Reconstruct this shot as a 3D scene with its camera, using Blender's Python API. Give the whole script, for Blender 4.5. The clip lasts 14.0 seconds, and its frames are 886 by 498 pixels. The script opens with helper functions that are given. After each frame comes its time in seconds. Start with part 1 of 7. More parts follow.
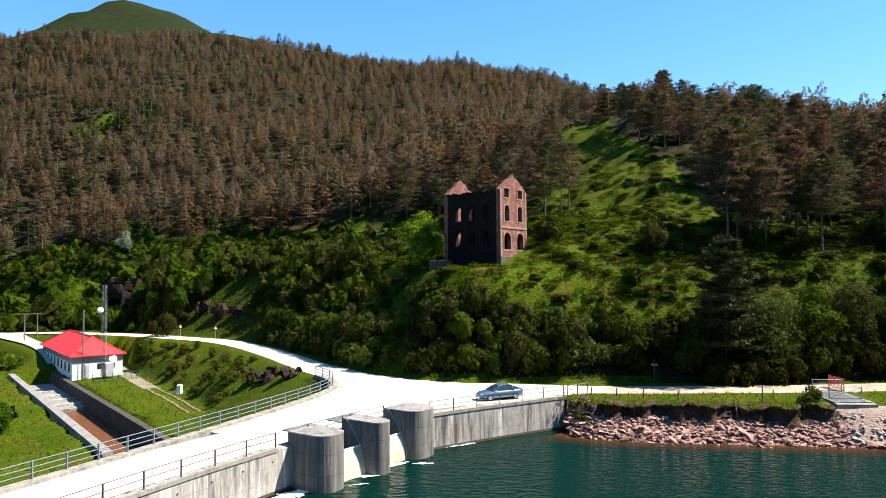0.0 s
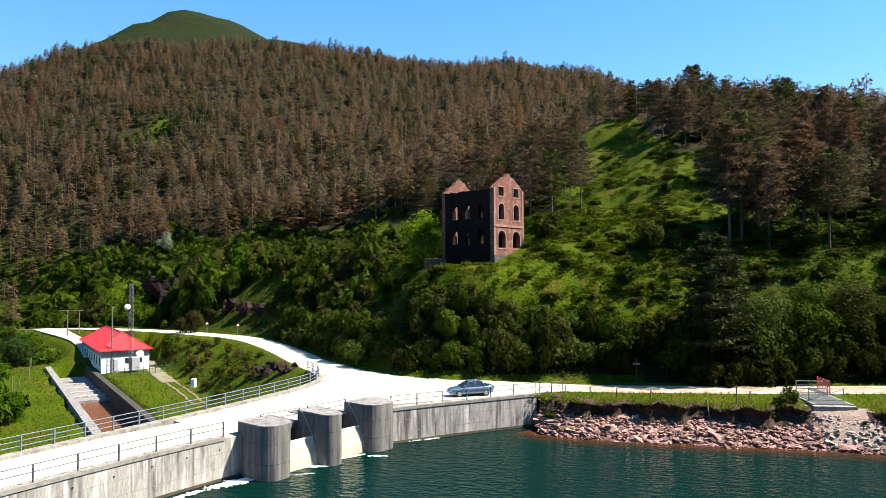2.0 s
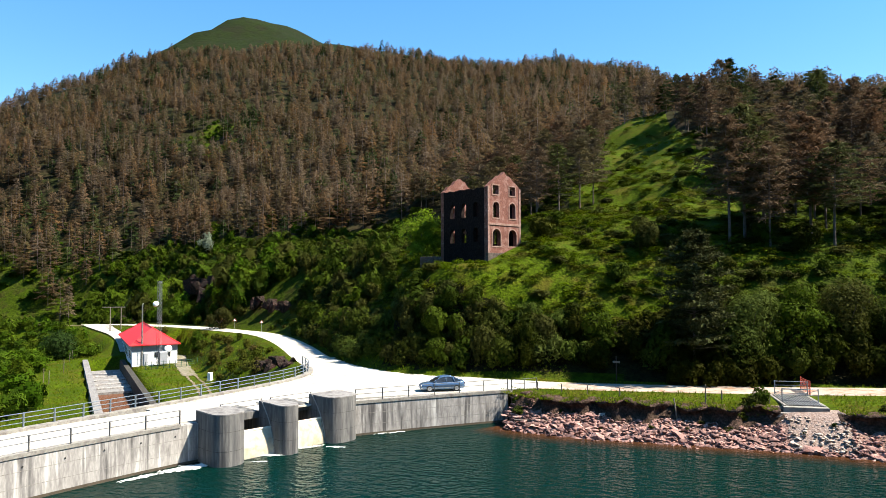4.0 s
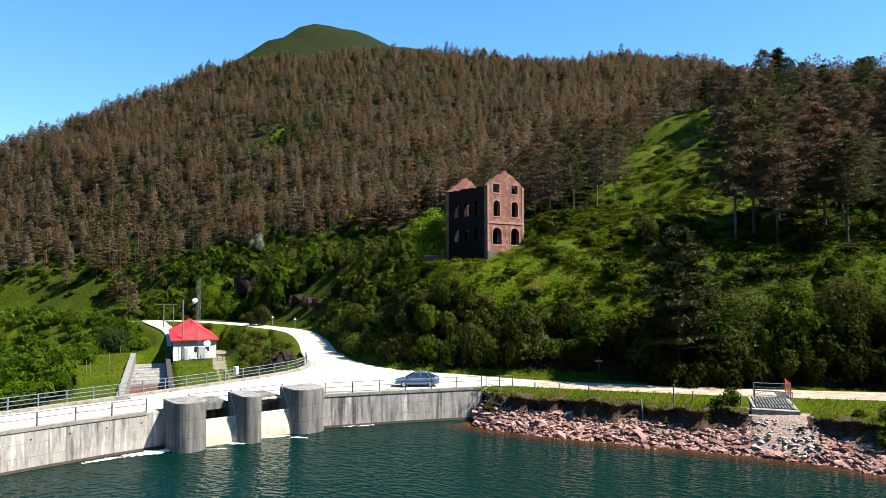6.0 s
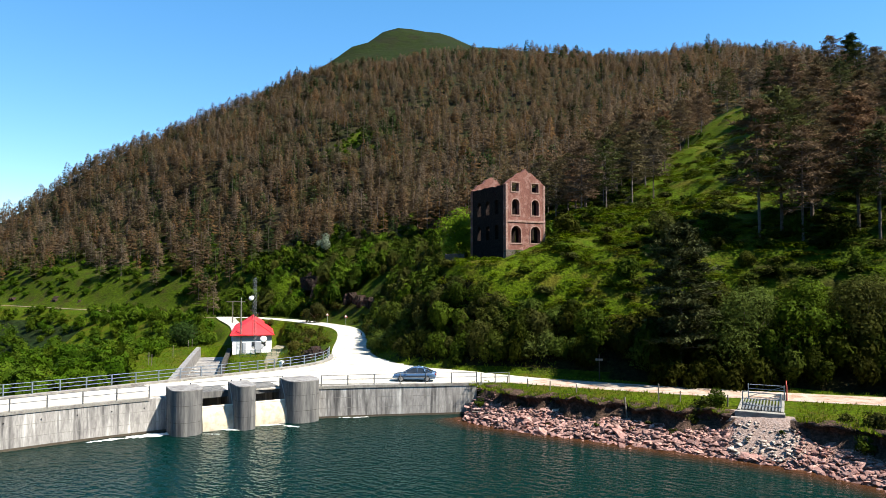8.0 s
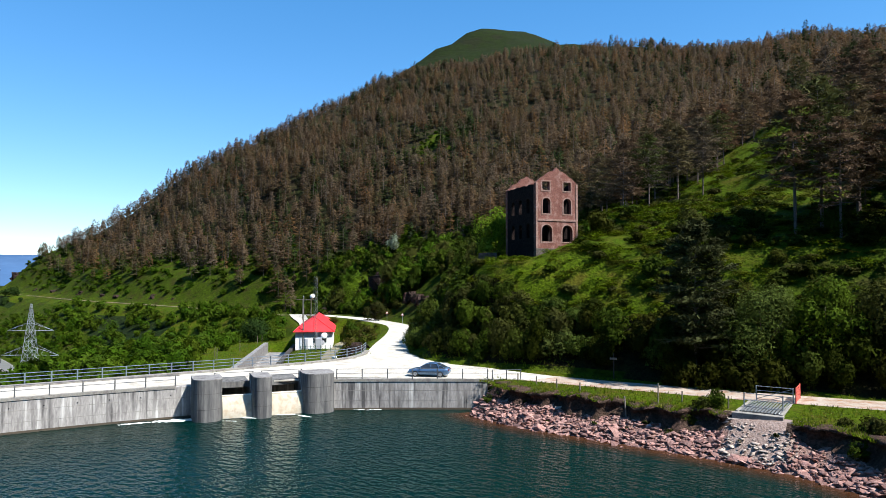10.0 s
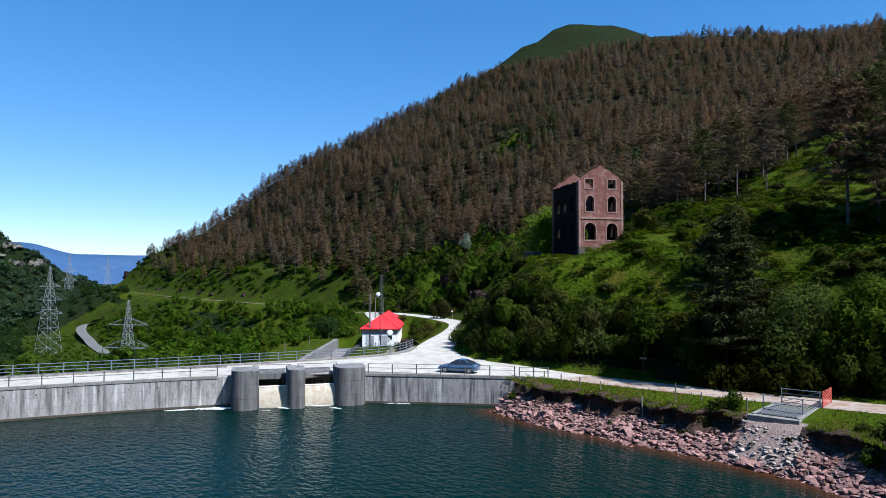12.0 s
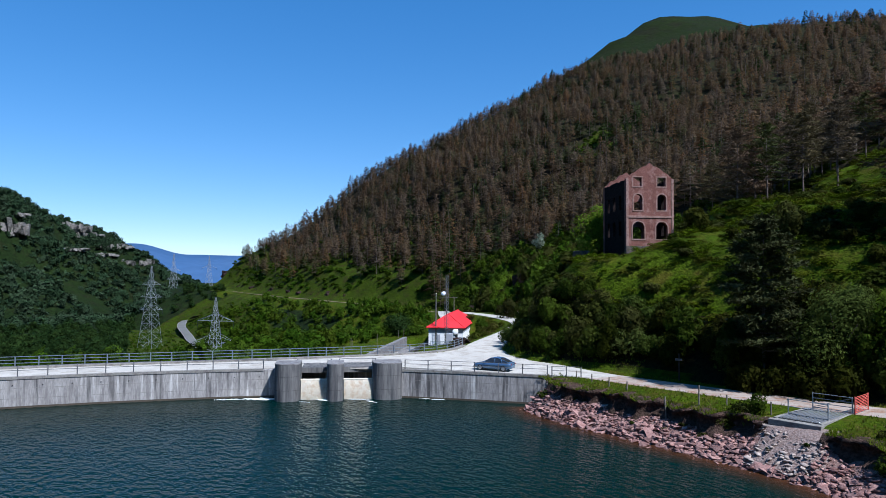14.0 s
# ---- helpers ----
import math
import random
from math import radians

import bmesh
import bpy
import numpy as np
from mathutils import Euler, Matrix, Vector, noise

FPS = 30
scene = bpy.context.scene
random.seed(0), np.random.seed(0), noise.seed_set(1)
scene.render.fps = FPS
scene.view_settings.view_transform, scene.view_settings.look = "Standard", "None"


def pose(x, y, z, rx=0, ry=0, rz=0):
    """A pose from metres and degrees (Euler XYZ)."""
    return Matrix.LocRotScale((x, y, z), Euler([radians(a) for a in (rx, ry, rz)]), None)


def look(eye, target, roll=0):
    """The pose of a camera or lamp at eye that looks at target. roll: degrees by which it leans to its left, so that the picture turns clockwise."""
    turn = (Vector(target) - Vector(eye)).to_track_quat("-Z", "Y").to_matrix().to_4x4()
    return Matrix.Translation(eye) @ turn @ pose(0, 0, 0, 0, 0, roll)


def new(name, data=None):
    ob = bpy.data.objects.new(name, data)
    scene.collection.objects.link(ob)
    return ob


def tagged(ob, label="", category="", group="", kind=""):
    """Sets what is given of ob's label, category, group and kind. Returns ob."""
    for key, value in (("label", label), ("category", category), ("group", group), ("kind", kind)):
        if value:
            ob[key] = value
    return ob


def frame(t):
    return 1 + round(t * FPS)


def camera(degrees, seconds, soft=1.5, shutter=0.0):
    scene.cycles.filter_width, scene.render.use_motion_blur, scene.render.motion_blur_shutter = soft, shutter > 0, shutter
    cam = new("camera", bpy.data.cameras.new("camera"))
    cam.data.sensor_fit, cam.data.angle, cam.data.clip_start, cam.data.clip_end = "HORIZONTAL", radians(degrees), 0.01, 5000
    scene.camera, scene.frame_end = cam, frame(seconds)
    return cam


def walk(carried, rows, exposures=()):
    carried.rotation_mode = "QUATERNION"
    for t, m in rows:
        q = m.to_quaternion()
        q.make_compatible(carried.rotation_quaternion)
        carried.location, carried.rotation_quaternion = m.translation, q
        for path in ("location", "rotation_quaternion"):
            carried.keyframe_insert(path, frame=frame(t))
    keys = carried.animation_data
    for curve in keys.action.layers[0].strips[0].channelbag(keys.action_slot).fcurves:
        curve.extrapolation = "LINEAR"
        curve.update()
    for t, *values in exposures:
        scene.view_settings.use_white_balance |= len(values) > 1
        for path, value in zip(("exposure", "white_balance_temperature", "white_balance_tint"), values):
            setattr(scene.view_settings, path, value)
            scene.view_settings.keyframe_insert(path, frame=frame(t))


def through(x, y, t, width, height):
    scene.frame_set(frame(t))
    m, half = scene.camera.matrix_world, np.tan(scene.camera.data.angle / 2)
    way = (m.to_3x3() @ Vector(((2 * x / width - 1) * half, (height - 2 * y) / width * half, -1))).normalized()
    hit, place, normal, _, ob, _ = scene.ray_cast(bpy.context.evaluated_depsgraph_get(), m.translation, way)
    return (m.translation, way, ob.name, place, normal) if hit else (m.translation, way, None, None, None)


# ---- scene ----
cam = camera(66.0, 14.0, soft=0.85)
PATH = [
    (0, (0.781, -1.584, 15.041), (0.661, 0.411, 15.12), -0.4),
    (0.5, (2.939, -1.572, 14.94), (2.777, 0.42, 15.02), -0.4),
    (1, (5.076, -1.568, 14.842), (4.872, 0.42, 14.923), -0.3),
    (1.5, (7.172, -1.58, 14.747), (6.927, 0.403, 14.828), -0.3),
    (2, (9.22, -1.607, 14.655), (8.934, 0.371, 14.737), -0.3),
    (2.5, (11.269, -1.611, 14.566), (10.942, 0.36, 14.648), -0.3),
    (3, (13.382, -1.548, 14.48), (13.013, 0.416, 14.563), -0.3),
    (3.5, (15.607, -1.38, 14.397), (15.195, 0.575, 14.48), -0.2),
    (4, (17.936, -1.112, 14.317), (17.48, 0.834, 14.4), -0.2),
    (4.5, (20.349, -0.754, 14.24), (19.845, 1.18, 14.324), -0.2),
    (5, (22.824, -0.32, 14.166), (22.269, 1.6, 14.25), -0.2),
    (5.5, (25.338, 0.178, 14.095), (24.729, 2.082, 14.179), -0.1),
    (6, (27.865, 0.727, 14.027), (27.199, 2.611, 14.111), -0.1),
    (6.5, (30.359, 1.306, 13.962), (29.633, 3.168, 14.046), -0.1),
    (7, (32.769, 1.897, 13.9), (31.983, 3.734, 13.984), -0.1),
    (7.5, (35.058, 2.485, 13.841), (34.211, 4.295, 13.925), -0.0),
    (8, (37.239, 3.085, 13.785), (36.332, 4.866, 13.869), -0.0),
    (8.5, (39.333, 3.715, 13.732), (38.367, 5.465, 13.816), 0.0),
    (9, (41.337, 4.376, 13.682), (40.315, 6.093, 13.766), 0.1),
    (9.5, (43.245, 5.066, 13.635), (42.166, 6.748, 13.719), 0.1),
    (10, (45.047, 5.782, 13.59), (43.913, 7.428, 13.674), 0.1),
    (10.5, (46.737, 6.522, 13.549), (45.548, 8.129, 13.633), 0.1),
    (11, (48.31, 7.284, 13.511), (47.068, 8.849, 13.594), 0.2),
    (11.5, (49.784, 8.064, 13.476), (48.49, 9.587, 13.559), 0.2),
    (12, (51.181, 8.861, 13.444), (49.837, 10.34, 13.526), 0.2),
    (12.5, (52.525, 9.672, 13.414), (51.132, 11.105, 13.497), 0.3),
    (13, (53.834, 10.495, 13.388), (52.395, 11.881, 13.47), 0.3),
    (13.5, (55.122, 11.326, 13.365), (53.638, 12.665, 13.447), 0.4),
    (14, (56.4, 12.161, 13.345), (54.873, 13.45, 13.426), 0.4),
]
EXPOSURES = [(0.0, 1.65, 7000, 9), (3.0, 1.65, 7000, 9), (5.5, 1.59, 6900, 8), (8.0, 1.47, 6750, 8), (10.5, 1.09, 6050, 10), (14.0, 0.58, 5400, 13)]
walk(cam, [(t, look(eye, target, roll)) for t, eye, target, roll in PATH], EXPOSURES)

# ---- daylight ----
SUN_DIR = Vector((0.985, 0.08, 0)).normalized()
SUN_UP = radians(53)
world = bpy.data.worlds.new("sky")
scene.world = world
world.use_nodes = True
wt = world.node_tree
sky = wt.nodes.new("ShaderNodeTexSky")
sky.sky_type, sky.sun_disc = "NISHITA", False
sky.sun_elevation = SUN_UP
sky.sun_rotation = math.atan2(SUN_DIR.x, SUN_DIR.y)
sky.air_density, sky.dust_density, sky.ozone_density = 1.0, 0.05, 2.0
sky.altitude = 1800
deep = wt.nodes.new("ShaderNodeHueSaturation")
deep.inputs["Saturation"].default_value, deep.inputs["Hue"].default_value = 1.57, 0.5
soft_sky = wt.nodes.new("ShaderNodeGamma")
soft_sky.inputs["Gamma"].default_value = 0.7
wt.links.new(sky.outputs[0], soft_sky.inputs["Color"])
wt.links.new(soft_sky.outputs[0], deep.inputs["Color"])
wt.links.new(deep.outputs[0], wt.nodes["Background"].inputs[0])
wt.nodes["Background"].inputs[1].default_value = 0.15
sun = new("sun", bpy.data.lights.new("sun", "SUN"))
sun.data.energy, sun.data.angle, sun.data.color = 5.0, radians(0.6), (1.0, 0.95, 0.87)
sun.matrix_world = look((0, 0, 0), -Vector((SUN_DIR.x * math.cos(SUN_UP), SUN_DIR.y * math.cos(SUN_UP), math.sin(SUN_UP))))


# ---- materials ----
def surface(name, colours, scale=1.0, rough=0.85, bump=0.3, metal=0.0, fine=9.0, streaks=None, per_piece=0.0, stretch=(1, 1, 1),
            grain=0.35, spec=0.3, bump_size=0.03, low=0.35, high=0.68, lime=None):
    """A worn surface: two or three colours mixed by broad stains and by fine grain, with relief. Sizes in metres: scale is the broad one."""
    m = bpy.data.materials.new(name)
    m.use_nodes = True
    t = m.node_tree
    n, ln = t.nodes, t.links
    b = n["Principled BSDF"]
    co = n.new("ShaderNodeTexCoord")
    mp = n.new("ShaderNodeMapping")
    mp.inputs["Scale"].default_value = stretch
    ln.new(co.outputs["Object"], mp.inputs[0])

    def noise_at(size, detail=4.0, roughness=0.6):
        k = n.new("ShaderNodeTexNoise")
        k.inputs["Scale"].default_value = 1.0 / size
        k.inputs["Detail"].default_value, k.inputs["Roughness"].default_value = detail, roughness
        ln.new(mp.outputs[0], k.inputs["Vector"])
        return k.outputs["Fac"]

    def ramp(fac, a, c):
        k = n.new("ShaderNodeMapRange")
        k.inputs[1].default_value, k.inputs[2].default_value = a, c
        ln.new(fac, k.inputs[0])
        return k.outputs[0]

    def mix(fac, a, c, kind="MIX"):
        k = n.new("ShaderNodeMix")
        k.data_type, k.blend_type = "RGBA", kind
        if isinstance(fac, float):
            k.inputs[0].default_value = fac
        else:
            ln.new(fac, k.inputs[0])
        for at, v in ((6, a), (7, c)):
            if isinstance(v, tuple):
                k.inputs[at].default_value = (*v, 1)
            else:
                ln.new(v, k.inputs[at])
        return k.outputs[2]

    big, small = noise_at(scale), noise_at(scale / fine, 3.0)
    out = mix(ramp(big, low, high), colours[0], colours[1])
    if len(colours) > 2:
        out = mix(ramp(noise_at(scale * 0.37, 5.0), 0.48, 0.66), out, colours[2])
    dark = mix(ramp(small, 0.3, 0.7), (1 - grain, 1 - grain, 1 - grain), (1 + grain * 0.5, 1 + grain * 0.5, 1 + grain * 0.5))
    out = mix(1.0, out, dark, "MULTIPLY")
    if streaks:
        k = n.new("ShaderNodeTexNoise")
        sm = n.new("ShaderNodeMapping")
        sm.inputs["Scale"].default_value = (2.6, 2.6, 0.13)
        ln.new(co.outputs["Object"], sm.inputs[0])
        ln.new(sm.outputs[0], k.inputs["Vector"])
        k.inputs["Scale"].default_value, k.inputs["Detail"].default_value = 1.0, 5.0
        mask = n.new("ShaderNodeMath")
        mask.operation = "MULTIPLY"
        ln.new(ramp(k.outputs["Fac"], 0.47, 0.62), mask.inputs[0])
        ln.new(ramp(noise_at(scale * 1.7, 3.0), 0.4, 0.6), mask.inputs[1])
        out = mix(mask.outputs[0], out, streaks)
    if lime:
        k, sm = n.new("ShaderNodeTexNoise"), n.new("ShaderNodeMapping")
        sm.inputs["Scale"].default_value, sm.inputs["Location"].default_value = (1.9, 1.9, 0.16), (7, 3, 1)
        ln.new(co.outputs["Object"], sm.inputs[0])
        ln.new(sm.outputs[0], k.inputs["Vector"])
        k.inputs["Scale"].default_value, k.inputs["Detail"].default_value = 1.0, 4.0
        out = mix(ramp(k.outputs["Fac"], 0.6, 0.7), out, lime)
    if per_piece:
        info = n.new("ShaderNodeObjectInfo")
        at = n.new("ShaderNodeAttribute")
        at.attribute_name = "tint"
        add = n.new("ShaderNodeMath")
        ln.new(info.outputs["Random"], add.inputs[0])
        ln.new(at.outputs["Fac"], add.inputs[1])
        fr = n.new("ShaderNodeMath")
        fr.operation = "FRACT"
        ln.new(add.outputs[0], fr.inputs[0])
        p = per_piece
        out = mix(1.0, out, mix(fr.outputs[0], (1 - p, 1 - p, 1 - p), (1 + p, 1 + p * 0.9, 1 + p * 0.7)), "MULTIPLY")
    ln.new(out, b.inputs["Base Color"])
    b.inputs["Roughness"].default_value, b.inputs["Metallic"].default_value = rough, metal
    b.inputs["Specular IOR Level"].default_value = spec
    if bump:
        k = n.new("ShaderNodeBump")
        k.inputs["Strength"].default_value, k.inputs["Distance"].default_value = bump, bump_size
        ln.new(small, k.inputs["Height"])
        ln.new(k.outputs[0], b.inputs["Normal"])
    return m


def foliage(name, colours, through=0.3, rough=0.7, spread=1.0, leaf=0.16, cover=0.5, stretch=1.0):
    """Leaves or needles: colour varies from plant to plant and from leaf to leaf, some light passes through,
    and each spray is broken into leaves of about the given size with gaps between them."""
    m = bpy.data.materials.new(name)
    m.use_nodes = True
    t = m.node_tree
    n, ln = t.nodes, t.links
    geo, info, at = n.new("ShaderNodeNewGeometry"), n.new("ShaderNodeObjectInfo"), n.new("ShaderNodeAttribute")
    at.attribute_name = "tint"
    add, fr = n.new("ShaderNodeMath"), n.new("ShaderNodeMath")
    fr.operation = "FRACT"
    ln.new(info.outputs["Random"], add.inputs[0])
    ln.new(at.outputs["Fac"], add.inputs[1])
    ln.new(add.outputs[0], fr.inputs[0])
    r = n.new("ShaderNodeValToRGB")
    while len(r.color_ramp.elements) < len(colours):
        r.color_ramp.elements.new(0.5)
    for k, c in enumerate(colours):
        r.color_ramp.elements[k].position = k / (len(colours) - 1)
        r.color_ramp.elements[k].color = (*c, 1)
    ln.new(fr.outputs[0], r.inputs[0])
    v = n.new("ShaderNodeMapRange")
    v.inputs[3].default_value, v.inputs[4].default_value = 1 - 0.4 * spread, 1 + 0.4 * spread
    ln.new(geo.outputs["Random Per Island"], v.inputs[0])
    mul = n.new("ShaderNodeMix")
    mul.data_type, mul.blend_type = "RGBA", "MULTIPLY"
    mul.inputs[0].default_value = 1.0
    ln.new(r.outputs[0], mul.inputs[6])
    ln.new(v.outputs[0], mul.inputs[7])
    d, tr, ms = n["Principled BSDF"], n.new("ShaderNodeBsdfTranslucent"), n.new("ShaderNodeMixShader")
    d.inputs["Roughness"].default_value, d.inputs["Specular IOR Level"].default_value = rough, 0.02
    ln.new(mul.outputs[2], d.inputs["Base Color"])
    ln.new(mul.outputs[2], tr.inputs[0])
    ms.inputs[0].default_value = through
    ln.new(d.outputs[0], ms.inputs[1])
    ln.new(tr.outputs[0], ms.inputs[2])
    if not leaf:
        ln.new(ms.outputs[0], n["Material Output"].inputs[0])
        return m
    mp, cells, edge = n.new("ShaderNodeMapping"), n.new("ShaderNodeTexVoronoi"), n.new("ShaderNodeMath")
    mp.inputs["Scale"].default_value = (1, 1, stretch)
    cells.inputs["Scale"].default_value = 1 / leaf
    edge.operation, edge.inputs[1].default_value = "LESS_THAN", cover
    ln.new(geo.outputs["Position"], mp.inputs[0])
    ln.new(mp.outputs[0], cells.inputs["Vector"])
    ln.new(cells.outputs["Distance"], edge.inputs[0])
    gap, cut = n.new("ShaderNodeBsdfTransparent"), n.new("ShaderNodeMixShader")
    ln.new(edge.outputs[0], cut.inputs[0])
    ln.new(gap.outputs[0], cut.inputs[1])
    ln.new(ms.outputs[0], cut.inputs[2])
    ln.new(cut.outputs[0], n["Material Output"].inputs[0])
    return m


M_GRASS = surface("meadow_grass", [(0.0321, 0.0538, 0.0012), (0.0517, 0.0786, 0.002), (0.0631, 0.0599, 0.0063)], 9, 0.9, 0.9, fine=26, bump_size=0.25, grain=0.55, spec=0.05)
M_BRACKEN = surface("bracken_slope", [(0.0249, 0.0407, 0.0016), (0.0407, 0.0633, 0.0025), (0.0328, 0.0328, 0.0065)], 13, 0.95, 1.0, fine=16, bump_size=0.5, grain=0.6, spec=0.05)
M_FLOOR = surface("forest_floor", [(0.022, 0.019, 0.009), (0.018, 0.022, 0.006), (0.028, 0.02, 0.012)], 21, 0.95, 1.0, fine=14, bump_size=0.5, grain=0.6, spec=0.05)
M_WOODED = surface("wooded_valley_floor", [(0.0086, 0.017, 0.0043), (0.013, 0.024, 0.005), (0.013, 0.017, 0.0058)], 30, 0.95, 0.8, fine=12, bump_size=1.0, grain=0.5, spec=0.05)
M_MOOR = surface("moor_grass", [(0.0097, 0.0156, 0.003), (0.0123, 0.0195, 0.0038), (0.0123, 0.013, 0.0057)], 60, 0.95, 0.6, fine=9, bump_size=2.0, grain=0.3, spec=0.05)
M_SOIL = surface("bank_soil", [(0.0612, 0.0408, 0.0289), (0.0374, 0.0255, 0.0204), (0.1037, 0.0629, 0.0493)], 1.2, 0.95, 1.0, fine=7, bump_size=0.15, grain=0.6, spec=0.05)
M_SHINGLE = surface("pink_shingle", [(0.22, 0.13, 0.11), (0.27, 0.18, 0.15), (0.14, 0.079, 0.065)], 0.7, 0.95, 1.0, fine=6, bump_size=0.12, grain=0.6, spec=0.05)
M_BED = surface("lake_bed", [(0.043, 0.032, 0.022), (0.065, 0.04, 0.029)], 2, 0.9, 0.8)
M_ROAD = surface("pale_limestone_gravel", [(0.41, 0.38, 0.33), (0.49, 0.46, 0.4), (0.33, 0.3, 0.25)], 3.5, 0.95, 0.4, fine=30, grain=0.18, spec=0.05)
M_TRACK = surface("dusty_track", [(0.3, 0.24, 0.19), (0.38, 0.32, 0.27), (0.25, 0.14, 0.085)], 2.5, 0.95, 0.5, fine=20, grain=0.25, spec=0.05)
M_CONC = surface("weathered_concrete", [(0.2976, 0.279, 0.2604), (0.3627, 0.3441, 0.3208), (0.2325, 0.2158, 0.2046)], 1.6, 0.9, 0.3, fine=10, stretch=(1.5, 1.5, 0.3), streaks=(0.085, 0.08, 0.078), grain=0.28, spec=0.05, lime=(0.52, 0.5, 0.47))
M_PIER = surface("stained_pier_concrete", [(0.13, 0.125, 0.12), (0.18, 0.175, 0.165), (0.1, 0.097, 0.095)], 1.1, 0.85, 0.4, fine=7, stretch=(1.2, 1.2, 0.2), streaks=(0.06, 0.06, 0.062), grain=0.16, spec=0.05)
M_CURB = surface("pale_curb_concrete", [(0.207, 0.198, 0.171), (0.261, 0.243, 0.216), (0.144, 0.126, 0.117)], 1.5, 0.9, 0.3, fine=10, grain=0.25)
M_GATE = surface("cream_painted_steel", [(0.8, 0.73, 0.6), (0.84, 0.78, 0.66), (0.7, 0.57, 0.4)], 1.6, 0.5, 0.1, fine=8, grain=0.06, low=0.45)
M_RAIL = surface("blue_grey_painted_steel", [(0.15, 0.18, 0.22), (0.22, 0.26, 0.3)], 0.5, 0.45, 0.1, metal=0.4, grain=0.2)
M_RAIL2 = surface("dull_galvanised_steel", [(0.12, 0.12, 0.13), (0.18, 0.19, 0.19)], 0.5, 0.5, 0.1, metal=0.5, grain=0.2)
M_STEEL = surface("galvanised_lattice_steel", [(0.21, 0.231, 0.252), (0.294, 0.315, 0.336)], 0.8, 0.5, 0.1, metal=0.3, grain=0.2)
M_DARKSTEEL = surface("dark_steel", [(0.029, 0.032, 0.036), (0.05, 0.05, 0.054)], 0.5, 0.5, 0.1, metal=0.3)
M_BRICK = surface("old_red_brick", [(0.15, 0.066, 0.052), (0.21, 0.098, 0.078), (0.28, 0.165, 0.138)], 2.2, 0.9, 0.7, fine=18, grain=0.45, bump_size=0.04, spec=0.05)
M_DRESS = surface("pale_pink_dressed_stone", [(0.26, 0.156, 0.117), (0.312, 0.208, 0.182), (0.195, 0.117, 0.1001)], 0.8, 0.9, 0.4, fine=8, spec=0.05)
M_RUBBLE = surface("rubble_masonry", [(0.094, 0.076, 0.066), (0.14, 0.12, 0.1), (0.058, 0.047, 0.042)], 0.7, 0.95, 1.0, fine=5, bump_size=0.1, grain=0.5, spec=0.05)
# side walls of the ruin: shade is put into this near-black colour
M_SHADEWALL = surface("sooty_dark_rubble_wall", [(0.0165, 0.0121, 0.0116), (0.0275, 0.0198, 0.0182), (0.0099, 0.0077, 0.0077)], 0.8, 0.95, 1.0, fine=4, bump_size=0.08, grain=0.5, spec=0.03)
M_ROCK = surface("pink_sandstone", [(0.2464, 0.1364, 0.1232), (0.3256, 0.2156, 0.198), (0.1672, 0.0836, 0.0748)], 0.9, 0.9, 0.6, fine=9, per_piece=0.5, grain=0.35, bump_size=0.04, spec=0.05)
M_PALEROCK = surface("pale_grey_rubble", [(0.33, 0.27, 0.24), (0.42, 0.36, 0.32), (0.24, 0.19, 0.16)], 0.8, 0.9, 0.6, fine=9, per_piece=0.3, grain=0.3, bump_size=0.04, spec=0.05)
# reddish cliff rock, its colour lowered to carry the shade of the hollow
M_CLIFF = surface("dark_cliff_rock", [(0.022, 0.018, 0.014), (0.043, 0.03, 0.025), (0.061, 0.032, 0.029)], 2.5, 0.9, 1.0, fine=7, bump_size=0.4, grain=0.5, spec=0.05)
M_LIMESTONE = surface("grey_limestone_crag", [(0.16, 0.15, 0.13), (0.22, 0.2, 0.18), (0.094, 0.094, 0.079)], 12, 0.9, 1.0, fine=7, bump_size=2.0, grain=0.4, spec=0.05)
M_ROOF = surface("red_sheet_roof", [(0.62, 0.025, 0.03), (0.7, 0.035, 0.04), (0.5, 0.03, 0.03)], 3.0, 0.5, 0.1, fine=8, grain=0.1)
M_WHITE = surface("white_render", [(0.8, 0.8, 0.79), (0.84, 0.84, 0.83), (0.72, 0.72, 0.7)], 2.0, 0.9, 0.15, fine=9, grain=0.08)
M_GREYBAND = surface("grey_render", [(0.29, 0.3, 0.32), (0.36, 0.37, 0.4)], 1.5, 0.9, 0.15, grain=0.1)
M_WINDOW = surface("dark_window_glass", [(0.02, 0.025, 0.03), (0.035, 0.04, 0.05)], 0.6, 0.08, 0.0, spec=0.6)
M_BARK = surface("grey_brown_bark", [(0.11, 0.086, 0.072), (0.16, 0.13, 0.12)], 0.8, 0.95, 0.6, fine=6, spec=0.05)
M_CARPAINT = surface("steel_blue_car_paint", [(0.1, 0.18, 0.3), (0.11, 0.195, 0.32)], 1.0, 0.25, 0.0, metal=0.55, grain=0.04, spec=0.6)
M_TYRE = surface("black_rubber", [(0.015, 0.015, 0.016), (0.025, 0.025, 0.026)], 0.3, 0.8, 0.1)
M_RIM = surface("silver_alloy", [(0.5, 0.51, 0.53), (0.6, 0.61, 0.62)], 0.3, 0.35, 0.0, metal=0.8, grain=0.05)
M_LAMP = surface("clear_headlamp", [(0.7, 0.72, 0.74), (0.75, 0.77, 0.78)], 0.2, 0.15, 0.0, grain=0.05, spec=0.6)
M_TAIL = surface("red_tail_lamp", [(0.25, 0.0072, 0.0072), (0.29, 0.011, 0.011)], 0.2, 0.2, 0.0, grain=0.05)
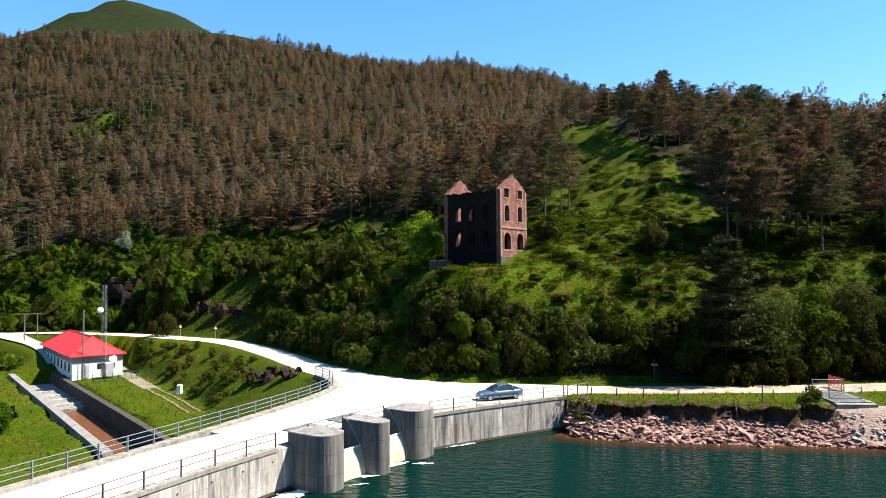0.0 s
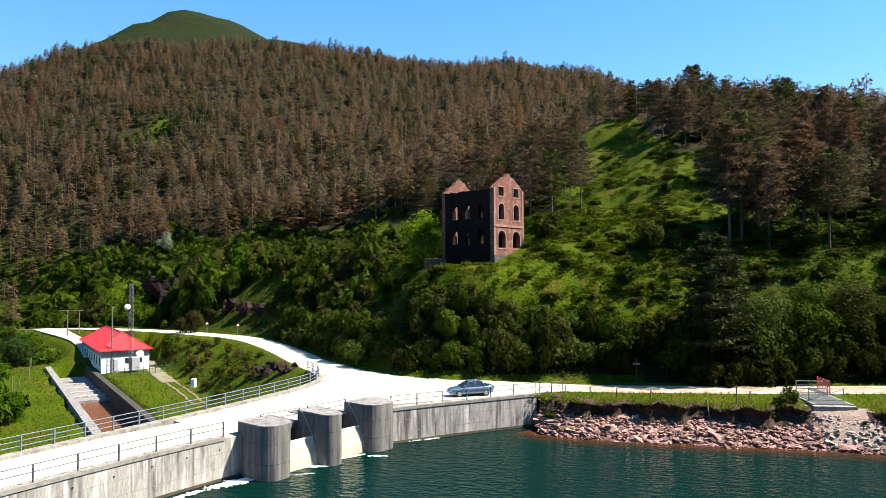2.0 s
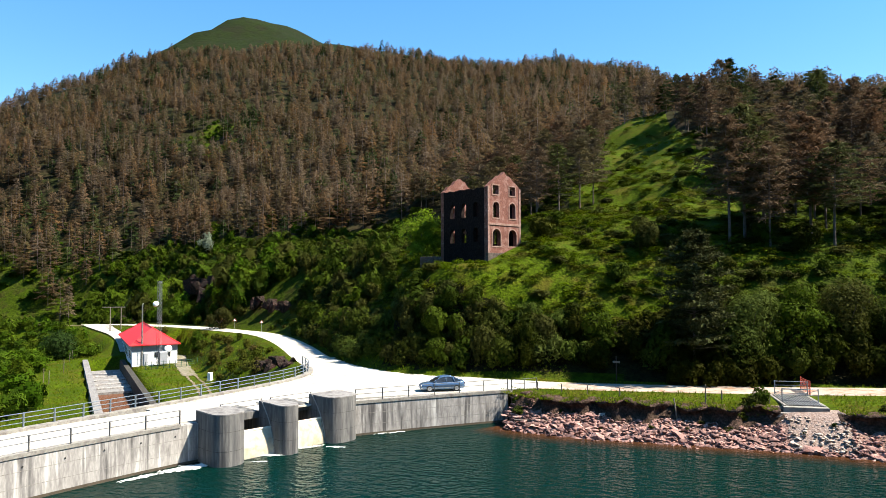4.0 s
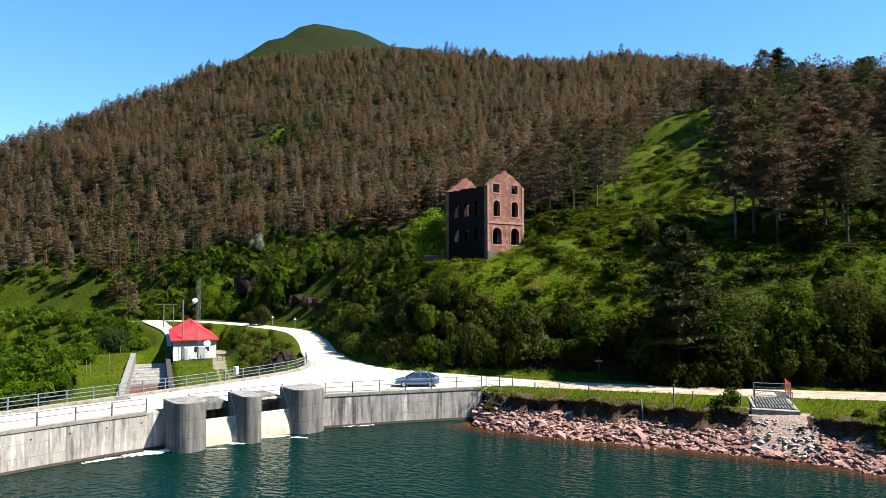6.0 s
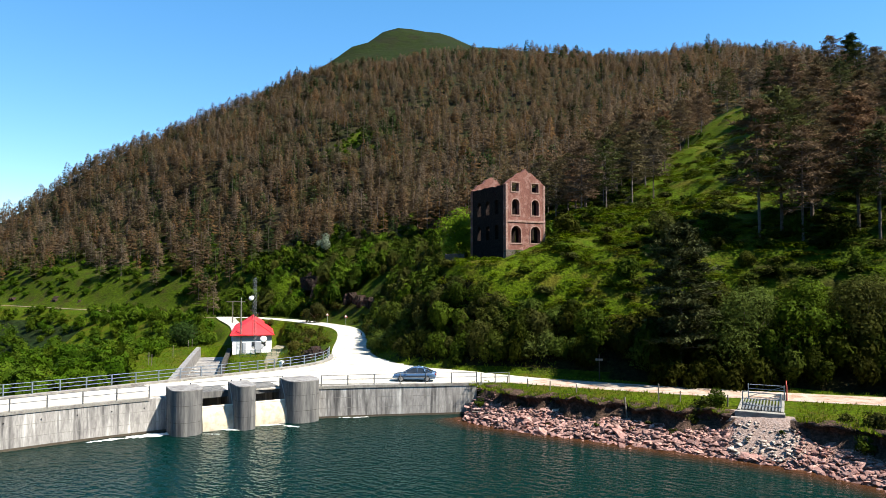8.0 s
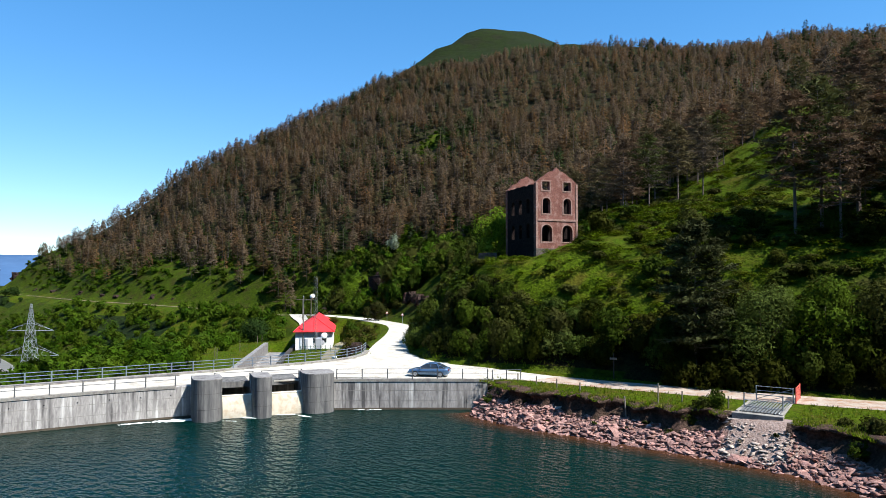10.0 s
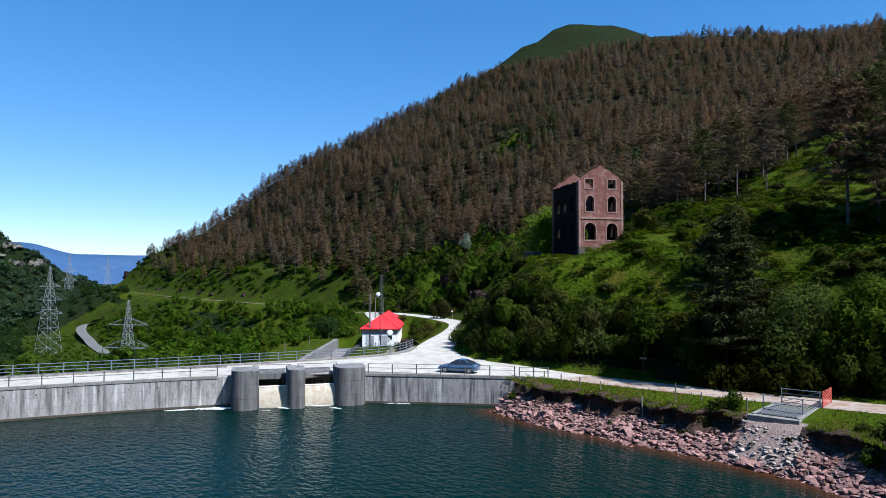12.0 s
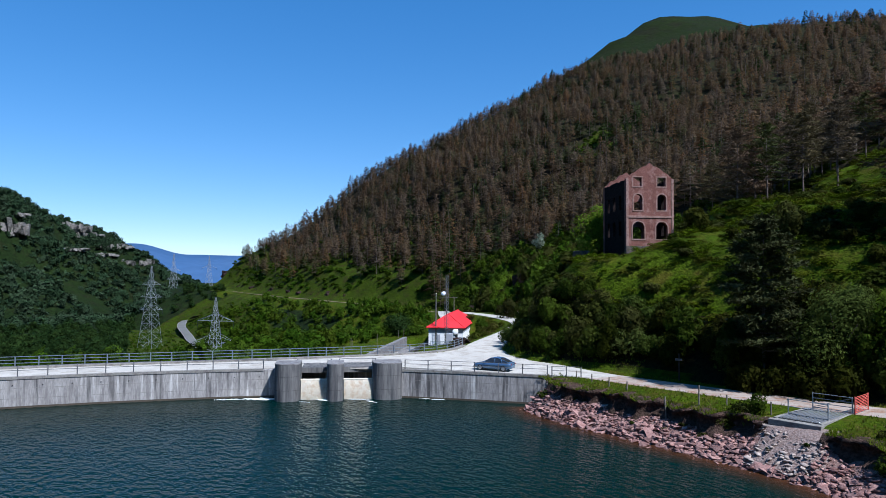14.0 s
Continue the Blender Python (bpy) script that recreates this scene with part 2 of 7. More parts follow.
M_REDPAINT = surface("faded_red_paint", [(0.42, 0.07, 0.05), (0.5, 0.1, 0.07)], 0.4, 0.6, 0.1)
M_WOOD = surface("grey_weathered_wood", [(0.14, 0.12, 0.094), (0.2, 0.17, 0.14)], 0.6, 0.9, 0.4, stretch=(1, 1, 0.2))
M_DARKWOOD = surface("dark_old_wood", [(0.025, 0.022, 0.018), (0.043, 0.036, 0.029)], 0.6, 0.9, 0.4, stretch=(1, 1, 0.2))
M_PLATE = surface("white_sign_plate", [(0.75, 0.75, 0.75), (0.8, 0.8, 0.8)], 0.5, 0.5, 0.0, grain=0.06)
M_FOAM = surface("white_foam", [(0.75, 0.77, 0.74), (0.85, 0.86, 0.84), (0.5, 0.54, 0.5)], 0.5, 0.9, 0.6, fine=6, grain=0.25)
M_FENCE = surface("green_wire_fence", [(0.014, 0.065, 0.036), (0.022, 0.086, 0.05)], 0.5, 0.6, 0.0)
# litter under the shrubs, near black so their shade is in the colour
M_SHADELITTER = surface("dark_leaf_litter", [(0.014, 0.013, 0.0058), (0.022, 0.022, 0.0058), (0.01, 0.0086, 0.0043)], 3, 0.95, 1.0, fine=8, bump_size=0.3, grain=0.5, spec=0.03)
M_FAN = surface("pale_crushed_stone", [(0.26, 0.19, 0.16), (0.32, 0.25, 0.22), (0.18, 0.12, 0.1)], 0.6, 0.95, 1.0, fine=5, bump_size=0.1, grain=0.5, spec=0.05)
M_PATH = surface("worn_pale_path", [(0.17, 0.15, 0.11), (0.23, 0.2, 0.16), (0.094, 0.1, 0.029)], 1.8, 0.95, 0.5, fine=12, grain=0.3, spec=0.05)
M_APRON = surface("wet_grey_concrete", [(0.19, 0.18, 0.17), (0.24, 0.23, 0.22), (0.11, 0.1, 0.094)], 1.6, 0.8, 0.4, fine=9, grain=0.3)
M_ALGAE = surface("brown_waterline_stain", [(0.061, 0.047, 0.032), (0.086, 0.068, 0.047)], 0.6, 0.7, 0.3)
# dark concrete: stain plus the shade of a sunless wall in one colour
M_DARKWALL = surface("blackened_canal_concrete", [(0.05, 0.048, 0.043), (0.079, 0.072, 0.065), (0.032, 0.032, 0.025)], 1.5, 0.9, 0.4, fine=8, spec=0.05)
M_SEAL = surface("pale_steel_seal", [(0.29, 0.27, 0.24), (0.36, 0.34, 0.3)], 0.4, 0.5, 0.1)
M_DIRT = surface("brown_dirt_road", [(0.14, 0.11, 0.072), (0.19, 0.16, 0.11), (0.086, 0.079, 0.036)], 5, 0.95, 0.3, fine=16, grain=0.3, spec=0.05)
M_ASPHALT = surface("grey_asphalt", [(0.11, 0.11, 0.098), (0.14, 0.14, 0.13)], 6, 0.9, 0.2, fine=20, grain=0.2)
# woodland colour with the haze of distance mixed in as blue
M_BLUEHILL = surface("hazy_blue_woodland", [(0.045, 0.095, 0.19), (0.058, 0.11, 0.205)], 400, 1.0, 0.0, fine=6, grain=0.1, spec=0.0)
M_WIRE = surface("thin_dark_wire", [(0.058, 0.058, 0.061), (0.072, 0.072, 0.076)], 1.0, 0.6, 0.0, metal=0.5)

F_DEAD = foliage("browned_needles", [(0.0817, 0.0547, 0.0286), (0.1269, 0.0830, 0.0451), (0.1094, 0.0864, 0.0597), (0.1358, 0.0753, 0.0337), (0.0774, 0.0668, 0.0313), (0.0999, 0.0654, 0.0380), (0.1182, 0.0881, 0.0598)], 0.45, spread=0.35, leaf=0.32, cover=0.56, stretch=1.6)
F_RUST = foliage("rusty_needles", [(0.1191, 0.0635, 0.0337), (0.1004, 0.0695, 0.0423), (0.1202, 0.0781, 0.0484), (0.0744, 0.0632, 0.0286), (0.1077, 0.0818, 0.0570)], 0.25, spread=0.6, leaf=0.2, cover=0.55, stretch=1.6)
F_OLIVEPINE = foliage("olive_needles", [(0.05, 0.06, 0.017), (0.066, 0.066, 0.024), (0.042, 0.055, 0.02)], 0.25, leaf=0.2, cover=0.55)
F_GREENPINE = foliage("green_needles", [(0.02, 0.036, 0.01), (0.031, 0.046, 0.013), (0.041, 0.045, 0.017)], 0.12, leaf=0.22, cover=0.58)
F_SHRUB = foliage("shrub_leaves", [(0.0195, 0.0328, 0.0031), (0.0288, 0.0452, 0.0035), (0.0421, 0.0461, 0.0083), (0.0267, 0.0288, 0.0072), (0.0391, 0.0636, 0.0035)], 0.2, spread=0.8, cover=0.57)
F_BRACKEN = foliage("bracken_fronds", [(0.0391, 0.063, 0.001), (0.055, 0.087, 0.001), (0.0577, 0.0683, 0.0027), (0.0444, 0.071, 0.0017), (0.0426, 0.0346, 0.0052)], 0.25, spread=0.7)
F_OLIVE = foliage("olive_leaves", [(0.0374, 0.0531, 0.0037), (0.0531, 0.0566, 0.0075), (0.0592, 0.047, 0.0139), (0.0348, 0.0531, 0.0031)], 0.2, spread=0.8)
F_VALLEY = foliage("lush_leaves", [(0.0191, 0.0435, 0.0019), (0.0313, 0.0626, 0.0026), (0.0391, 0.0574, 0.0035), (0.0244, 0.0487, 0.0035), (0.0478, 0.0783, 0.0052)], 0.15, spread=0.8, leaf=0.3, cover=0.54)
# shrub leaves at a lower tone, standing for the shade under the canopy
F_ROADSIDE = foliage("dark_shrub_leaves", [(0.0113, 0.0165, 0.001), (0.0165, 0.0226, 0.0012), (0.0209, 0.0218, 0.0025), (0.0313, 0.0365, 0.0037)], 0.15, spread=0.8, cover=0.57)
F_WILLOW = foliage("pale_green_leaves", [(0.0432, 0.0626, 0.009), (0.0536, 0.0766, 0.0125), (0.0612, 0.0766, 0.0174)], 0.3, spread=0.8)
F_STRAW = foliage("dry_straw", [(0.2, 0.16, 0.06), (0.16, 0.14, 0.04)], 0.3, leaf=0)
F_LIME = foliage("bright_leaves", [(0.1037, 0.1598, 0.0099), (0.1224, 0.187, 0.0122)], 0.3)
F_DARK = foliage("dark_leaves", [(0.013, 0.029, 0.0072), (0.022, 0.04, 0.0086)], 0.2)
F_GRASS = foliage("grass_blades", [(0.0835, 0.1253, 0.0042), (0.1044, 0.1566, 0.0063), (0.1357, 0.1357, 0.0188)], 0.45, leaf=0)
# leaf green lightened and blued to carry the haze over the far hill
F_FARWOOD = foliage("far_woodland", [(0.0176, 0.0352, 0.0160), (0.0240, 0.0432, 0.0192), (0.0296, 0.0464, 0.0240)], 0.1, leaf=0.8, cover=0.62)
F_PALE = foliage("pale_leaves", [(0.14, 0.18, 0.12), (0.17, 0.2, 0.14)], 0.3)


def water_material(name, base, ripple, size, rough=0.06):
    m = bpy.data.materials.new(name)
    m.use_nodes = True
    n, ln = m.node_tree.nodes, m.node_tree.links
    b = n["Principled BSDF"]
    b.inputs["Roughness"].default_value, b.inputs["IOR"].default_value = rough, 1.33
    b.inputs["Specular IOR Level"].default_value = 0.09
    co = n.new("ShaderNodeTexCoord")
    mp = n.new("ShaderNodeMapping")
    mp.inputs["Scale"].default_value, mp.inputs["Rotation"].default_value = (1, 1.7, 1), (0, 0, radians(25))
    ln.new(co.outputs["Object"], mp.inputs[0])
    heights = []
    for k, (s, w) in enumerate(((size, 0.75), (size * 0.31, 0.2), (size * 4.5, 0.5))):
        x = n.new("ShaderNodeTexNoise")
        x.inputs["Scale"].default_value, x.inputs["Detail"].default_value = 1 / s, 1.5
        ln.new(mp.outputs[0], x.inputs["Vector"])
        y = n.new("ShaderNodeMath")
        y.operation = "MULTIPLY"
        y.inputs[1].default_value = w
        ln.new(x.outputs["Fac"], y.inputs[0])
        heights.append(y.outputs[0])
    a, c = n.new("ShaderNodeMath"), n.new("ShaderNodeMath")
    ln.new(heights[0], a.inputs[0]), ln.new(heights[1], a.inputs[1])
    ln.new(a.outputs[0], c.inputs[0]), ln.new(heights[2], c.inputs[1])
    bp = n.new("ShaderNodeBump")
    bp.inputs["Strength"].default_value, bp.inputs["Distance"].default_value = ripple, 0.5
    ln.new(c.outputs[0], bp.inputs["Height"])
    ln.new(bp.outputs[0], b.inputs["Normal"])
    t = n.new("ShaderNodeTexNoise")
    t.inputs["Scale"].default_value = 0.05
    ln.new(co.outputs["Object"], t.inputs["Vector"])
    mx = n.new("ShaderNodeMix")
    mx.data_type = "RGBA"
    ln.new(t.outputs["Fac"], mx.inputs[0])
    mx.inputs[6].default_value, mx.inputs[7].default_value = (*base, 1), (base[0] * 1.3, base[1] * 1.35, base[2] * 1.2, 1)
    ln.new(mx.outputs[2], b.inputs["Base Color"])
    return m


M_WATER = water_material("green_lake_water", (0.0004, 0.0105, 0.009), 0.6, 0.8)
M_BROWNWATER = water_material("rusty_canal_water", (0.1, 0.04, 0.02), 0.25, 0.5, 0.12)


def shallow_material():
    """Clear water over red stones, fading out towards the deep by the sheet's own 'deep' value."""
    m = water_material("red_shallow_water", (0.07, 0.026, 0.012), 0.5, 0.8, 0.1)
    n, ln = m.node_tree.nodes, m.node_tree.links
    at = n.new("ShaderNodeAttribute")
    at.attribute_name = "deep"
    no = n.new("ShaderNodeTexNoise")
    no.inputs["Scale"].default_value = 0.9
    mul = n.new("ShaderNodeMath")
    mul.operation = "MULTIPLY"
    mul.use_clamp = True
    add = n.new("ShaderNodeMath")
    add.inputs[1].default_value = 0.05
    ln.new(no.outputs["Fac"], add.inputs[0])
    ln.new(at.outputs["Fac"], mul.inputs[0])
    ln.new(add.outputs[0], mul.inputs[1])
    ln.new(mul.outputs[0], n["Principled BSDF"].inputs["Alpha"])
    return m


M_SHALLOW = shallow_material()

# ---- the lie of the land: a reservoir behind a curved dam, a road round the foot of a long flank ----
def chaikin(points, rounds=2):
    """A smoother polyline with the same ends."""
    p = np.array(points, float)
    for _ in range(rounds):
        q = np.empty((2 * len(p) - 2, p.shape[1]))
        q[0::2], q[1::2] = 0.75 * p[:-1] + 0.25 * p[1:], 0.25 * p[:-1] + 0.75 * p[1:]
        q[0], q[-1] = p[0], p[-1]
        p = q
    return p


def along(line, x, y):
    """Distance from points to a polyline (left of its heading negative, right positive), and its height there."""
    x, y = np.asarray(x, float), np.asarray(y, float)
    best, side, level = np.full(x.shape, 1e9), np.zeros(x.shape), np.zeros(x.shape)
    for a, b in zip(line[:-1], line[1:]):
        dx, dy = b[0] - a[0], b[1] - a[1]
        u = np.clip(((x - a[0]) * dx + (y - a[1]) * dy) / (dx * dx + dy * dy), 0, 1)
        ex, ey = x - a[0] - u * dx, y - a[1] - u * dy
        d = np.hypot(ex, ey)
        near = d < best
        best = np.where(near, d, best)
        side = np.where(near, np.sign(ex * dy - ey * dx), side)
        if len(a) > 2:
            level = np.where(near, a[2] + u * (b[2] - a[2]), level)
    return best * np.where(side == 0, 1, side), level


def smooth(a, b, v):
    t = np.clip((v - a) / (b - a), 0, 1)
    return t * t * (3 - 2 * t)


def waves(x, y, size, seed=0.0):
    """Soft unevenness between about -1 and 1 at a given size in metres."""
    k = 2 * np.pi / size
    return (np.sin(k * (x * 0.91 + y * 0.41) + seed) * np.sin(k * (y * 0.87 - x * 0.47) * 0.83 + 1.7 * seed)
            + 0.5 * np.sin(k * 2.1 * (x * 0.3 - y * 0.95) + 2.3 * seed) * np.sin(k * 1.9 * (x + 0.2 * y) - seed))


ROAD = chaikin([(160, 82, 5), (60, 74.5, 3.4), (38, 72, 3.1), (20, 71.3, 3), (8, 71.3, 3), (-6, 72.5, 3), (-16.2, 80.3, 3),
                (-23.2, 90.2, 3.05), (-31.0, 102.4, 3.1), (-41.2, 116.5, 3.1), (-50.5, 126.4, 3), (-62, 134.8, 2.7), (-74, 141, 2.8),
                (-92, 150, 2.4), (-106, 157, 2.0), (-121, 164.5, 1.2), (-141, 173, 0), (-179, 185, 0), (-233, 190, 0.5),
                (-294, 192, 1), (-370, 205, 1.3), (-494, 235, 1.7), (-550, 252, 1.9), (-602, 300, 2)])
DAM = chaikin([(-40, -40), (-31, -5), (-24, 21), (-19.3, 34.5), (-13.4, 47), (-5.9, 56.8), (8.6, 66.9)])
SHORE = np.concatenate([DAM, chaikin([(8.6, 66.9), (6.6, 64.6), (11, 61.9), (20, 60.8), (30, 60.2), (36, 59.3), (40, 58.0), (48, 52), (70, 36), (130, 10)])[1:]])
PATHWAY = chaikin([(-75, 135.5), (-66, 122.5), (-54, 107.6), (-46, 98.5), (-38, 88)], 2)
BANKLINE = np.concatenate([[(2.0, 66.9)], SHORE[len(DAM) + 3:]])
BRANCH = chaikin([(-125, 165.5, 1.0), (-111, 154, 0.8), (-99, 145.5, 0.3), (-91, 138, -0.6), (-85, 131.5, -2.2)], 2)
CANAL = np.array([(-84, 122.5), (-34.6, 68.0)])
LANE = chaikin([(-150, 97), (-200, 113), (-245, 128), (-296, 142.5), (-346, 156), (-378, 164), (-396, 171), (-393, 177), (-378, 178), (-350, 184)], 3)
LEVELS = ([0, 3, 14.5, 20, 48, 78, 112, 240, 400, 520, 700, 1300], [0, 1.8, 13.8, 16.2, 28, 40.5, 60, 108, 174, 216, 242, 236])


def land(x, y):
    """Height of the ground."""
    x, y = np.asarray(x, float), np.asarray(y, float)
    s, zr = along(ROAD, x, y)
    # a grassy step behind the house, cut into the slope west of a steep dark bluff
    step = smooth(-77, -81.5, x) * smooth(-185, -150, x)
    up = np.maximum(s - 3.4 - 13 * step * (1 - smooth(19, 31, s)), 0)
    flank = np.interp(up, *LEVELS)
    east = 1 - 0.42 * smooth(-120, 130, x - 0.12 * y)
    flank = np.where(up > 100, np.interp(100, *LEVELS) + (flank - np.interp(100, *LEVELS)) * east, flank)
    flank = flank * (1 + (0.32 * smooth(-60, -300, x) + 0.25 * smooth(-300, -480, x) - 0.1 * smooth(30, 80, x)) * smooth(4, 90, up))
    rough = smooth(8, 60, up)
    flank = flank + rough * (1.3 * waves(x, y, 31, 1.0) + 3.0 * waves(x, y, 120, 2.0)) + smooth(6, 20, up) * 0.35 * waves(x, y, 9, 4.0)
    # the spur where the flank ends, and the bare summit above it
    edge = -512 + 0.03 * (y - 250) + 44 * smooth(450, 750, y) - 62 * smooth(350, 270, y)
    fall = np.maximum(edge - x, 0)
    flank = flank - np.where(s > 0, (0.75 + 0.6 * smooth(340, 290, y)) * fall, 0)
    hill = zr + flank + 27 * np.exp(-(((x + 435) / 105) ** 2 + ((y - 880) / 190) ** 2))
    hill = hill - 4 * smooth(-290, -440, x) * smooth(15, 60, up) * smooth(520, 340, y) + 10 * smooth(-470, -500, x) * smooth(1, 12, up) * smooth(330, 280, y)
    # the long wooded ridge behind the ruin
    hill = hill + 14 * np.exp(-(((x + 90) / 110) ** 2 + ((y - 600) / 150) ** 2)) + 11 * np.exp(-(((x - 55) / 60) ** 2 + ((y - 420) / 110) ** 2)) - 7 * np.exp(-(((x + 255) / 45) ** 2 + ((y - 720) / 90) ** 2))
    hill = hill + 3 * smooth(64, 100, s) * np.exp(-(((x - 18) / 22) ** 2 + ((y - 182) / 26) ** 2))
    down = np.maximum(-s - 3.4 - 30 * smooth(-400, -480, x), 0)
    lip = 26 * smooth(95, 60, y)
    floor = -3.0 - 17 * smooth(-88 + lip, -175 + 1.6 * lip, x) - 4 * smooth(-175, -420, x) - 5 * smooth(40, -20, y) + 0.25 * waves(x, y, 14, 3.0) * smooth(2, 10, down)
    below = np.maximum(floor, zr - np.where(x > 2, 0.05, 0.58) * down + 0.5 * waves(x, y, 17, 5.0) * smooth(3, 15, down))
    z = np.where(s >= 0, np.maximum(hill, floor), below)
    # terrace of the ruin
    shelf = 16.5 + 0.36 * np.clip((x - 2.94) * 0.575 + (y - 89.1) * 0.818, -1, 8)
    near = np.hypot(x - 1.4, y - 93.5)
    z = z + (shelf - z) * (1 - smooth(7.5, 15, near))
    # canal trench
    c, _ = along(CANAL, x, y)
    z = np.where(np.abs(c) < 3.9, np.minimum(z, -6.4), z)
    # lake bed, shore and the ground behind the dam
    e = -along(SHORE, x, y)[0]
    nat = -along(BANKLINE, x, y)[0] * (1 + 0.5 * smooth(15, 9.5, x))
    bank = np.interp(nat, [-20, 0, 0.4, 3.0, 3.7, 4.3, 6.0, 9, 10], [-7, -0.15, 0.1, 1.3, 1.55, 2.75, 2.95, 3.4, 900])
    fan = smooth(3.4, 2.0, np.abs(x - 35.2))
    bank = bank + fan * np.where((nat > 0) & (nat < 5), np.maximum(0, np.minimum(2.8, nat * 0.7) - bank), 0)
    w = -along(DAM, x, y)[0]
    behind = -6.0 + 1.6 * np.maximum(w - 0.9, 0)
    z = np.where((x > 8.4) & (s < 1.5), np.minimum(z, bank), z)
    z = np.where((s < 1.5) & (x <= 8.6), np.minimum(z, np.where(e > 0, np.maximum(behind, -9), -6)), z)
    # footpath shelf
    q = np.abs(along(PATHWAY, x, y)[0])
    z = np.where((s < -4) & (c < -5), z + (-2.95 - z) * (1 - smooth(1.8, 4.5, q)), z)
    # the spur road that drops to the house
    q, level = along(BRANCH, x, y)
    z = z + (level - z) * (1 - smooth(1.9, 6, np.abs(q))) * smooth(-2.6, -5.5, s)
    # unseen wooded heights added round the rest of the lake to block skylight
    ring = np.hypot(x - 20, y)
    z = np.where(y < 25, np.maximum(z, np.minimum(0.6 * (ring - 330), 210 + 25 * waves(x, y, 300, 1.0))), z)
    # far hill across the valley
    r = np.hypot(x + 1150, y + 222)
    far = 309 - 0.49 * r + 9 * waves(x, y, 140, 6.0) + 20 * waves(x, y, 420, 2.5) - 12 * np.exp(-(((x + 1060) / 60) ** 2 + ((y - 215) / 40) ** 2)) - 24 * np.exp(-(((x + 860) / 75) ** 2 + ((y - 190) / 48) ** 2))
    z = np.where((x < -330) & (s < 0), np.maximum(z, np.maximum(far, floor)), z)
    return z


# ---- building helpers ----
def thing(name, label, category, kind="", group="", at=(0, 0, 0), turn=0.0):
    """An Empty at a thing's base, under which its parts hang."""
    ob = new(name)
    ob.empty_display_size = 0.2
    ob.matrix_world = pose(*at, 0, 0, turn)
    return tagged(ob, label, category, group, kind)


def finish(name, bm, material, shade=False):
    me = bpy.data.meshes.new(name)
    bmesh.ops.recalc_face_normals(bm, faces=bm.faces)
    bm.to_mesh(me)
    bm.free()
    for m in material if isinstance(material, (list, tuple)) else [material]:
        me.materials.append(m)
    if shade:
        me.shade_smooth()
    return me


def part(name, bm, material, parent=None, label="", shade=False, at=None):
    """Links a bmesh as one mesh object, under a thing or a part; its shape is given in the parent's own frame."""
    ob = new(name, finish(name, bm, material, shade))
    if parent:
        ob.parent = parent
    if at is not None:
        ob.matrix_basis = at
    return tagged(ob, label)


def arrays(name, verts, quads, materials, index=None, tint=None, shade=False):
    """A mesh from numpy arrays of points and four-cornered faces."""
    me = bpy.data.meshes.new(name)
    verts, quads = np.asarray(verts, np.float32), np.asarray(quads, np.int32)
    k = quads.shape[1]
    me.vertices.add(len(verts))
    me.vertices.foreach_set("co", verts.ravel())
    me.loops.add(quads.size)
    me.loops.foreach_set("vertex_index", quads.ravel())
    me.polygons.add(len(quads))
    me.polygons.foreach_set("loop_start", np.arange(0, quads.size, k, dtype=np.int32))
    me.polygons.foreach_set("loop_total", np.full(len(quads), k, np.int32))
    for m in materials:
        me.materials.append(m)
    if index is not None:
        me.polygons.foreach_set("material_index", np.asarray(index, np.int32))
    if shade:
        me.polygons.foreach_set("use_smooth", np.ones(len(quads), bool))
    if tint is not None:
        at = me.attributes.new("tint", "FLOAT", "FACE")
        at.data.foreach_set("value", np.asarray(tint, np.float32))
    me.update(calc_edges=True)
    return me


def add_box(bm, size, m=Matrix(), bevel=0.0):
    """A box of a size, centred on m, with chamfered edges where bevel is given."""
    made = bmesh.ops.create_cube(bm, size=1.0, matrix=m @ Matrix.Diagonal((*size, 1)))
    if bevel:
        edges = {e for v in made["verts"] for e in v.link_edges}
        bmesh.ops.bevel(bm, geom=list(edges), offset=bevel, segments=1, affect="EDGES", profile=0.5)


def box(size, m=Matrix(), bevel=0.0):
    bm = bmesh.new()
    add_box(bm, size, m, bevel)
    return bm


def add_rod(bm, a, b, r, sides=6, r2=None):
    """A round bar from a to b."""
    a, b = Vector(a), Vector(b)
    way = b - a
    if way.length < 1e-6:
        return
    m = Matrix.Translation((a + b) / 2) @ way.to_track_quat("Z", "Y").to_matrix().to_4x4()
    bmesh.ops.create_cone(bm, cap_ends=True, segments=sides, radius1=r, radius2=r if r2 is None else r2, depth=way.length, matrix=m)


def rod(a, b, r, sides=6, r2=None):
    bm = bmesh.new()
    add_rod(bm, a, b, r, sides, r2)
    return bm


def prism(points, z0, z1, bevel=0.0):
    """A solid with an outline of (x, y) and flat top and bottom."""
    bm = bmesh.new()
    low = [bm.verts.new((x, y, z0)) for x, y in points]
    high = [bm.verts.new((x, y, z1)) for x, y in points]
    bm.faces.new(low[::-1])
    top = bm.faces.new(high)
    for k in range(len(points)):
        j = (k + 1) % len(points)
        bm.faces.new((low[k], low[j], high[j], high[k]))
    if bevel:
        bmesh.ops.bevel(bm, geom=list(top.edges), offset=bevel, segments=2, affect="EDGES", profile=0.5)
    return bm


def offset(line, d):
    """A polyline moved d to the left of its heading."""
    p = np.asarray(line, float)[:, :2]
    t = np.gradient(p, axis=0)
    t /= np.linalg.norm(t, axis=1)[:, None]
    return p + d * np.stack([-t[:, 1], t[:, 0]], 1)


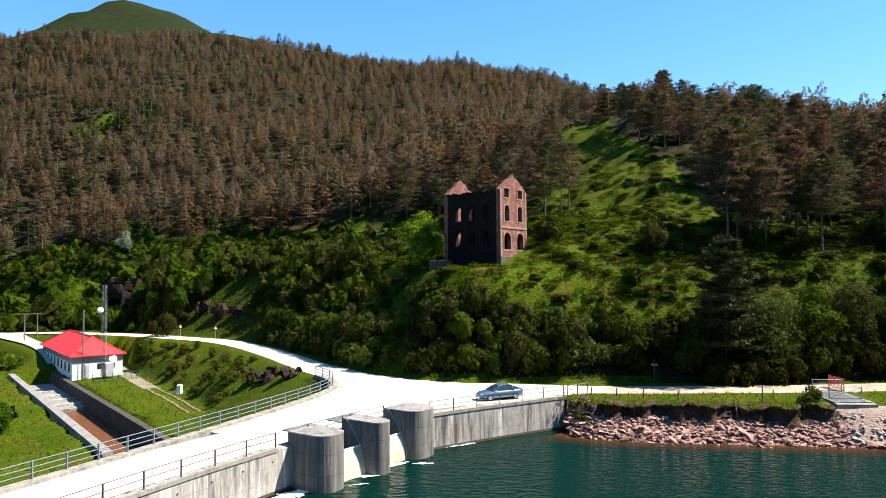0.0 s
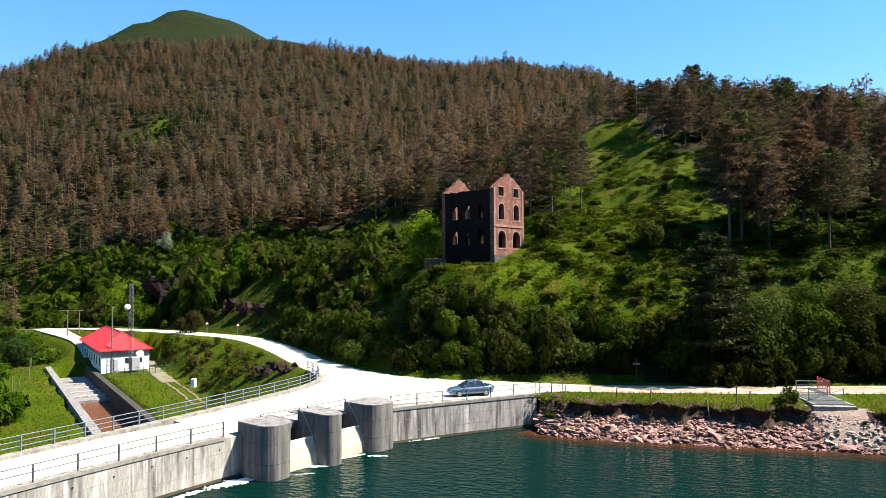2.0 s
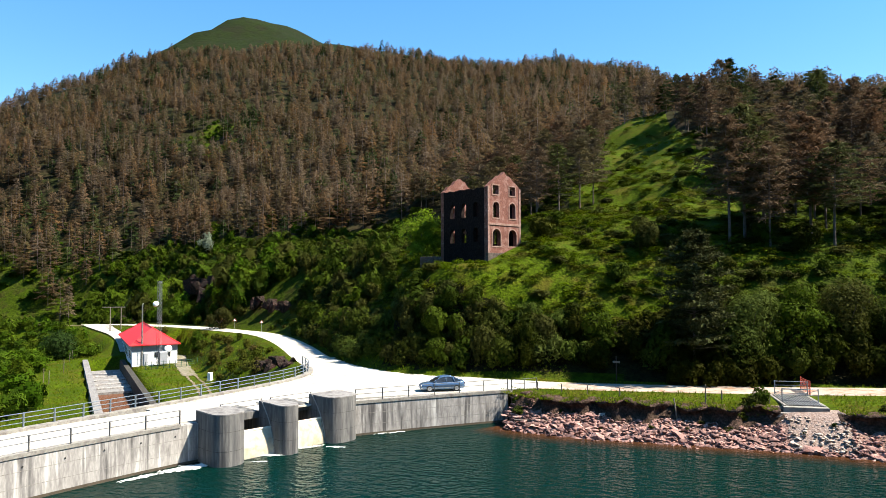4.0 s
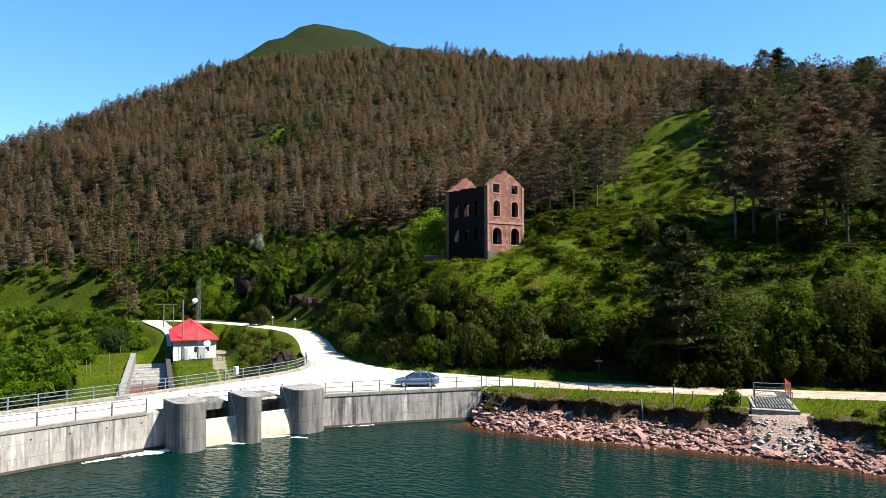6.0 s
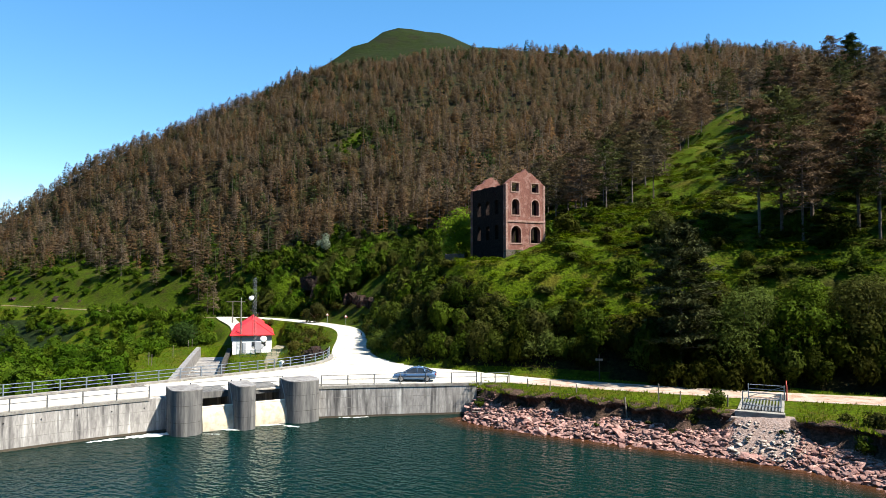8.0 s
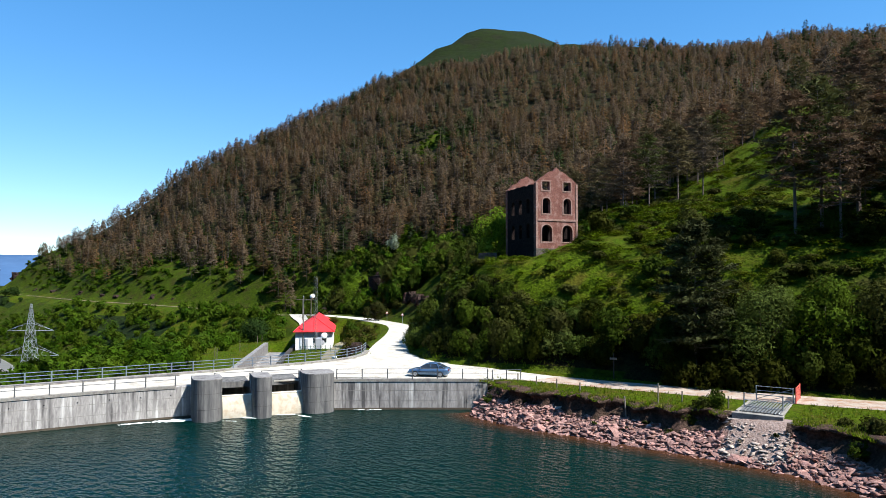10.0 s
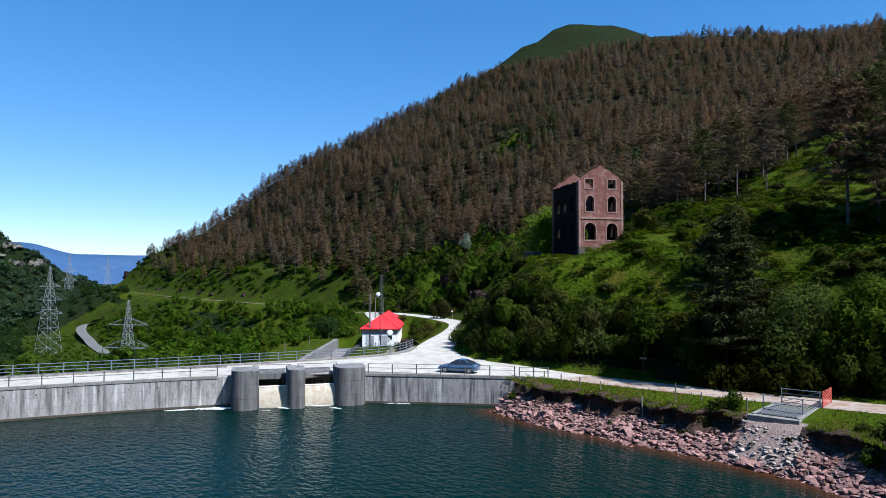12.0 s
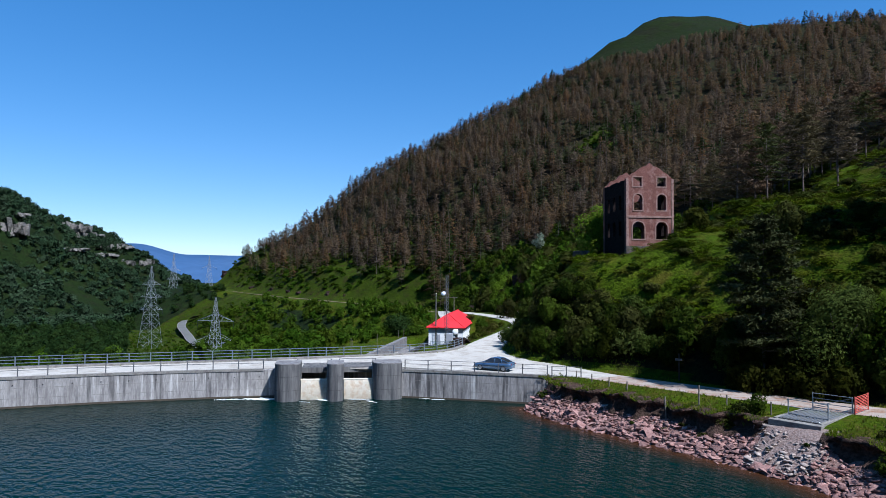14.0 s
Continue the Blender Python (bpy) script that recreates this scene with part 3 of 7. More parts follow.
def resample(line, step):
    p = np.asarray(line, float)
    d = np.r_[0, np.cumsum(np.linalg.norm(np.diff(p[:, :2], axis=0), axis=1))]
    n = max(2, int(round(d[-1] / step)) + 1)
    at = np.linspace(0, d[-1], n)
    return np.stack([np.interp(at, d, p[:, k]) for k in range(p.shape[1])], 1)


def ribbon(name, rows, material, shade=True):
    """A sheet whose rows of points run across it."""
    rows = np.asarray(rows, float)
    n, k = rows.shape[:2]
    i = np.arange(n - 1)[:, None] * k + np.arange(k - 1)[None]
    quads = np.stack([i, i + 1, i + 1 + k, i + k], -1).reshape(-1, 4)
    return arrays(name, rows.reshape(-1, 3), quads, [material], shade=shade)


def sweep(line, profile, z=0.0):
    """A solid with a cross-section of (left, up) points carried along a polyline."""
    bm = bmesh.new()
    rings = []
    sides = [offset(line, d) for d, _ in profile]
    for k in range(len(line)):
        rings.append([bm.verts.new((sides[j][k][0], sides[j][k][1], z + u)) for j, (_, u) in enumerate(profile)])
    m = len(profile)
    for a, b in zip(rings[:-1], rings[1:]):
        for j in range(m):
            bm.faces.new((a[j], a[(j + 1) % m], b[(j + 1) % m], b[j]))
    bm.faces.new(rings[0])
    bm.faces.new(rings[-1][::-1])
    return bm


# ---- the ground, one sheet to the horizon ----
def spread_axis(lo, hi, step, reach_lo, reach_hi, growth=1.045):
    core = list(np.arange(lo, hi + 1e-6, step))
    right, left, s = [], [], step
    while (right[-1] if right else hi) < reach_hi:
        s *= growth
        right.append((right[-1] if right else hi) + s)
    s = step
    while (left[-1] if left else lo) > reach_lo:
        s *= growth
        left.append((left[-1] if left else lo) - s)
    return np.array(left[::-1] + core + right)


gx, gy = spread_axis(-100, 60, 1.0, -4600, 4600, 1.06), spread_axis(44, 140, 1.0, -4600, 4600, 1.06)
GX, GY = np.meshgrid(gx, gy)
GZ = land(GX, GY)
nx, ny = len(gx), len(gy)
ii = (np.arange(ny - 1)[:, None] * nx + np.arange(nx - 1)[None]).ravel()
quads = np.stack([ii, ii + 1, ii + 1 + nx, ii + nx], 1)
cx, cy = ((GX[:-1, :-1] + GX[1:, 1:]) / 2).ravel(), ((GY[:-1, :-1] + GY[1:, 1:]) / 2).ravel()
cz = ((GZ[:-1, :-1] + GZ[1:, 1:]) / 2).ravel()
side, _ = along(ROAD, cx, cy)
shore = np.where(cx > 8.6, -along(BANKLINE, cx, cy)[0] * (1 + 0.5 * smooth(15, 9.5, cx)), -along(SHORE, cx, cy)[0])
zone = np.zeros(len(cx), int)
zone[side > 3.5] = 1
# strip below the roadside shrubs: litter darkened to read as shade between them
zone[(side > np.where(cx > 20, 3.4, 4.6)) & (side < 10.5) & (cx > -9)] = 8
zone[(side > 10.5) & (side < 36) & (cx > -17) & (cx < 33)] = 0
zone[(side > 3.5) & (side < 8) & (cx > -38) & (cx < -9)] = 0
zone[(side > 42) & (cz < 320)] = 2
zone[(cz > 250) & (side > 300) & (cx < -215)] = 3
zone[(cz > 300) & (side > 300)] = 3
zone[(cx > 8) & (shore < 4.4) & (shore > -3) & (side < 0)] = 4
zone[(cx > 7) & (shore < 3.3) & (shore > -1.5) & (side < 0)] = 7
zone[(shore <= -3) & (side < 0) & (cx > -60)] = 5
zone[(np.abs(cx - 35.2 + 0.9 * waves(cx, cy, 3.1, 1.0)) < 2.4) & (shore < 5) & (shore > 0.8) & (side < 0)] = 9
# ground of the added heights out of view that cut the sky fill
zone[(np.hypot(cx - 20, cy) > 320) & (cy < 25)] = 6
zone[(cx < -200) & (side < -12)] = 6
zone[(cx < -130) & (cx > -430) & (side < -6) & (np.abs(along(LANE, cx, cy)[0]) < 34)] = 1
strip = (side > 34) & (side < 122) & (cx > 9 + 0.07 * (side - 12)) & (cx < 41 - 0.07 * side)
zone[strip] = 0
gap = (((cx + 209) / 12) ** 2 + ((cy - 357) / 34) ** 2 < 1) | (((cx + 186) / 9) ** 2 + ((cy - 330) / 16) ** 2 < 1)
zone[gap] = 1
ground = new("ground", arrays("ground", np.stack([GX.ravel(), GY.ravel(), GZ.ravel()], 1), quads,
                              [M_GRASS, M_BRACKEN, M_FLOOR, M_MOOR, M_SOIL, M_BED, M_WOODED, M_SHINGLE, M_SHADELITTER, M_FAN], zone, shade=True))
tagged(ground, "green hillside and valley ground rising from the lake", "ground", kind="structure")

rim = [tuple(p) for p in offset(DAM, 2.0)] + [(11, 68), (60, 68), (300, 60), (900, 40), (900, -900), (-48, -900)]
bm = bmesh.new()
bm.faces.new([bm.verts.new((x, y, 0)) for x, y in rim])
water = part("water", bm, M_WATER)
tagged(water, "dark green rippled reservoir water", "water", kind="structure")

edge = resample(SHORE[len(DAM) + 2:], 0.7)
edge = edge[edge[:, 0] < 75]
rows = [np.c_[offset(edge, d), np.full(len(edge), 0.012)] for d in (0.6, 0.0, -0.8, -1.8, -3.2)]
me = ribbon("shallows", np.stack(rows, 1), M_SHALLOW)
me.attributes.new("deep", "FLOAT", "POINT").data.foreach_set("value", np.tile(np.array((1.0, 0.95, 0.6, 0.25, 0.0), np.float32), len(edge)))
tagged(new("shallow_water", me), "shallow water tinted red by the stones below", "water", kind="structure")

# distant blue ridge beyond the valley mouth, its blue standing for air haze
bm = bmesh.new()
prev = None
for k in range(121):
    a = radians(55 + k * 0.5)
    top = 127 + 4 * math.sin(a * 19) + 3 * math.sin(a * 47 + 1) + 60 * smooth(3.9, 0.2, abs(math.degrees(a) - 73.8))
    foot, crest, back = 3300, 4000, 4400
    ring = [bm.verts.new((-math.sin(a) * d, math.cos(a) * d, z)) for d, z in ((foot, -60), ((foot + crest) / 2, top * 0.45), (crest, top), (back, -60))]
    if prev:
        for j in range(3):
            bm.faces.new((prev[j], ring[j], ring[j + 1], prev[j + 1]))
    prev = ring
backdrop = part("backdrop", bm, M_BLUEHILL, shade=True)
tagged(backdrop, "distant wooded mountain ridge across the valley, haze painted as blue", "backdrop", kind="structure")


# ---- roads ----
def road_strip(name, line, left, right, lift, material, label, category="road", step=1.5):
    c = resample(line, step)
    rows = []
    lanes = np.linspace(left, right, 7)
    for d in lanes:
        p = offset(c, d)
        rows.append(np.stack([p[:, 0], p[:, 1], np.maximum(land(p[:, 0], p[:, 1]), c[:, 2] if c.shape[1] > 2 else -99) + lift * np.interp(p[:, 0], [-60, -24], [1.0, 0.15] if lift > 0.09 else [1.0, 1.0])], 1))
    ob = new(name, ribbon(name, np.stack(rows, 1), material))
    return tagged(ob, label, category, kind="structure")


west = np.array([p for p in ROAD if -128 < p[0] < -5])
outer_lane = np.array([p for p in ROAD if p[0] < -120])
east = np.array([p for p in ROAD if -9 < p[0] < 150])
road_strip("road_far", outer_lane[:-1], 1.7, -1.9, 0.12, M_DIRT, "brown dirt road running on round the flank of the hill")
road_strip("road_west", west, 2.6, -2.5, 0.1, M_ROAD, "white gravel road curving along the foot of the hill")
road_strip("road_spur", BRANCH, 1.8, -1.8, 0.3, M_ROAD, "white gravel spur road dropping to the back of the house")
road_strip("road_east", east, 2.4, -2.2, 0.03, M_TRACK, "dusty gravel track along the lake shore")
FORECOURT = [(8.5, 67.6), (12.5, 69.6), (13.5, 73.2), (7, 74.2), (-1, 76.0), (-8, 78.2), (-13.2, 82.2), (-18.6, 90.3), (-22.6, 88.2), (-18.6, 79.5), (-16.1, 75.5),
             (-15.5, 70.8), (-16.6, 65.0), (-18.7, 57.5), (-21.0, 51.0), (-18.5, 49.6), (-12.5, 53.5), (-6.6, 58.6), (1.2, 63.4)]
tagged(part("forecourt", prism(FORECOURT, 2.6, 3.06), M_ROAD), "white gravel turning place at the end of the dam", "road", kind="structure")


# ---- the dam ----
dam_line = resample(DAM, 1.2)
body = [(0.0, -8.0), (0.0, 2.98), (0.35, 3.0), (7.5, 3.0), (7.5, -9.0)]
i1 = int(np.argmin(np.hypot(dam_line[:, 0] + 12.6, dam_line[:, 1] - 48.2)))
i3 = int(np.argmin(np.hypot(dam_line[:, 0] + 5.6, dam_line[:, 1] - 57.2)))
dam = part("dam_wall", sweep(dam_line[:i1 + 1], body), M_CONC)
dam_end = part("dam_wall", sweep(dam_line[i3:], body[:3] + [(1.4, 3.0), (1.4, -8.0)]), M_CONC)
tagged(dam_end, "streaked concrete wall below the turning place", "dam", kind="structure")
core = part("dam_core", sweep(dam_line[i1:i3 + 1], [(3.6, -9.0), (3.6, 2.9), (7.5, 2.9), (7.5, -9.0)]), M_CONC)
tagged(core, "concrete dam body behind the spillway gates", "dam", kind="structure")
tagged(dam, "curved weathered concrete dam wall with dark streaks", "dam", kind="structure")
deck_line = np.array([p for p in dam_line if p[0] < -6])
deck = part("dam_road", sweep(deck_line, [(1.0, 2.9), (1.0, 3.04), (7.46, 3.04), (7.46, 2.9)]), M_ROAD)
tagged(deck, "pale gravel roadway along the dam crest", "road", kind="structure")
lip = part("dam_lip", sweep(np.array([p for p in dam_line if p[0] <= -13.4]), [(-0.06, 2.86), (-0.06, 3.12), (0.34, 3.12), (0.34, 2.86)]), M_CURB)
tagged(lip, "pale concrete lip on the dam crest", "curb", kind="structure")
lip2 = part("dam_lip", sweep(np.array([p for p in dam_line if p[0] >= -5.0]), [(-0.06, 2.86), (-0.06, 3.13), (0.34, 3.13), (0.34, 2.86)]), M_CURB)
tagged(lip2, "pale concrete lip beside the turning place", "curb", kind="structure")
OUTER = chaikin([(-48.5, -40), (-39, -3), (-31.3, 23.4), (-26.2, 36.8), (-22.2, 47.5), (-18.6, 58), (-16.3, 66), (-15.5, 70.8), (-16.4, 75.6), (-19.6, 80.2)], 2)
outer = resample(OUTER, 0.8)
curb = part("dam_curb", sweep(outer, [(-0.55, 2.6), (-0.55, 3.26), (0.25, 3.26), (0.25, 2.6)]), M_CURB)
tagged(curb, "pale raised concrete kerb along the dam road", "curb", kind="structure")

# weep holes in the upstream face, black plugs standing for their unlit insides
for p in resample(DAM, 2.65):
    if 0 < p[1] < 46:
        part("weep_hole", rod((p[0] - 0.1, p[1] + 0.05, 2.25), (p[0] + 0.035, p[1] - 0.02, 2.25), 0.06, 8), M_TYRE, dam, "black plug painted for the dark inside of a drain")

# the three piers of the spillway
AX, OUT = Vector((0.533, 0.846, 0)), Vector((0.846, -0.533, 0))


def pier(corner, width, deep, back):
    """A tall pier with a rounded nose, its near back corner given."""
    def at(u, v):
        p = Vector((*corner, 0)) + AX * u + OUT * v
        return p.x, p.y
    r = min(width / 2, 1.25)
    pts = [at(0, -back), at(0, deep - r)]
    for k in range(1, 8):
        a = math.pi / 2 * k / 8
        pts.append(at(r - r * math.cos(a), deep - r + r * math.sin(a)))
    for k in range(0, 9):
        a = math.pi / 2 * k / 8
        pts.append(at(width - r + r * math.sin(a), deep - r + r * math.cos(a)))
    pts.append(at(width, -back))
    top = thing("spillway_pier", "tall round-nosed concrete spillway pier with dark stains", "pier", group="spillway piers", kind="structure")
    bm = prism(pts[::-1], -7, 3.86)
    part("shaft", bm, M_PIER, top)
    mid = at(width / 2, (deep - back) / 2)
    cap = [((x - mid[0]) * 1.004 + mid[0], (y - mid[1]) * 1.004 + mid[1]) for x, y in pts]
    part("cap", prism(cap[::-1], 3.86, 3.96, 0.03), M_APRON, top, "flat grey concrete cap")
    for z in (1.15, 2.6):
        band = [((x - mid[0]) * 1.004 + mid[0], (y - mid[1]) * 1.004 + mid[1]) for x, y in pts]
        part("pour_joint", prism(band[::-1], z, z + 0.02), M_DARKWALL, top, "thin dark joint line")
    return top


PIERS = [((-13.25, 47.1), 2.7, 3.45), ((-10.33, 51.79), 1.78, 3.7), ((-7.66, 55.95), 3.2, 3.3)]
for corner, width, deep in PIERS:
    pier(corner, width, deep, 0.2)
    c = Vector((*corner, 0))
    tail = [c + AX * 0.02 - OUT * 0.1, c + AX * (width - 0.02) - OUT * 0.1, c + AX * (width - 0.02) - OUT * 4.2, c + AX * 0.02 - OUT * 4.2]
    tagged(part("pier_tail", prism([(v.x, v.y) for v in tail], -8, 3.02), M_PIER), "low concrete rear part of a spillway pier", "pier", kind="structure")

# curved gates and the beams over them
for (c0, w0, _), (c1, _, _) in zip(PIERS[:-1], PIERS[1:]):
    start = Vector((*c0, 0)) + AX * w0
    span = (Vector((*c1, 0)) - start).dot(AX)
    gate = thing("spillway_gate", "cream painted curved steel spillway gate, rusty at the waterline", "gate", group="spillway gates")
    bm = bmesh.new()
    rows = []
    for k in range(13):
        z = -1.6 + 3.65 * k / 12
        bulge = 2.3 - 0.13 * z * z
        rows.append([(start + AX * (u * span) + OUT * bulge).to_tuple()[:2] + (z,) for u in (0.02, 0.98)])
    vs = [[bm.verts.new(p) for p in row] for row in rows]
    for a, b in zip(vs[:-1], vs[1:]):
        bm.faces.new((a[0], a[1], b[1], b[0]))
    bmesh.ops.solidify(bm, geom=bm.faces[:], thickness=0.08)
    part("skin", bm, M_GATE, gate)
    p, q = start + OUT * 1.72 + Vector((0, 0, 2.08)), start + AX * span + OUT * 1.72 + Vector((0, 0, 2.08))
    part("top_beam", rod(p, q, 0.09, 8), M_GATE, gate)
    beam = [start - OUT * 0.25, start + AX * span - OUT * 0.25, start + AX * span - OUT * 3.9, start - OUT * 3.9]
    ob = part("gate_bridge", prism([(v.x, v.y) for v in beam], 2.55, 3.12), M_PIER)
    tagged(ob, "grey concrete bridge beam above a spillway gate", "beam", kind="structure")
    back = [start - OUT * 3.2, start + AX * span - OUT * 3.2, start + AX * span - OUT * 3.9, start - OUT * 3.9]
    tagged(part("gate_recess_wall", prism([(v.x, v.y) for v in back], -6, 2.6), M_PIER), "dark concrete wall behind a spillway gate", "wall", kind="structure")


def railing(name, line, z, spacing, heights, height, post_r, rail_r, material, label, group=""):
    """Posts at even steps along a polyline, joined by level rails."""
    p = resample(line, spacing)
    fence = thing(name, label, "railing", group=group, at=(*p[0][:2], z))
    base = Vector((*p[0][:2], z))
    first = finish("post", box((post_r * 2, post_r * 2, height), Matrix.Translation((0, 0, height / 2)), 0.01), material)
    for x in p:
        ob = new("post", first)
        ob.parent = fence
        ob.matrix_basis = Matrix.Translation((x[0] - base.x, x[1] - base.y, 0))
    for h in heights:
        bm = bmesh.new()
        for a, b in zip(p[:-1], p[1:]):
            add_rod(bm, (a[0] - base.x, a[1] - base.y, h), (b[0] - base.x, b[1] - base.y, h), rail_r, 6)
        part("rail", bm, material, fence)
    return fence


up_left = offset(np.array([p for p in dam_line if p[0] <= -13.2 and p[1] > -30]), 0.14)
up_right = offset(np.array([p for p in dam_line if p[0] >= -4.2]), 0.14)
railing("lakeside_railing", up_left, 3.1, 2.6, (0.62, 1.05), 1.08, 0.045, 0.026, M_RAIL2, "slim grey steel railing on the lake side of the dam", "dam railings")
railing("lakeside_railing", up_right, 3.1, 2.6, (0.62, 1.05), 1.08, 0.045, 0.026, M_RAIL2, "slim grey steel railing beside the parked car", "dam railings")
for (c0, w0, _), (c1, _, _) in zip(PIERS[:-1], PIERS[1:]):
    a = Vector((*c0, 0)) + AX * (w0 - 0.5) - OUT * 0.5
    b = Vector((*c1, 0)) + AX * 0.4 - OUT * 0.5
    railing("bridge_railing", np.array([a[:2], b[:2]]), 3.08, 2.9, (0.5, 0.95), 0.98, 0.045, 0.026, M_RAIL2, "short grey steel railing between two piers", "dam railings")
railing("valley_railing", outer[2:], 3.25, 2.25, (0.35, 0.7, 1.05), 1.08, 0.055, 0.034, M_RAIL, "blue-grey steel railing with three bars on the valley side", "dam railings")

# pale seal lines where the gates run on the pier flanks
for corner, width, deep in PIERS[1:]:
    c = Vector((*corner, 0))
    bm = bmesh.new()
    pts = [c - AX * 0.02 + OUT * (2.34 - 0.13 * z * z) + Vector((0, 0, z)) for z in np.linspace(-0.4, 3.9, 13)]
    for a, b in zip(pts[:-1], pts[1:]):
        add_rod(bm, a, b, 0.05, 6)
    tagged(part("gate_seal", bm, M_SEAL), "pale curved steel seal line on the pier flank", "seal", "gate seals")

# formwork lines and the stain along the waterline
for line, name in ((dam_line[:i1 + 1], "west"), (dam_line[i3:], "east")):
    parent = dam if name == "west" else dam_end
    for z in (0.95, 1.95):
        part("pour_joint", sweep(line, [(-0.006, z), (-0.006, z + 0.03), (0.05, z + 0.03), (0.05, z)]), M_CURB, parent, "thin horizontal formwork line")
    part("waterline_stain", sweep(line, [(-0.01, -0.3), (-0.008, 0.2), (0.05, 0.22), (0.05, -0.3)]), M_ALGAE, parent, "brown stained band at the waterline")


# foam below the gates and along the wall
def foam(x, y, w, h, turn, seed, count=60):
    """Many small flakes drifting together in an oblong patch."""
    rnd = random.Random(seed)
    m = pose(x, y, 0, 0, 0, turn)
    bm = bmesh.new()
    for _ in range(count * 3):
        u = rnd.triangular(-1, 1, 0.2)
        v = rnd.gauss(0, 0.3) * (1 - 0.5 * abs(u))
        c = m @ Vector((u * w / 2, v * h, 0))
        r = rnd.uniform(0.025, 0.13) * min(1, 0.5 + h)
        z = rnd.uniform(0.012, 0.05)
        n = rnd.randint(6, 9)
        low = []
        for k in range(n):
            a = 2 * math.pi * k / n
            q = r * rnd.uniform(0.6, 1.25)
            e = m.to_3x3() @ Vector((1.7 * q * math.cos(a), q * math.sin(a), 0))
            low.append(bm.verts.new((c.x + e.x, c.y + e.y, z)))
        bm.faces.new(low)
    ob = part("foam", bm, M_FOAM)
    tagged(ob, "white foam floating on the lake beside the dam", "foam", kind="stuff")


foam(-12.7, 45.3, 4.7, 1.00, 50, 1, 260)
foam(-14.7, 42.2, 3.0, 0.45, 62, 2, 60)
foam(-8.3, 50.0, 2.3, 0.45, -162, 3, 80)
foam(-6.3, 53.2, 2.4, 0.35, -132, 4, 60)
foam(-4.2, 53.6, 1.9, 0.25, -174, 5, 40)
foam(-1.5, 59.6, 3.2, 0.45, -150, 6, 12)
foam(-8.2, 48.0, 2.1, 0.20, -155, 7, 14)


# ---- plants ----
def tube(path, radii, sides=5):
    """Points and faces of a bent tapering tube."""
    v, f = [], []
    for k, (p, r) in enumerate(zip(path, radii)):
        for j in range(sides):
            a = 2 * math.pi * j / sides
            v.append((p[0] + r * math.cos(a), p[1] + r * math.sin(a), p[2]))
        if k:
            o = (k - 1) * sides
            for j in range(sides):
                f.append((o + j, o + (j + 1) % sides, o + sides + (j + 1) % sides, o + sides + j))
    return v, f


def pine(seed, height=12.0, branches=46, tufts=12, start=0.28, wide=0.19, droop=0.2, ragged=0.35, size=0.5, sides=5, steps=6, twigs=True):
    """A conifer: a tapering trunk and whorls of branches set with needle sprays. Returns points, faces and, per face, 0 bark or 1 needles."""
    rnd = random.Random(seed)
    lean = (rnd.uniform(-0.025, 0.025), rnd.uniform(-0.025, 0.025))
    path = [(lean[0] * z * z / height, lean[1] * z * z / height, z) for z in np.linspace(-0.6, height, steps)]
    v, f = tube(path, [height * 0.012 * (1 - 0.9 * max(z[2], 0) / height) + 0.012 for z in path], sides)
    f = [t for q in f for t in ((q[0], q[1], q[2]), (q[0], q[2], q[3]))]
    kind = [0] * len(f)
    for b in range(branches):
        u = start + (1 - start) * ((b + rnd.random()) / branches)
        z = height * u
        c = (1 - u) / (1 - start)
        reach = height * wide * (0.12 + 0.88 * math.sin(math.pi * min(1, c) ** 0.7 * 0.68)) * rnd.uniform(1 - ragged, 1 + ragged * 0.45)
        a = b * 2.399 + rnd.uniform(-0.5, 0.5)
        rise = rnd.uniform(-0.15, 0.35) * (0.4 + u)
        root = Vector((lean[0] * z * z / height, lean[1] * z * z / height, z))
        d = Vector((math.cos(a), math.sin(a), 0))
        side = Vector((-d.y, d.x, 0))
        tip = root + d * reach + Vector((0, 0, rise * reach - droop * reach * rnd.uniform(0.4, 1.0)))
        if twigs:
            o = len(v)
            w = Vector((0, 0, 0.006 * height * (1.1 - u)))
            v += [tuple(root - w), tuple(root + w), tuple(tip)]
            f.append((o, o + 1, o + 2))
            kind.append(0)
        for k in range(tufts):
            q = 1 - rnd.random() ** 1.4 * 0.8
            p = root.lerp(tip, q) + side * rnd.gauss(0, 0.17) * reach * (1.2 - q * 0.6) + Vector((0, 0, rnd.gauss(0, 0.22) * size + 0.12 * reach * q * (1 - q)))
            n = Vector((rnd.gauss(0, 0.5), rnd.gauss(0, 0.5), rnd.gauss(0.8, 0.5))).normalized()
            g = (d + side * rnd.gauss(0, 0.7) + Vector((0, 0, rnd.gauss(0.05, 0.3))))
            g = (g - n * g.dot(n)).normalized()
            h = n.cross(g)
            s = size * rnd.uniform(0.8, 1.8)
            o = len(v)
            v += [tuple(p - g * s * 0.6 - h * s * 0.24), tuple(p - g * s * 0.5 + h * s * 0.28), tuple(p + g * s * 1.1)]
            f.append((o, o + 1, o + 2))
            kind.append(1)
    return np.array(v), np.array(f), np.array(kind)


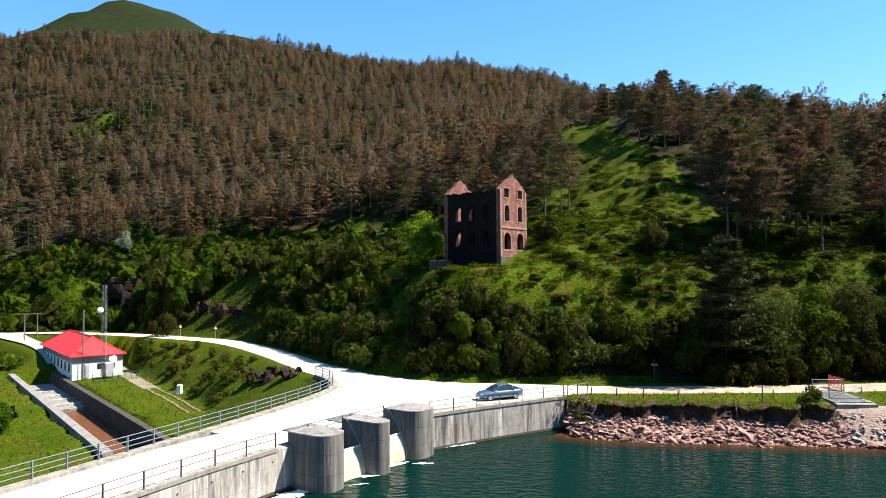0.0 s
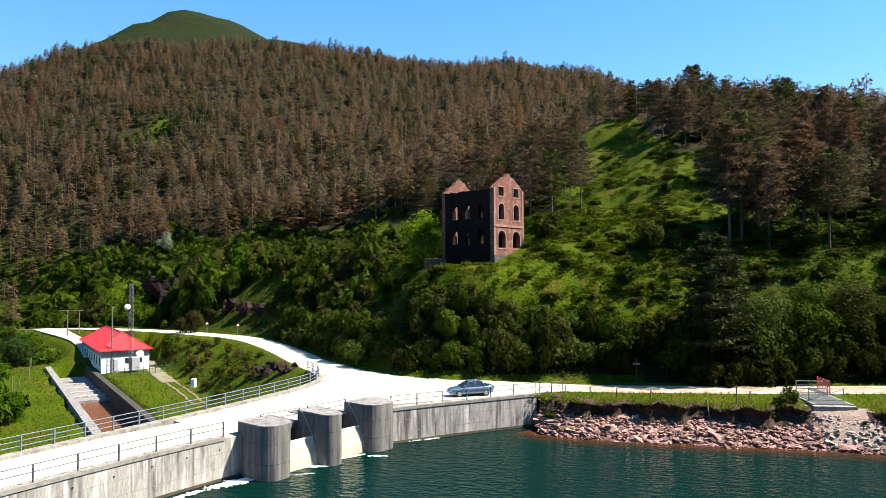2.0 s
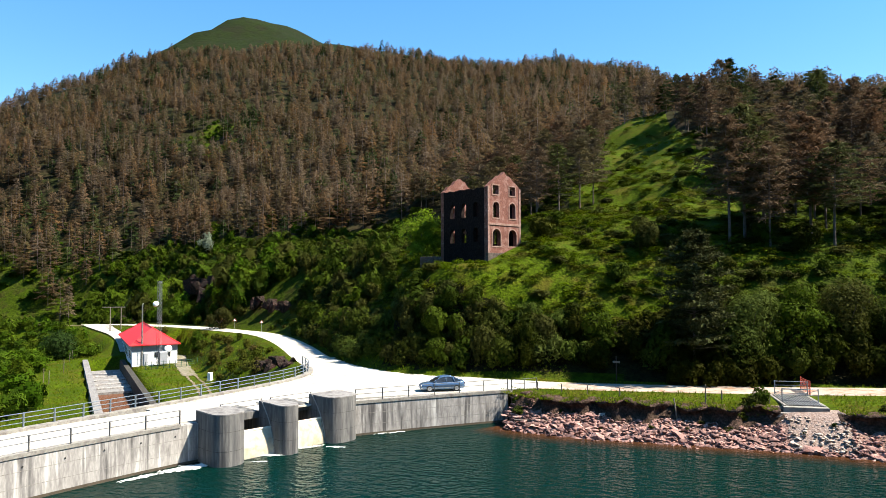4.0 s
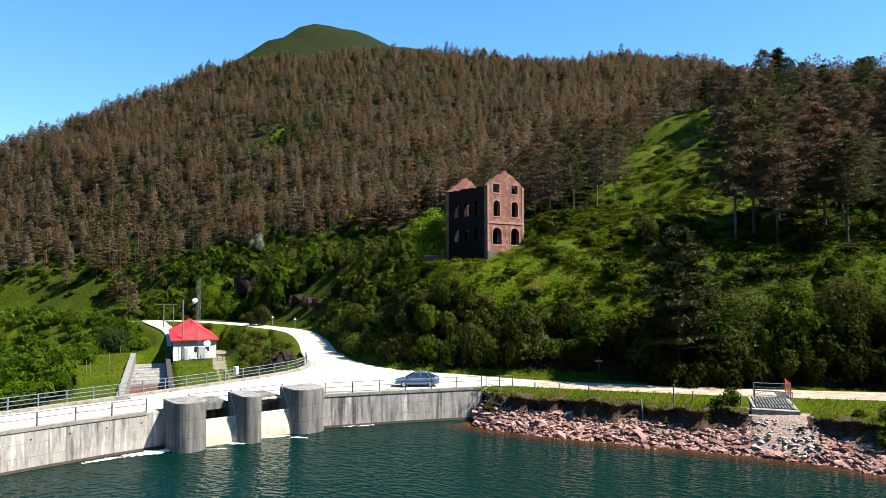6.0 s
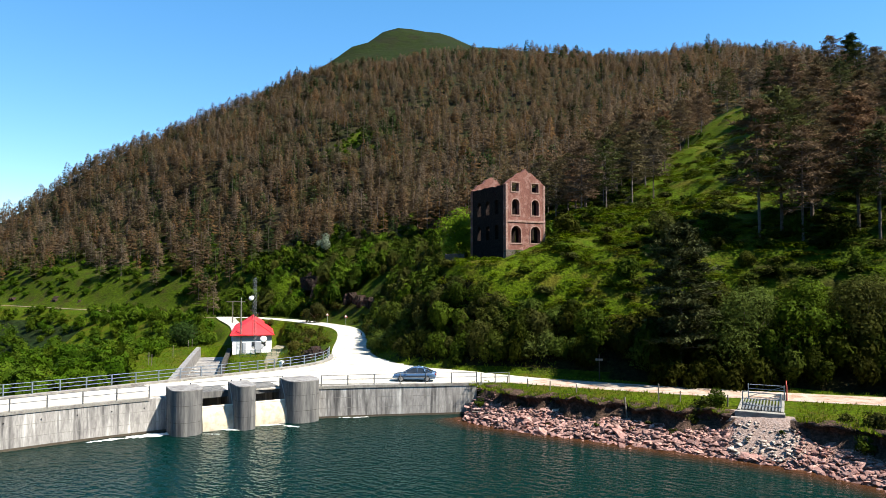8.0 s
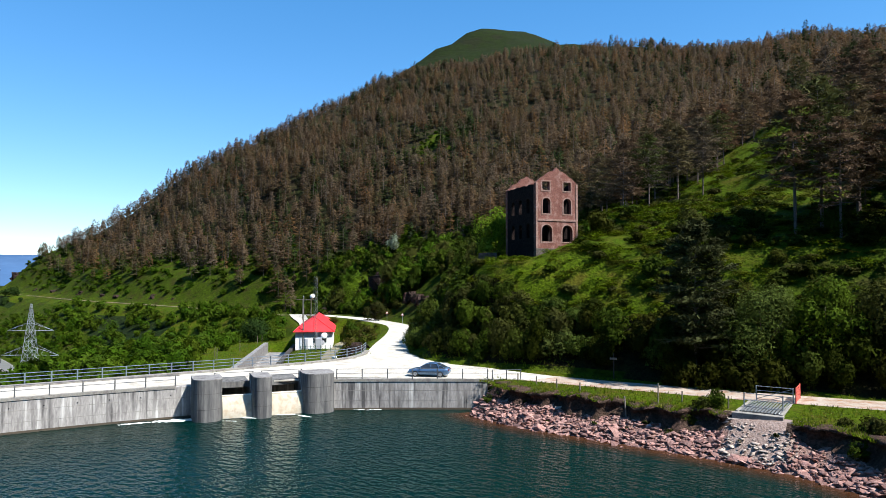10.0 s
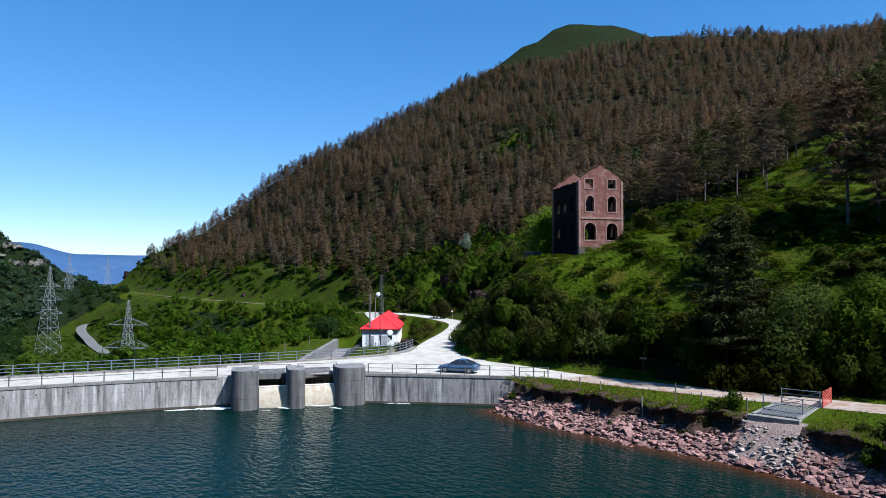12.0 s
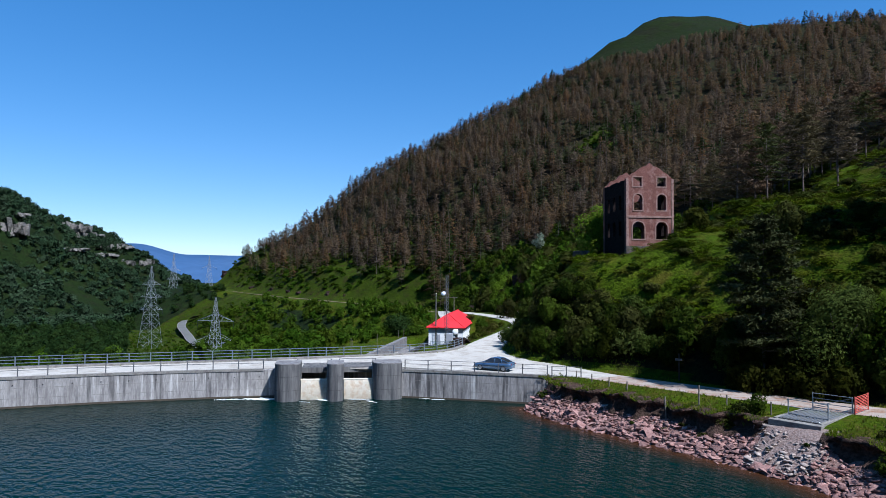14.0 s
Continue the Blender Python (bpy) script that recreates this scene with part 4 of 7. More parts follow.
def far_pine(seed, height=12.0, branches=50, start=0.16, wide=0.19):
    """A distant conifer: a thin trunk and tiers of drooping, feathered branches."""
    rnd = random.Random(seed)
    v, f = tube([(0, 0, -0.6), (rnd.uniform(-0.2, 0.2), rnd.uniform(-0.2, 0.2), height * 0.96)], [0.17, 0.03], 3)
    f = [t for q in f for t in ((q[0], q[1], q[2]), (q[0], q[2], q[3]))]
    kind = [0] * len(f)
    fat = rnd.uniform(0.85, 1.2)
    for b in range(branches):
        u = start + (1 - start) * ((b + rnd.random()) / branches) ** 0.9
        c = (1 - u) / (1 - start)
        reach = height * wide * fat * (0.14 + 0.86 * c ** 0.62) * min(1.0, 0.55 + (u - start) / 0.2) * rnd.uniform(0.65, 1.15)
        a = b * 2.399 + rnd.uniform(-0.6, 0.6)
        d, side = Vector((math.cos(a), math.sin(a), 0)), Vector((-math.sin(a), math.cos(a), 0))
        root = Vector((0, 0, height * u))
        tip = root + d * reach + Vector((0, 0, reach * rnd.uniform(-0.35, 0.2)))
        w = side * reach * rnd.uniform(0.4, 0.7)
        dip = Vector((0, 0, rnd.uniform(0.4, 0.9)))
        o = len(v)
        mid = root.lerp(tip, 0.62)
        v += [tuple(root.lerp(tip, 0.15)), tuple(mid - w - dip * 0.4), tuple(tip), tuple(mid + w - dip * 0.3), tuple(mid - dip), tuple(root.lerp(tip, 0.3) + dip * 0.5)]
        f += [(o, o + 1, o + 2), (o + 5, o + 2, o + 3), (o + 5, o + 4, o + 2)]
        kind += [1, 1, 1]
    return np.array(v), np.array(f), np.array(kind)


def clump(seed, count, size=0.34, tall=1.0, lumps=7, hollow=0.55, spread=0.62):
    """A shrub or crown about 1 m in radius: leaf sprays on several overlapping lobes."""
    rnd = random.Random(seed)
    lobes = []
    for _ in range(lumps):
        a, r = rnd.uniform(0, 6.283), rnd.uniform(0, spread)
        lobes.append((Vector((r * math.cos(a), r * math.sin(a), rnd.uniform(0.3, 0.95) * tall * (1.15 - 0.5 * r))), rnd.uniform(0.3, 0.55)))
    v, f = [], []
    for _ in range(count):
        c, r = lobes[rnd.randrange(lumps)]
        n = Vector((rnd.gauss(0, 1), rnd.gauss(0, 1), rnd.gauss(0.35, 1))).normalized()
        p = c + n * r * rnd.uniform(hollow + 0.2, 1.12)
        if p.z < 0.02:
            p.z = rnd.uniform(0.02, 0.2)
        n = (n + Vector((rnd.gauss(0, 0.32), rnd.gauss(0, 0.32), rnd.gauss(0.1, 0.32)))).normalized()
        a = n.orthogonal().normalized()
        a = (Matrix.Rotation(rnd.uniform(0, 6.283), 3, n) @ a)
        b = n.cross(a)
        s = size * rnd.uniform(0.75, 1.7)
        o = len(v)
        v += [tuple(p - a * s * 0.45 - b * s * 0.34), tuple(p - a * s * 0.35 + b * s * 0.38), tuple(p + a * s * 0.65)]
        f.append((o, o + 1, o + 2))
    return np.array(v), np.array(f), np.zeros(len(f), int)


def scatter(name, templates, places, materials, label, category):
    """One object of many plants. places: rows of x, y, z, scale, height factor, turn, template, tint."""
    vs, fs, ks, ts, base = [], [], [], [], 0
    for x, y, z, s, h, turn, k, tint in places:
        v, f, kind = templates[int(k)]
        c, n = math.cos(turn) * s, math.sin(turn) * s
        w = np.empty_like(v)
        w[:, 0], w[:, 1], w[:, 2] = v[:, 0] * c - v[:, 1] * n + x, v[:, 0] * n + v[:, 1] * c + y, v[:, 2] * s * h + z
        vs.append(w), fs.append(f + base), ks.append(kind), ts.append(np.full(len(f), tint))
        base += len(v)
    ob = new(name, arrays(name, np.concatenate(vs), np.concatenate(fs), materials, np.concatenate(ks), np.concatenate(ts)))
    return tagged(ob, label, category, kind="stuff")


rng = np.random.RandomState(7)


def jitter(x0, x1, y0, y1, cell):
    """Points spread unevenly over a rectangle, about one in a cell."""
    x, y = np.meshgrid(np.arange(x0, x1, cell), np.arange(y0, y1, cell))
    x, y = x.ravel(), y.ravel()
    return x + rng.uniform(-0.48, 0.48, len(x)) * cell, y + rng.uniform(-0.48, 0.48, len(y)) * cell


def clearing(x, y, s):
    """Where the bright grass strip beside the ruin runs up the slope, and the small gap high on the flank."""
    a = (s > 34) & (s < 122) & (x > 9 + 0.07 * (s - 12)) & (x < 41 - 0.07 * s)
    b = (((x + 209) / 12) ** 2 + ((y - 357) / 34) ** 2 < 1) | (((x + 186) / 9) ** 2 + ((y - 330) / 16) ** 2 < 1)
    return a | b


PINES_NEAR = [pine(k, 12.0, 74, 24, start=0.27 + 0.05 * (k % 3), wide=0.23 + 0.015 * (k % 4), droop=0.12, ragged=0.42, size=0.4) for k in range(8)]
PINES_FAR = [far_pine(40 + k, 11.2, 36 + 2 * (k % 4), 0.15 + 0.03 * (k % 3), 0.31 + 0.03 * (k % 4)) for k in range(10)]


def split_tree(data, needles):
    """Separate meshes for trunk and crown."""
    v, f, k = data
    return [arrays(name, v, f[k == n], [m]) for name, n, m in (("trunk", 0, M_BARK), ("crown", 1, needles))]


def stand_tree(name, meshes, at, turn, size, label, group=""):
    tree = thing(name, label, "tree", group=group, at=at)
    tree.matrix_world = Matrix.Translation(at) @ Matrix.Rotation(turn, 4, "Z") @ Matrix.Diagonal((*size, 1))
    for me in meshes:
        ob = new(me.name.split(".")[0], me)
        ob.parent = tree
    return tree


near_mesh = [split_tree(data, F_OLIVEPINE if k in (2, 6) else F_RUST) for k, data in enumerate(PINES_NEAR)]

# stands of browned pines, the nearest as trees of their own
far_dead, far_green, singles = [], [], []
for x0, x1, y0, y1, cell in ((-140, 130, 70, 230, 5.1), (-330, -140, 150, 330, 5.9), (-140, 160, 230, 420, 6.7), (-580, -330, 180, 420, 7.0), (-560, 60, 420, 900, 7.4), (-330, -140, 330, 420, 6.8)):
    X, Y = jitter(x0, x1, y0, y1, cell)
    S, _ = along(ROAD, X, Y)
    Z = land(X, Y)
    first = np.where(X > 36, 17, np.where(X > -16, 40, 36 + 6 * waves(X, Y, 40, 1.0)))
    first = np.where(X < -150, np.where(X < -430, 20, 13), first)
    ok = (S > first) & (Z < np.interp(X, [-260, -190, -150], [246, 252, 300]) + 5 * waves(X, Y, 70, 3.0)) & ~clearing(X, Y, S) & (X > -525 + 0.03 * (Y - 250) - 48 * smooth(350, 270, Y))
    ok &= ~((np.abs(X - 1.4) < 12) & (Y < 104))
    ok &= rng.uniform(0, 1, len(X)) < np.where((X > 34) & (Y < 150), np.where(S < 27, 0.5, 0.85), np.where(S < first + 14, np.where(X < -150, 0.45, 0.6), 0.93))
    for x, y, z, s in zip(X[ok], Y[ok], Z[ok], S[ok]):
        big = float(np.clip(rng.normal(0.95, 0.17), 0.6, 1.1 if x > 34 and s < 75 else 1.35)) * (1.25 if x > 34 and s < 27 else 1.02 if x > 34 and s < 75 else 0.8 if x > 20 and s < 160 else 1.0) * (0.85 if cell > 8 else 1.0)
        row = (x, y, z, big * (1.25 if cell > 8 else 1.0), rng.uniform(0.85, 1.08) * (0.85 if cell > 8 else 1.0), rng.uniform(0, 6.28), rng.randint(10), rng.uniform(0, 1))
        d = math.hypot(x - 25, y - 60)
        green = rng.uniform() < (0.55 if math.hypot((x + 203) / 26, (y - 352) / 48) < 1 else 0.09 if s < 300 else 0.14)
        if d < 118 and len(singles) < 280 and not green:
            singles.append(row)
        else:
            (far_green if green else far_dead).append(row)
for k, (x, y, s) in enumerate(((34.0, 93.4, 1.4), (36.4, 96.4, 1.5), (39.8, 101.0, 1.4), (38.6, 92.4, 1.1), (44.5, 96.5, 1.35), (14.2, 117.0, 1.05), (11.0, 112.5, 0.95), (7.5, 110.5, 1.0), (16.4, 124.0, 1.0),
                             (13.8, 131.0, 1.0), (15.4, 139.0, 0.95), (14.6, 148.0, 1.0), (16.6, 156.0, 0.9), (17.0, 166.0, 0.95), (18.8, 176.0, 0.9), (24.0, 185.0, 0.9),
                             (29.0, 188.0, 0.95), (33.5, 187.0, 0.85), (36.8, 158.0, 0.95), (35.6, 172.0, 0.9), (38.6, 148.0, 1.0))):
    singles.append((x, y, float(land(x, y)), s, 1.0, k * 1.3, (1, 2, 0, 3, 4, 5, 6, 7, 1)[k % 9], 0.5))
for x, y, z, s, h, turn, k, tint in singles:
    stand_tree("pine_tree", near_mesh[int(k) % 8], (x, y, z), turn, (s, s, s * h), "tall green-brown pine tree with a bare lower trunk" if int(k) % 8 in (2, 6) else "tall browned pine tree with sparse drooping branches", "browned pines on the slope")
half = len(far_dead) // 2
scatter("pine_forest", PINES_FAR, far_dead[:half], [M_BARK, F_DEAD], "dense stand of browned pine trees on the hillside", "forest")
scatter("pine_forest", PINES_FAR, far_dead[half:], [M_BARK, F_DEAD], "far browned pine forest up to the bare summit", "forest")
scatter("green_pines", PINES_FAR, far_green, [M_BARK, F_GREENPINE], "scattered dark green pines among the browned forest", "forest")

# shrubs that clothe the lower slope
SHRUBS = [clump(100 + k, 760, 0.19, 1.0 + 0.12 * (k % 3), 6 + k % 4) for k in range(8)]
BRACKEN = [clump(400 + k, 110, 0.29, 0.9, 9, 0.5, 0.9) for k in range(6)]
SHRUBS_MID = [clump(500 + k, 300, 0.28, 0.9, 7) for k in range(8)]
SHRUBS_VALLEY = [clump(600 + k, 130, 0.39, 1.0, 8) for k in range(6)]
SHRUBS_FAR = [clump(200 + k, 115, 0.56, 1.0, 6) for k in range(6)]
low, far_low, bracken = [], [], []
X, Y = jitter(-150, 75, 70, 215, 2.3)
S, _ = along(ROAD, X, Y)
Z = land(X, Y)
cover = np.where(S < 24, 0.95, np.where(S < 42, np.where(X < -55, 0.85, 0.62), 0.22))
ok = (S > np.where(X < -19, 3.7, 5.2)) & (S < 85) & ~((np.hypot(X + 56, Y - 141) < 9) & (S < 15)) & (rng.uniform(0, 1, len(X)) < cover) & ~((np.abs(X - 1.0) < 7.5) & (np.abs(Y - 94) < 7.5)) & ~((X > -3) & (X < 14) & (Y > 82) & (Y < 93) & (S > 10))
ok &= ~(clearing(X, Y, S) & (rng.uniform(0, 1, len(X)) < 0.4)) & ~((X < -80) & (S < 16) & (rng.uniform(0, 1, len(X)) < 0.85)) & ~((np.abs(X + 2) < 10) & (Y > 87.5) & (Y < 99))
for x, y, z, s in zip(X[ok], Y[ok], Z[ok], S[ok]):
    if s < 10 and x > -7 and rng.uniform() < 0.75:
        low.append((x, y, z - 0.2, rng.uniform(1.5, 2.7) * (0.8 if x < 9 else 1.0), rng.uniform(1.0, 1.6), rng.uniform(0, 6.28), rng.randint(8), rng.uniform(0, 1)))
        continue
    open_slope = (s > 9.5 and x > -17) or (s < 8.5 and -19 < x < -7)
    if open_slope and rng.uniform() < 0.86:
        bracken.append((x, y, z - 0.1, rng.uniform(0.9, 1.7), rng.uniform(0.25, 0.48), rng.uniform(0, 6.28), rng.randint(6), rng.uniform(0, 1)))
        continue
    r = (1.1 + 1.7 * rng.uniform(0, 1) ** 1.6) * (1.2 if s < 24 else 0.9) * (0.75 if open_slope else 1.0)
    if s > 24:
        r *= 0.72
    if -19 < x < -9 and s < 11:
        r *= 0.4 + 0.1 * max(0.0, s - 6)
    elif x < -19 and s < 7:
        r *= 0.8 if x > -46 else 0.5
    tall = rng.uniform(0.8, 1.35) * (1.3 if 8 < s < 17 and x < -17 else 1.0)
    row = (x, y, z - 0.15, r, tall, rng.uniform(0, 6.28), rng.randint(8), rng.uniform(0, 1))
    if x < -60 and s > 12:
        row = (*row[:3], row[3] * rng.uniform(1.0, 1.6), *row[4:])
    (low if (s < 30 and x > -60) else far_low).append(row)
X, Y = jitter(-8, 62, 72, 92, 1.75)
S, _ = along(ROAD, X, Y)
ok = (S > np.where(X > 21, 3.8, 4.6)) & (S < 9.6) & ~((np.abs(X - 19.2) < 1.6) & (S < 6.2))
for x, y, z, s in zip(X[ok], Y[ok], land(X[ok], Y[ok]), S[ok]):
    front = s < 6.6
    r = rng.uniform(1.5, 2.3) if front else rng.uniform(1.3, 2.0)
    low.append((x, y, z + (0.5 if front and x > 6 else -0.3), r * (0.8 if x < 4 else 1.0), rng.uniform(1.1, 1.75) if front else rng.uniform(0.9, 1.3), rng.uniform(0, 6.28), rng.randint(8), rng.uniform(0, 1)))
# the dark thicket between the turning place and the ruin
X, Y = jitter(-20, 12, 76, 92, 2.0)
S, _ = along(ROAD, X, Y)
ok = (S > np.where(X < -8, 5.2, 6.5)) & (S < np.where(X > -9, 10.2, 12.0) + 1.2 * waves(X, Y, 9, 2.0)) & (Y < 87)
for x, y, z in zip(X[ok], Y[ok], land(X[ok], Y[ok])):
    low.append((x, y, z - 0.25, rng.uniform(1.3, 2.1), rng.uniform(0.9, 1.4), rng.uniform(0, 6.28), rng.randint(8), rng.uniform(0, 1)))
# the thicket that leans over the bend of the road
for k, (x, y) in enumerate(offset(resample(np.array([p[:2] for p in ROAD if -44 < p[0] < -19]), 1.3), -4.4)):
    for out, r, h in ((0, 1.5, 1.25), (1.6, 2.1, 1.5)):
        px, py = x + out * 0.8 + rng.uniform(-0.4, 0.4), y + out * 0.6 + rng.uniform(-0.4, 0.4)
        low.append((px, py, float(land(px, py)) - 0.2, r * rng.uniform(0.8, 1.25), h * rng.uniform(0.85, 1.2), rng.uniform(0, 6.28), rng.randint(8), rng.uniform(0, 1)))
for x, y, r in ((-12.4, 85.4, 2.2), (-14.6, 85.2, 2.3), (-16.6, 88.2, 2.5), (-18.6, 91.4, 2.5), (-20.8, 94.6, 2.5), (-13.4, 87.0, 2.5), (-11.0, 83.4, 1.7), (-14.2, 87.6, 2.0), (-16.4, 91.2, 2.5), (-18.4, 94.6, 2.5), (-20.6, 97.9, 2.6), (-22.8, 101.0, 2.5), (-25.0, 104.2, 2.5), (-27.6, 107.6, 2.5), (-30.4, 111, 2.5), (-13.2, 91.5, 2.4), (-70, 149, 3.0), (-72.5, 154, 3.2), (-74, 159, 3.4), (-75.5, 164, 3.2), (-76.5, 169, 3.0), (-68, 155, 3.0), (-70, 161, 3.2), (25.4, 74.1, 1.5), (26.8, 73.8, 1.7), (28.6, 74.0, 1.6), (30.2, 74.6, 1.8), (32.2, 75.0, 1.7), (34.6, 75.4, 1.9), (37.0, 75.9, 1.8), (39.4, 76.6, 1.9)):
    low.append((x, y, float(land(x, y)) - 0.2, r, 1.3, x, int(x) % 8, 0.3))
shrub_mesh = [arrays("shrub", v, f, [F_SHRUB], k) for v, f, k in SHRUBS]
pale_mesh = [arrays("shrub", v, f, [F_WILLOW], k) for v, f, k in SHRUBS]
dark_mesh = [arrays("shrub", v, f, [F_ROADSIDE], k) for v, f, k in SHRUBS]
pick = sorted(range(len(low)), key=lambda k: math.hypot(low[k][0] - 18, low[k][1] - 74))
for k in pick[:280]:
    x, y, z, s, h, turn, t, tint = low[k]
    pale = (4 < x < 25 and int(turn * 100) % 8 == 0) or (-21 < x < -4 and int(turn * 100) % 4 == 0)
    # leaf colour with shade in it, for most bushes beside the track
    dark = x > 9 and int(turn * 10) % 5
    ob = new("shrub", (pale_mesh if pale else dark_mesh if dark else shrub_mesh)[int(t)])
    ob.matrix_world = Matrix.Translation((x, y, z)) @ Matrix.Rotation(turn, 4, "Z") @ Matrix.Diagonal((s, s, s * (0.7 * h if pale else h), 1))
    tagged(ob, "pale olive-green shrub on the roadside slope" if pale else "dark green roadside shrub, the slope's shade put into its leaf colour" if dark else "dense green shrub on the steep roadside slope", "shrub", "roadside shrubs")
scatter("hillside_shrubs", SHRUBS_MID, [low[k] for k in pick[280:]], [F_SHRUB], "dense green shrubs on the slope below the ruin", "shrubs")
X, Y = jitter(-18, 62, 78, 150, 2.0)
S, _ = along(ROAD, X, Y)
ok = (S > 9) & (S < 62) & ~((np.abs(X - 1.0) < 6.2) & (np.abs(Y - 94) < 6.6)) & ((X < 38) | (S < 30))
for x, y, z in zip(X[ok], Y[ok], land(X[ok], Y[ok])):
    bracken.append((x, y, z - 0.1, rng.uniform(0.8, 1.5), rng.uniform(0.22, 0.5), rng.uniform(0, 6.28), rng.randint(6), rng.uniform(0, 1)))
X, Y = jitter(8, 44, 130, 205, 2.6)
S, _ = along(ROAD, X, Y)
ok = clearing(X, Y, S) & (S > 60) & (rng.uniform(0, 1, len(X)) < 0.6)
for x, y, z in zip(X[ok], Y[ok], land(X[ok], Y[ok])):
    bracken.append((x, y, z - 0.1, rng.uniform(0.8, 1.6), rng.uniform(0.2, 0.45), rng.uniform(0, 6.28), rng.randint(6), rng.uniform(0, 1)))
gorse = []
X, Y = jitter(-18, 64, 80, 165, 2.3)
S, _ = along(ROAD, X, Y)
patch = waves(X, Y, 17, 1.0) + 0.7 * waves(X, Y, 7, 3.0)
ok = (S > 10) & (S < 78) & (patch > np.where(clearing(X, Y, S), 0.45, -0.15)) & ~((np.abs(X - 1.0) < 7.5) & (np.abs(Y - 94) < 7.5)) & ~((X > -12) & (X < 12) & (Y > 82) & (Y < 93) & (patch < 0.3))
for x, y, z in zip(X[ok], Y[ok], land(X[ok], Y[ok])):
    gorse.append((x, y, z - 0.2, rng.uniform(0.9, 1.9), rng.uniform(0.4, 0.7), rng.uniform(0, 6.28), rng.randint(8), rng.uniform(0, 1)))
X, Y = jitter(-14, 30, 80, 112, 1.5)
S, _ = along(ROAD, X, Y)
ok = (S > 9.5) & ~((np.abs(X - 1.0) < 6.0) & (np.abs(Y - 94) < 6.4)) & (rng.uniform(0, 1, len(X)) < 0.75)
for x, y, z in zip(X[ok], Y[ok], land(X[ok], Y[ok])):
    bracken.append((x, y, z - 0.1, rng.uniform(0.7, 1.3), rng.uniform(0.35, 0.65), rng.uniform(0, 6.28), rng.randint(6), rng.uniform(0, 1)))
scatter("gorse", SHRUBS_MID, gorse, [F_SHRUB], "low dark green gorse mounds on the open slope", "shrubs")
scatter("bracken", BRACKEN, bracken, [F_BRACKEN], "bright green bracken on the open slope below the ruin", "bracken")
scatter("hillside_shrubs", SHRUBS_FAR, [(*r[:6], r[6] % 6, r[7]) for r in far_low[::2]], [F_VALLEY], "fresh green bushes scattered over the slope", "shrubs")
scatter("hillside_shrubs", SHRUBS_FAR, [(*r[:6], r[6] % 6, r[7]) for r in far_low[1::2]], [F_SHRUB], "green shrubs and bracken under the pines", "shrubs")

far_low = []
X, Y = jitter(-530, -150, 165, 330, 4.2)
S, _ = along(ROAD, X, Y)
ok = (S > 9) & (S < 60) & (rng.uniform(0, 1, len(X)) < np.where(S < 36, 0.62 + 0.4 * waves(X, Y, 25, 4.0), 0.35))
for x, y, z in zip(X[ok], Y[ok], land(X[ok], Y[ok])):
    far_low.append((x, y, z - 0.2, rng.uniform(1.3, 2.6), rng.uniform(0.5, 0.9), rng.uniform(0, 6.28), rng.randint(6), rng.uniform(0, 1)))
X, Y = jitter(-224, -174, 310, 395, 4.0)
ok = clearing(X, Y, np.zeros(len(X)))
for x, y, z in zip(X[ok], Y[ok], land(X[ok], Y[ok])):
    far_low.append((x, y, z - 0.2, rng.uniform(1.2, 2.4), rng.uniform(0.5, 0.9), rng.uniform(0, 6.28), rng.randint(6), rng.uniform(0, 1)))
scatter("hillside_shrubs", SHRUBS_FAR, far_low, [F_VALLEY], "green bushes along the foot of the far slope", "shrubs")

# thickets below the road and in the valley
valley = []
X, Y = jitter(-480, -130, 30, 250, 5.6)
S, _ = along(ROAD, X, Y)
C, _ = along(CANAL, X, Y)
ok = (S < -6) & (rng.uniform(0, 1, len(X)) < np.where(X < -290, 0.42, 0.66) + 0.35 * waves(X, Y, 30, 2.0)) & (np.abs(C) > 9)
ok &= ~((X > -165) & (Y < 165))
ok &= ~((X > -100) & (np.hypot(X + 82, Y - 130) < 24))
ok &= (np.abs(along(BRANCH, X, Y)[0]) > 5) & (np.abs(along(LANE, X, Y)[0]) > 9) & ~((X < -190) & (along(LANE, X, Y)[0] < 0) & (along(LANE, X, Y)[0] > -32))
for x, y, z in zip(X[ok], Y[ok], land(X[ok], Y[ok])):
    valley.append((x, y, z - 0.2, rng.uniform(2.2, 4.6), rng.uniform(0.75, 1.15), rng.uniform(0, 6.28), rng.randint(6), rng.uniform(0, 1)))
X, Y = jitter(-84, -20, 66, 146, 1.5)
S, _ = along(ROAD, X, Y)
C, _ = along(CANAL, X, Y)
ok = (S < -4.6 - 1.5 * waves(X, Y, 12, 2.0)) & (S > -14.5) & (X < -26) & (Y > 86) & (C < -12.5) & (rng.uniform(0, 1, len(X)) < 0.28 + 0.4 * waves(X, Y, 11, 3.0))
ok &= np.abs(along(PATHWAY, X, Y)[0]) > 2.6
bank = [(x, y, z - 0.15, rng.uniform(0.6, 1.2) + 0.9 * rng.uniform(0, 1) ** 3, rng.uniform(0.6, 1.2), rng.uniform(0, 6.28), rng.randint(8), rng.uniform(0, 1)) for x, y, z in zip(X[ok], Y[ok], land(X[ok], Y[ok]))]
scatter("bank_shrubs", SHRUBS_MID, bank, [F_OLIVE], "olive-brown bushes covering the bank below the road", "shrubs")
X, Y = jitter(-400, -170, 60, 190, 3.4)
L = along(LANE, X, Y)[0]
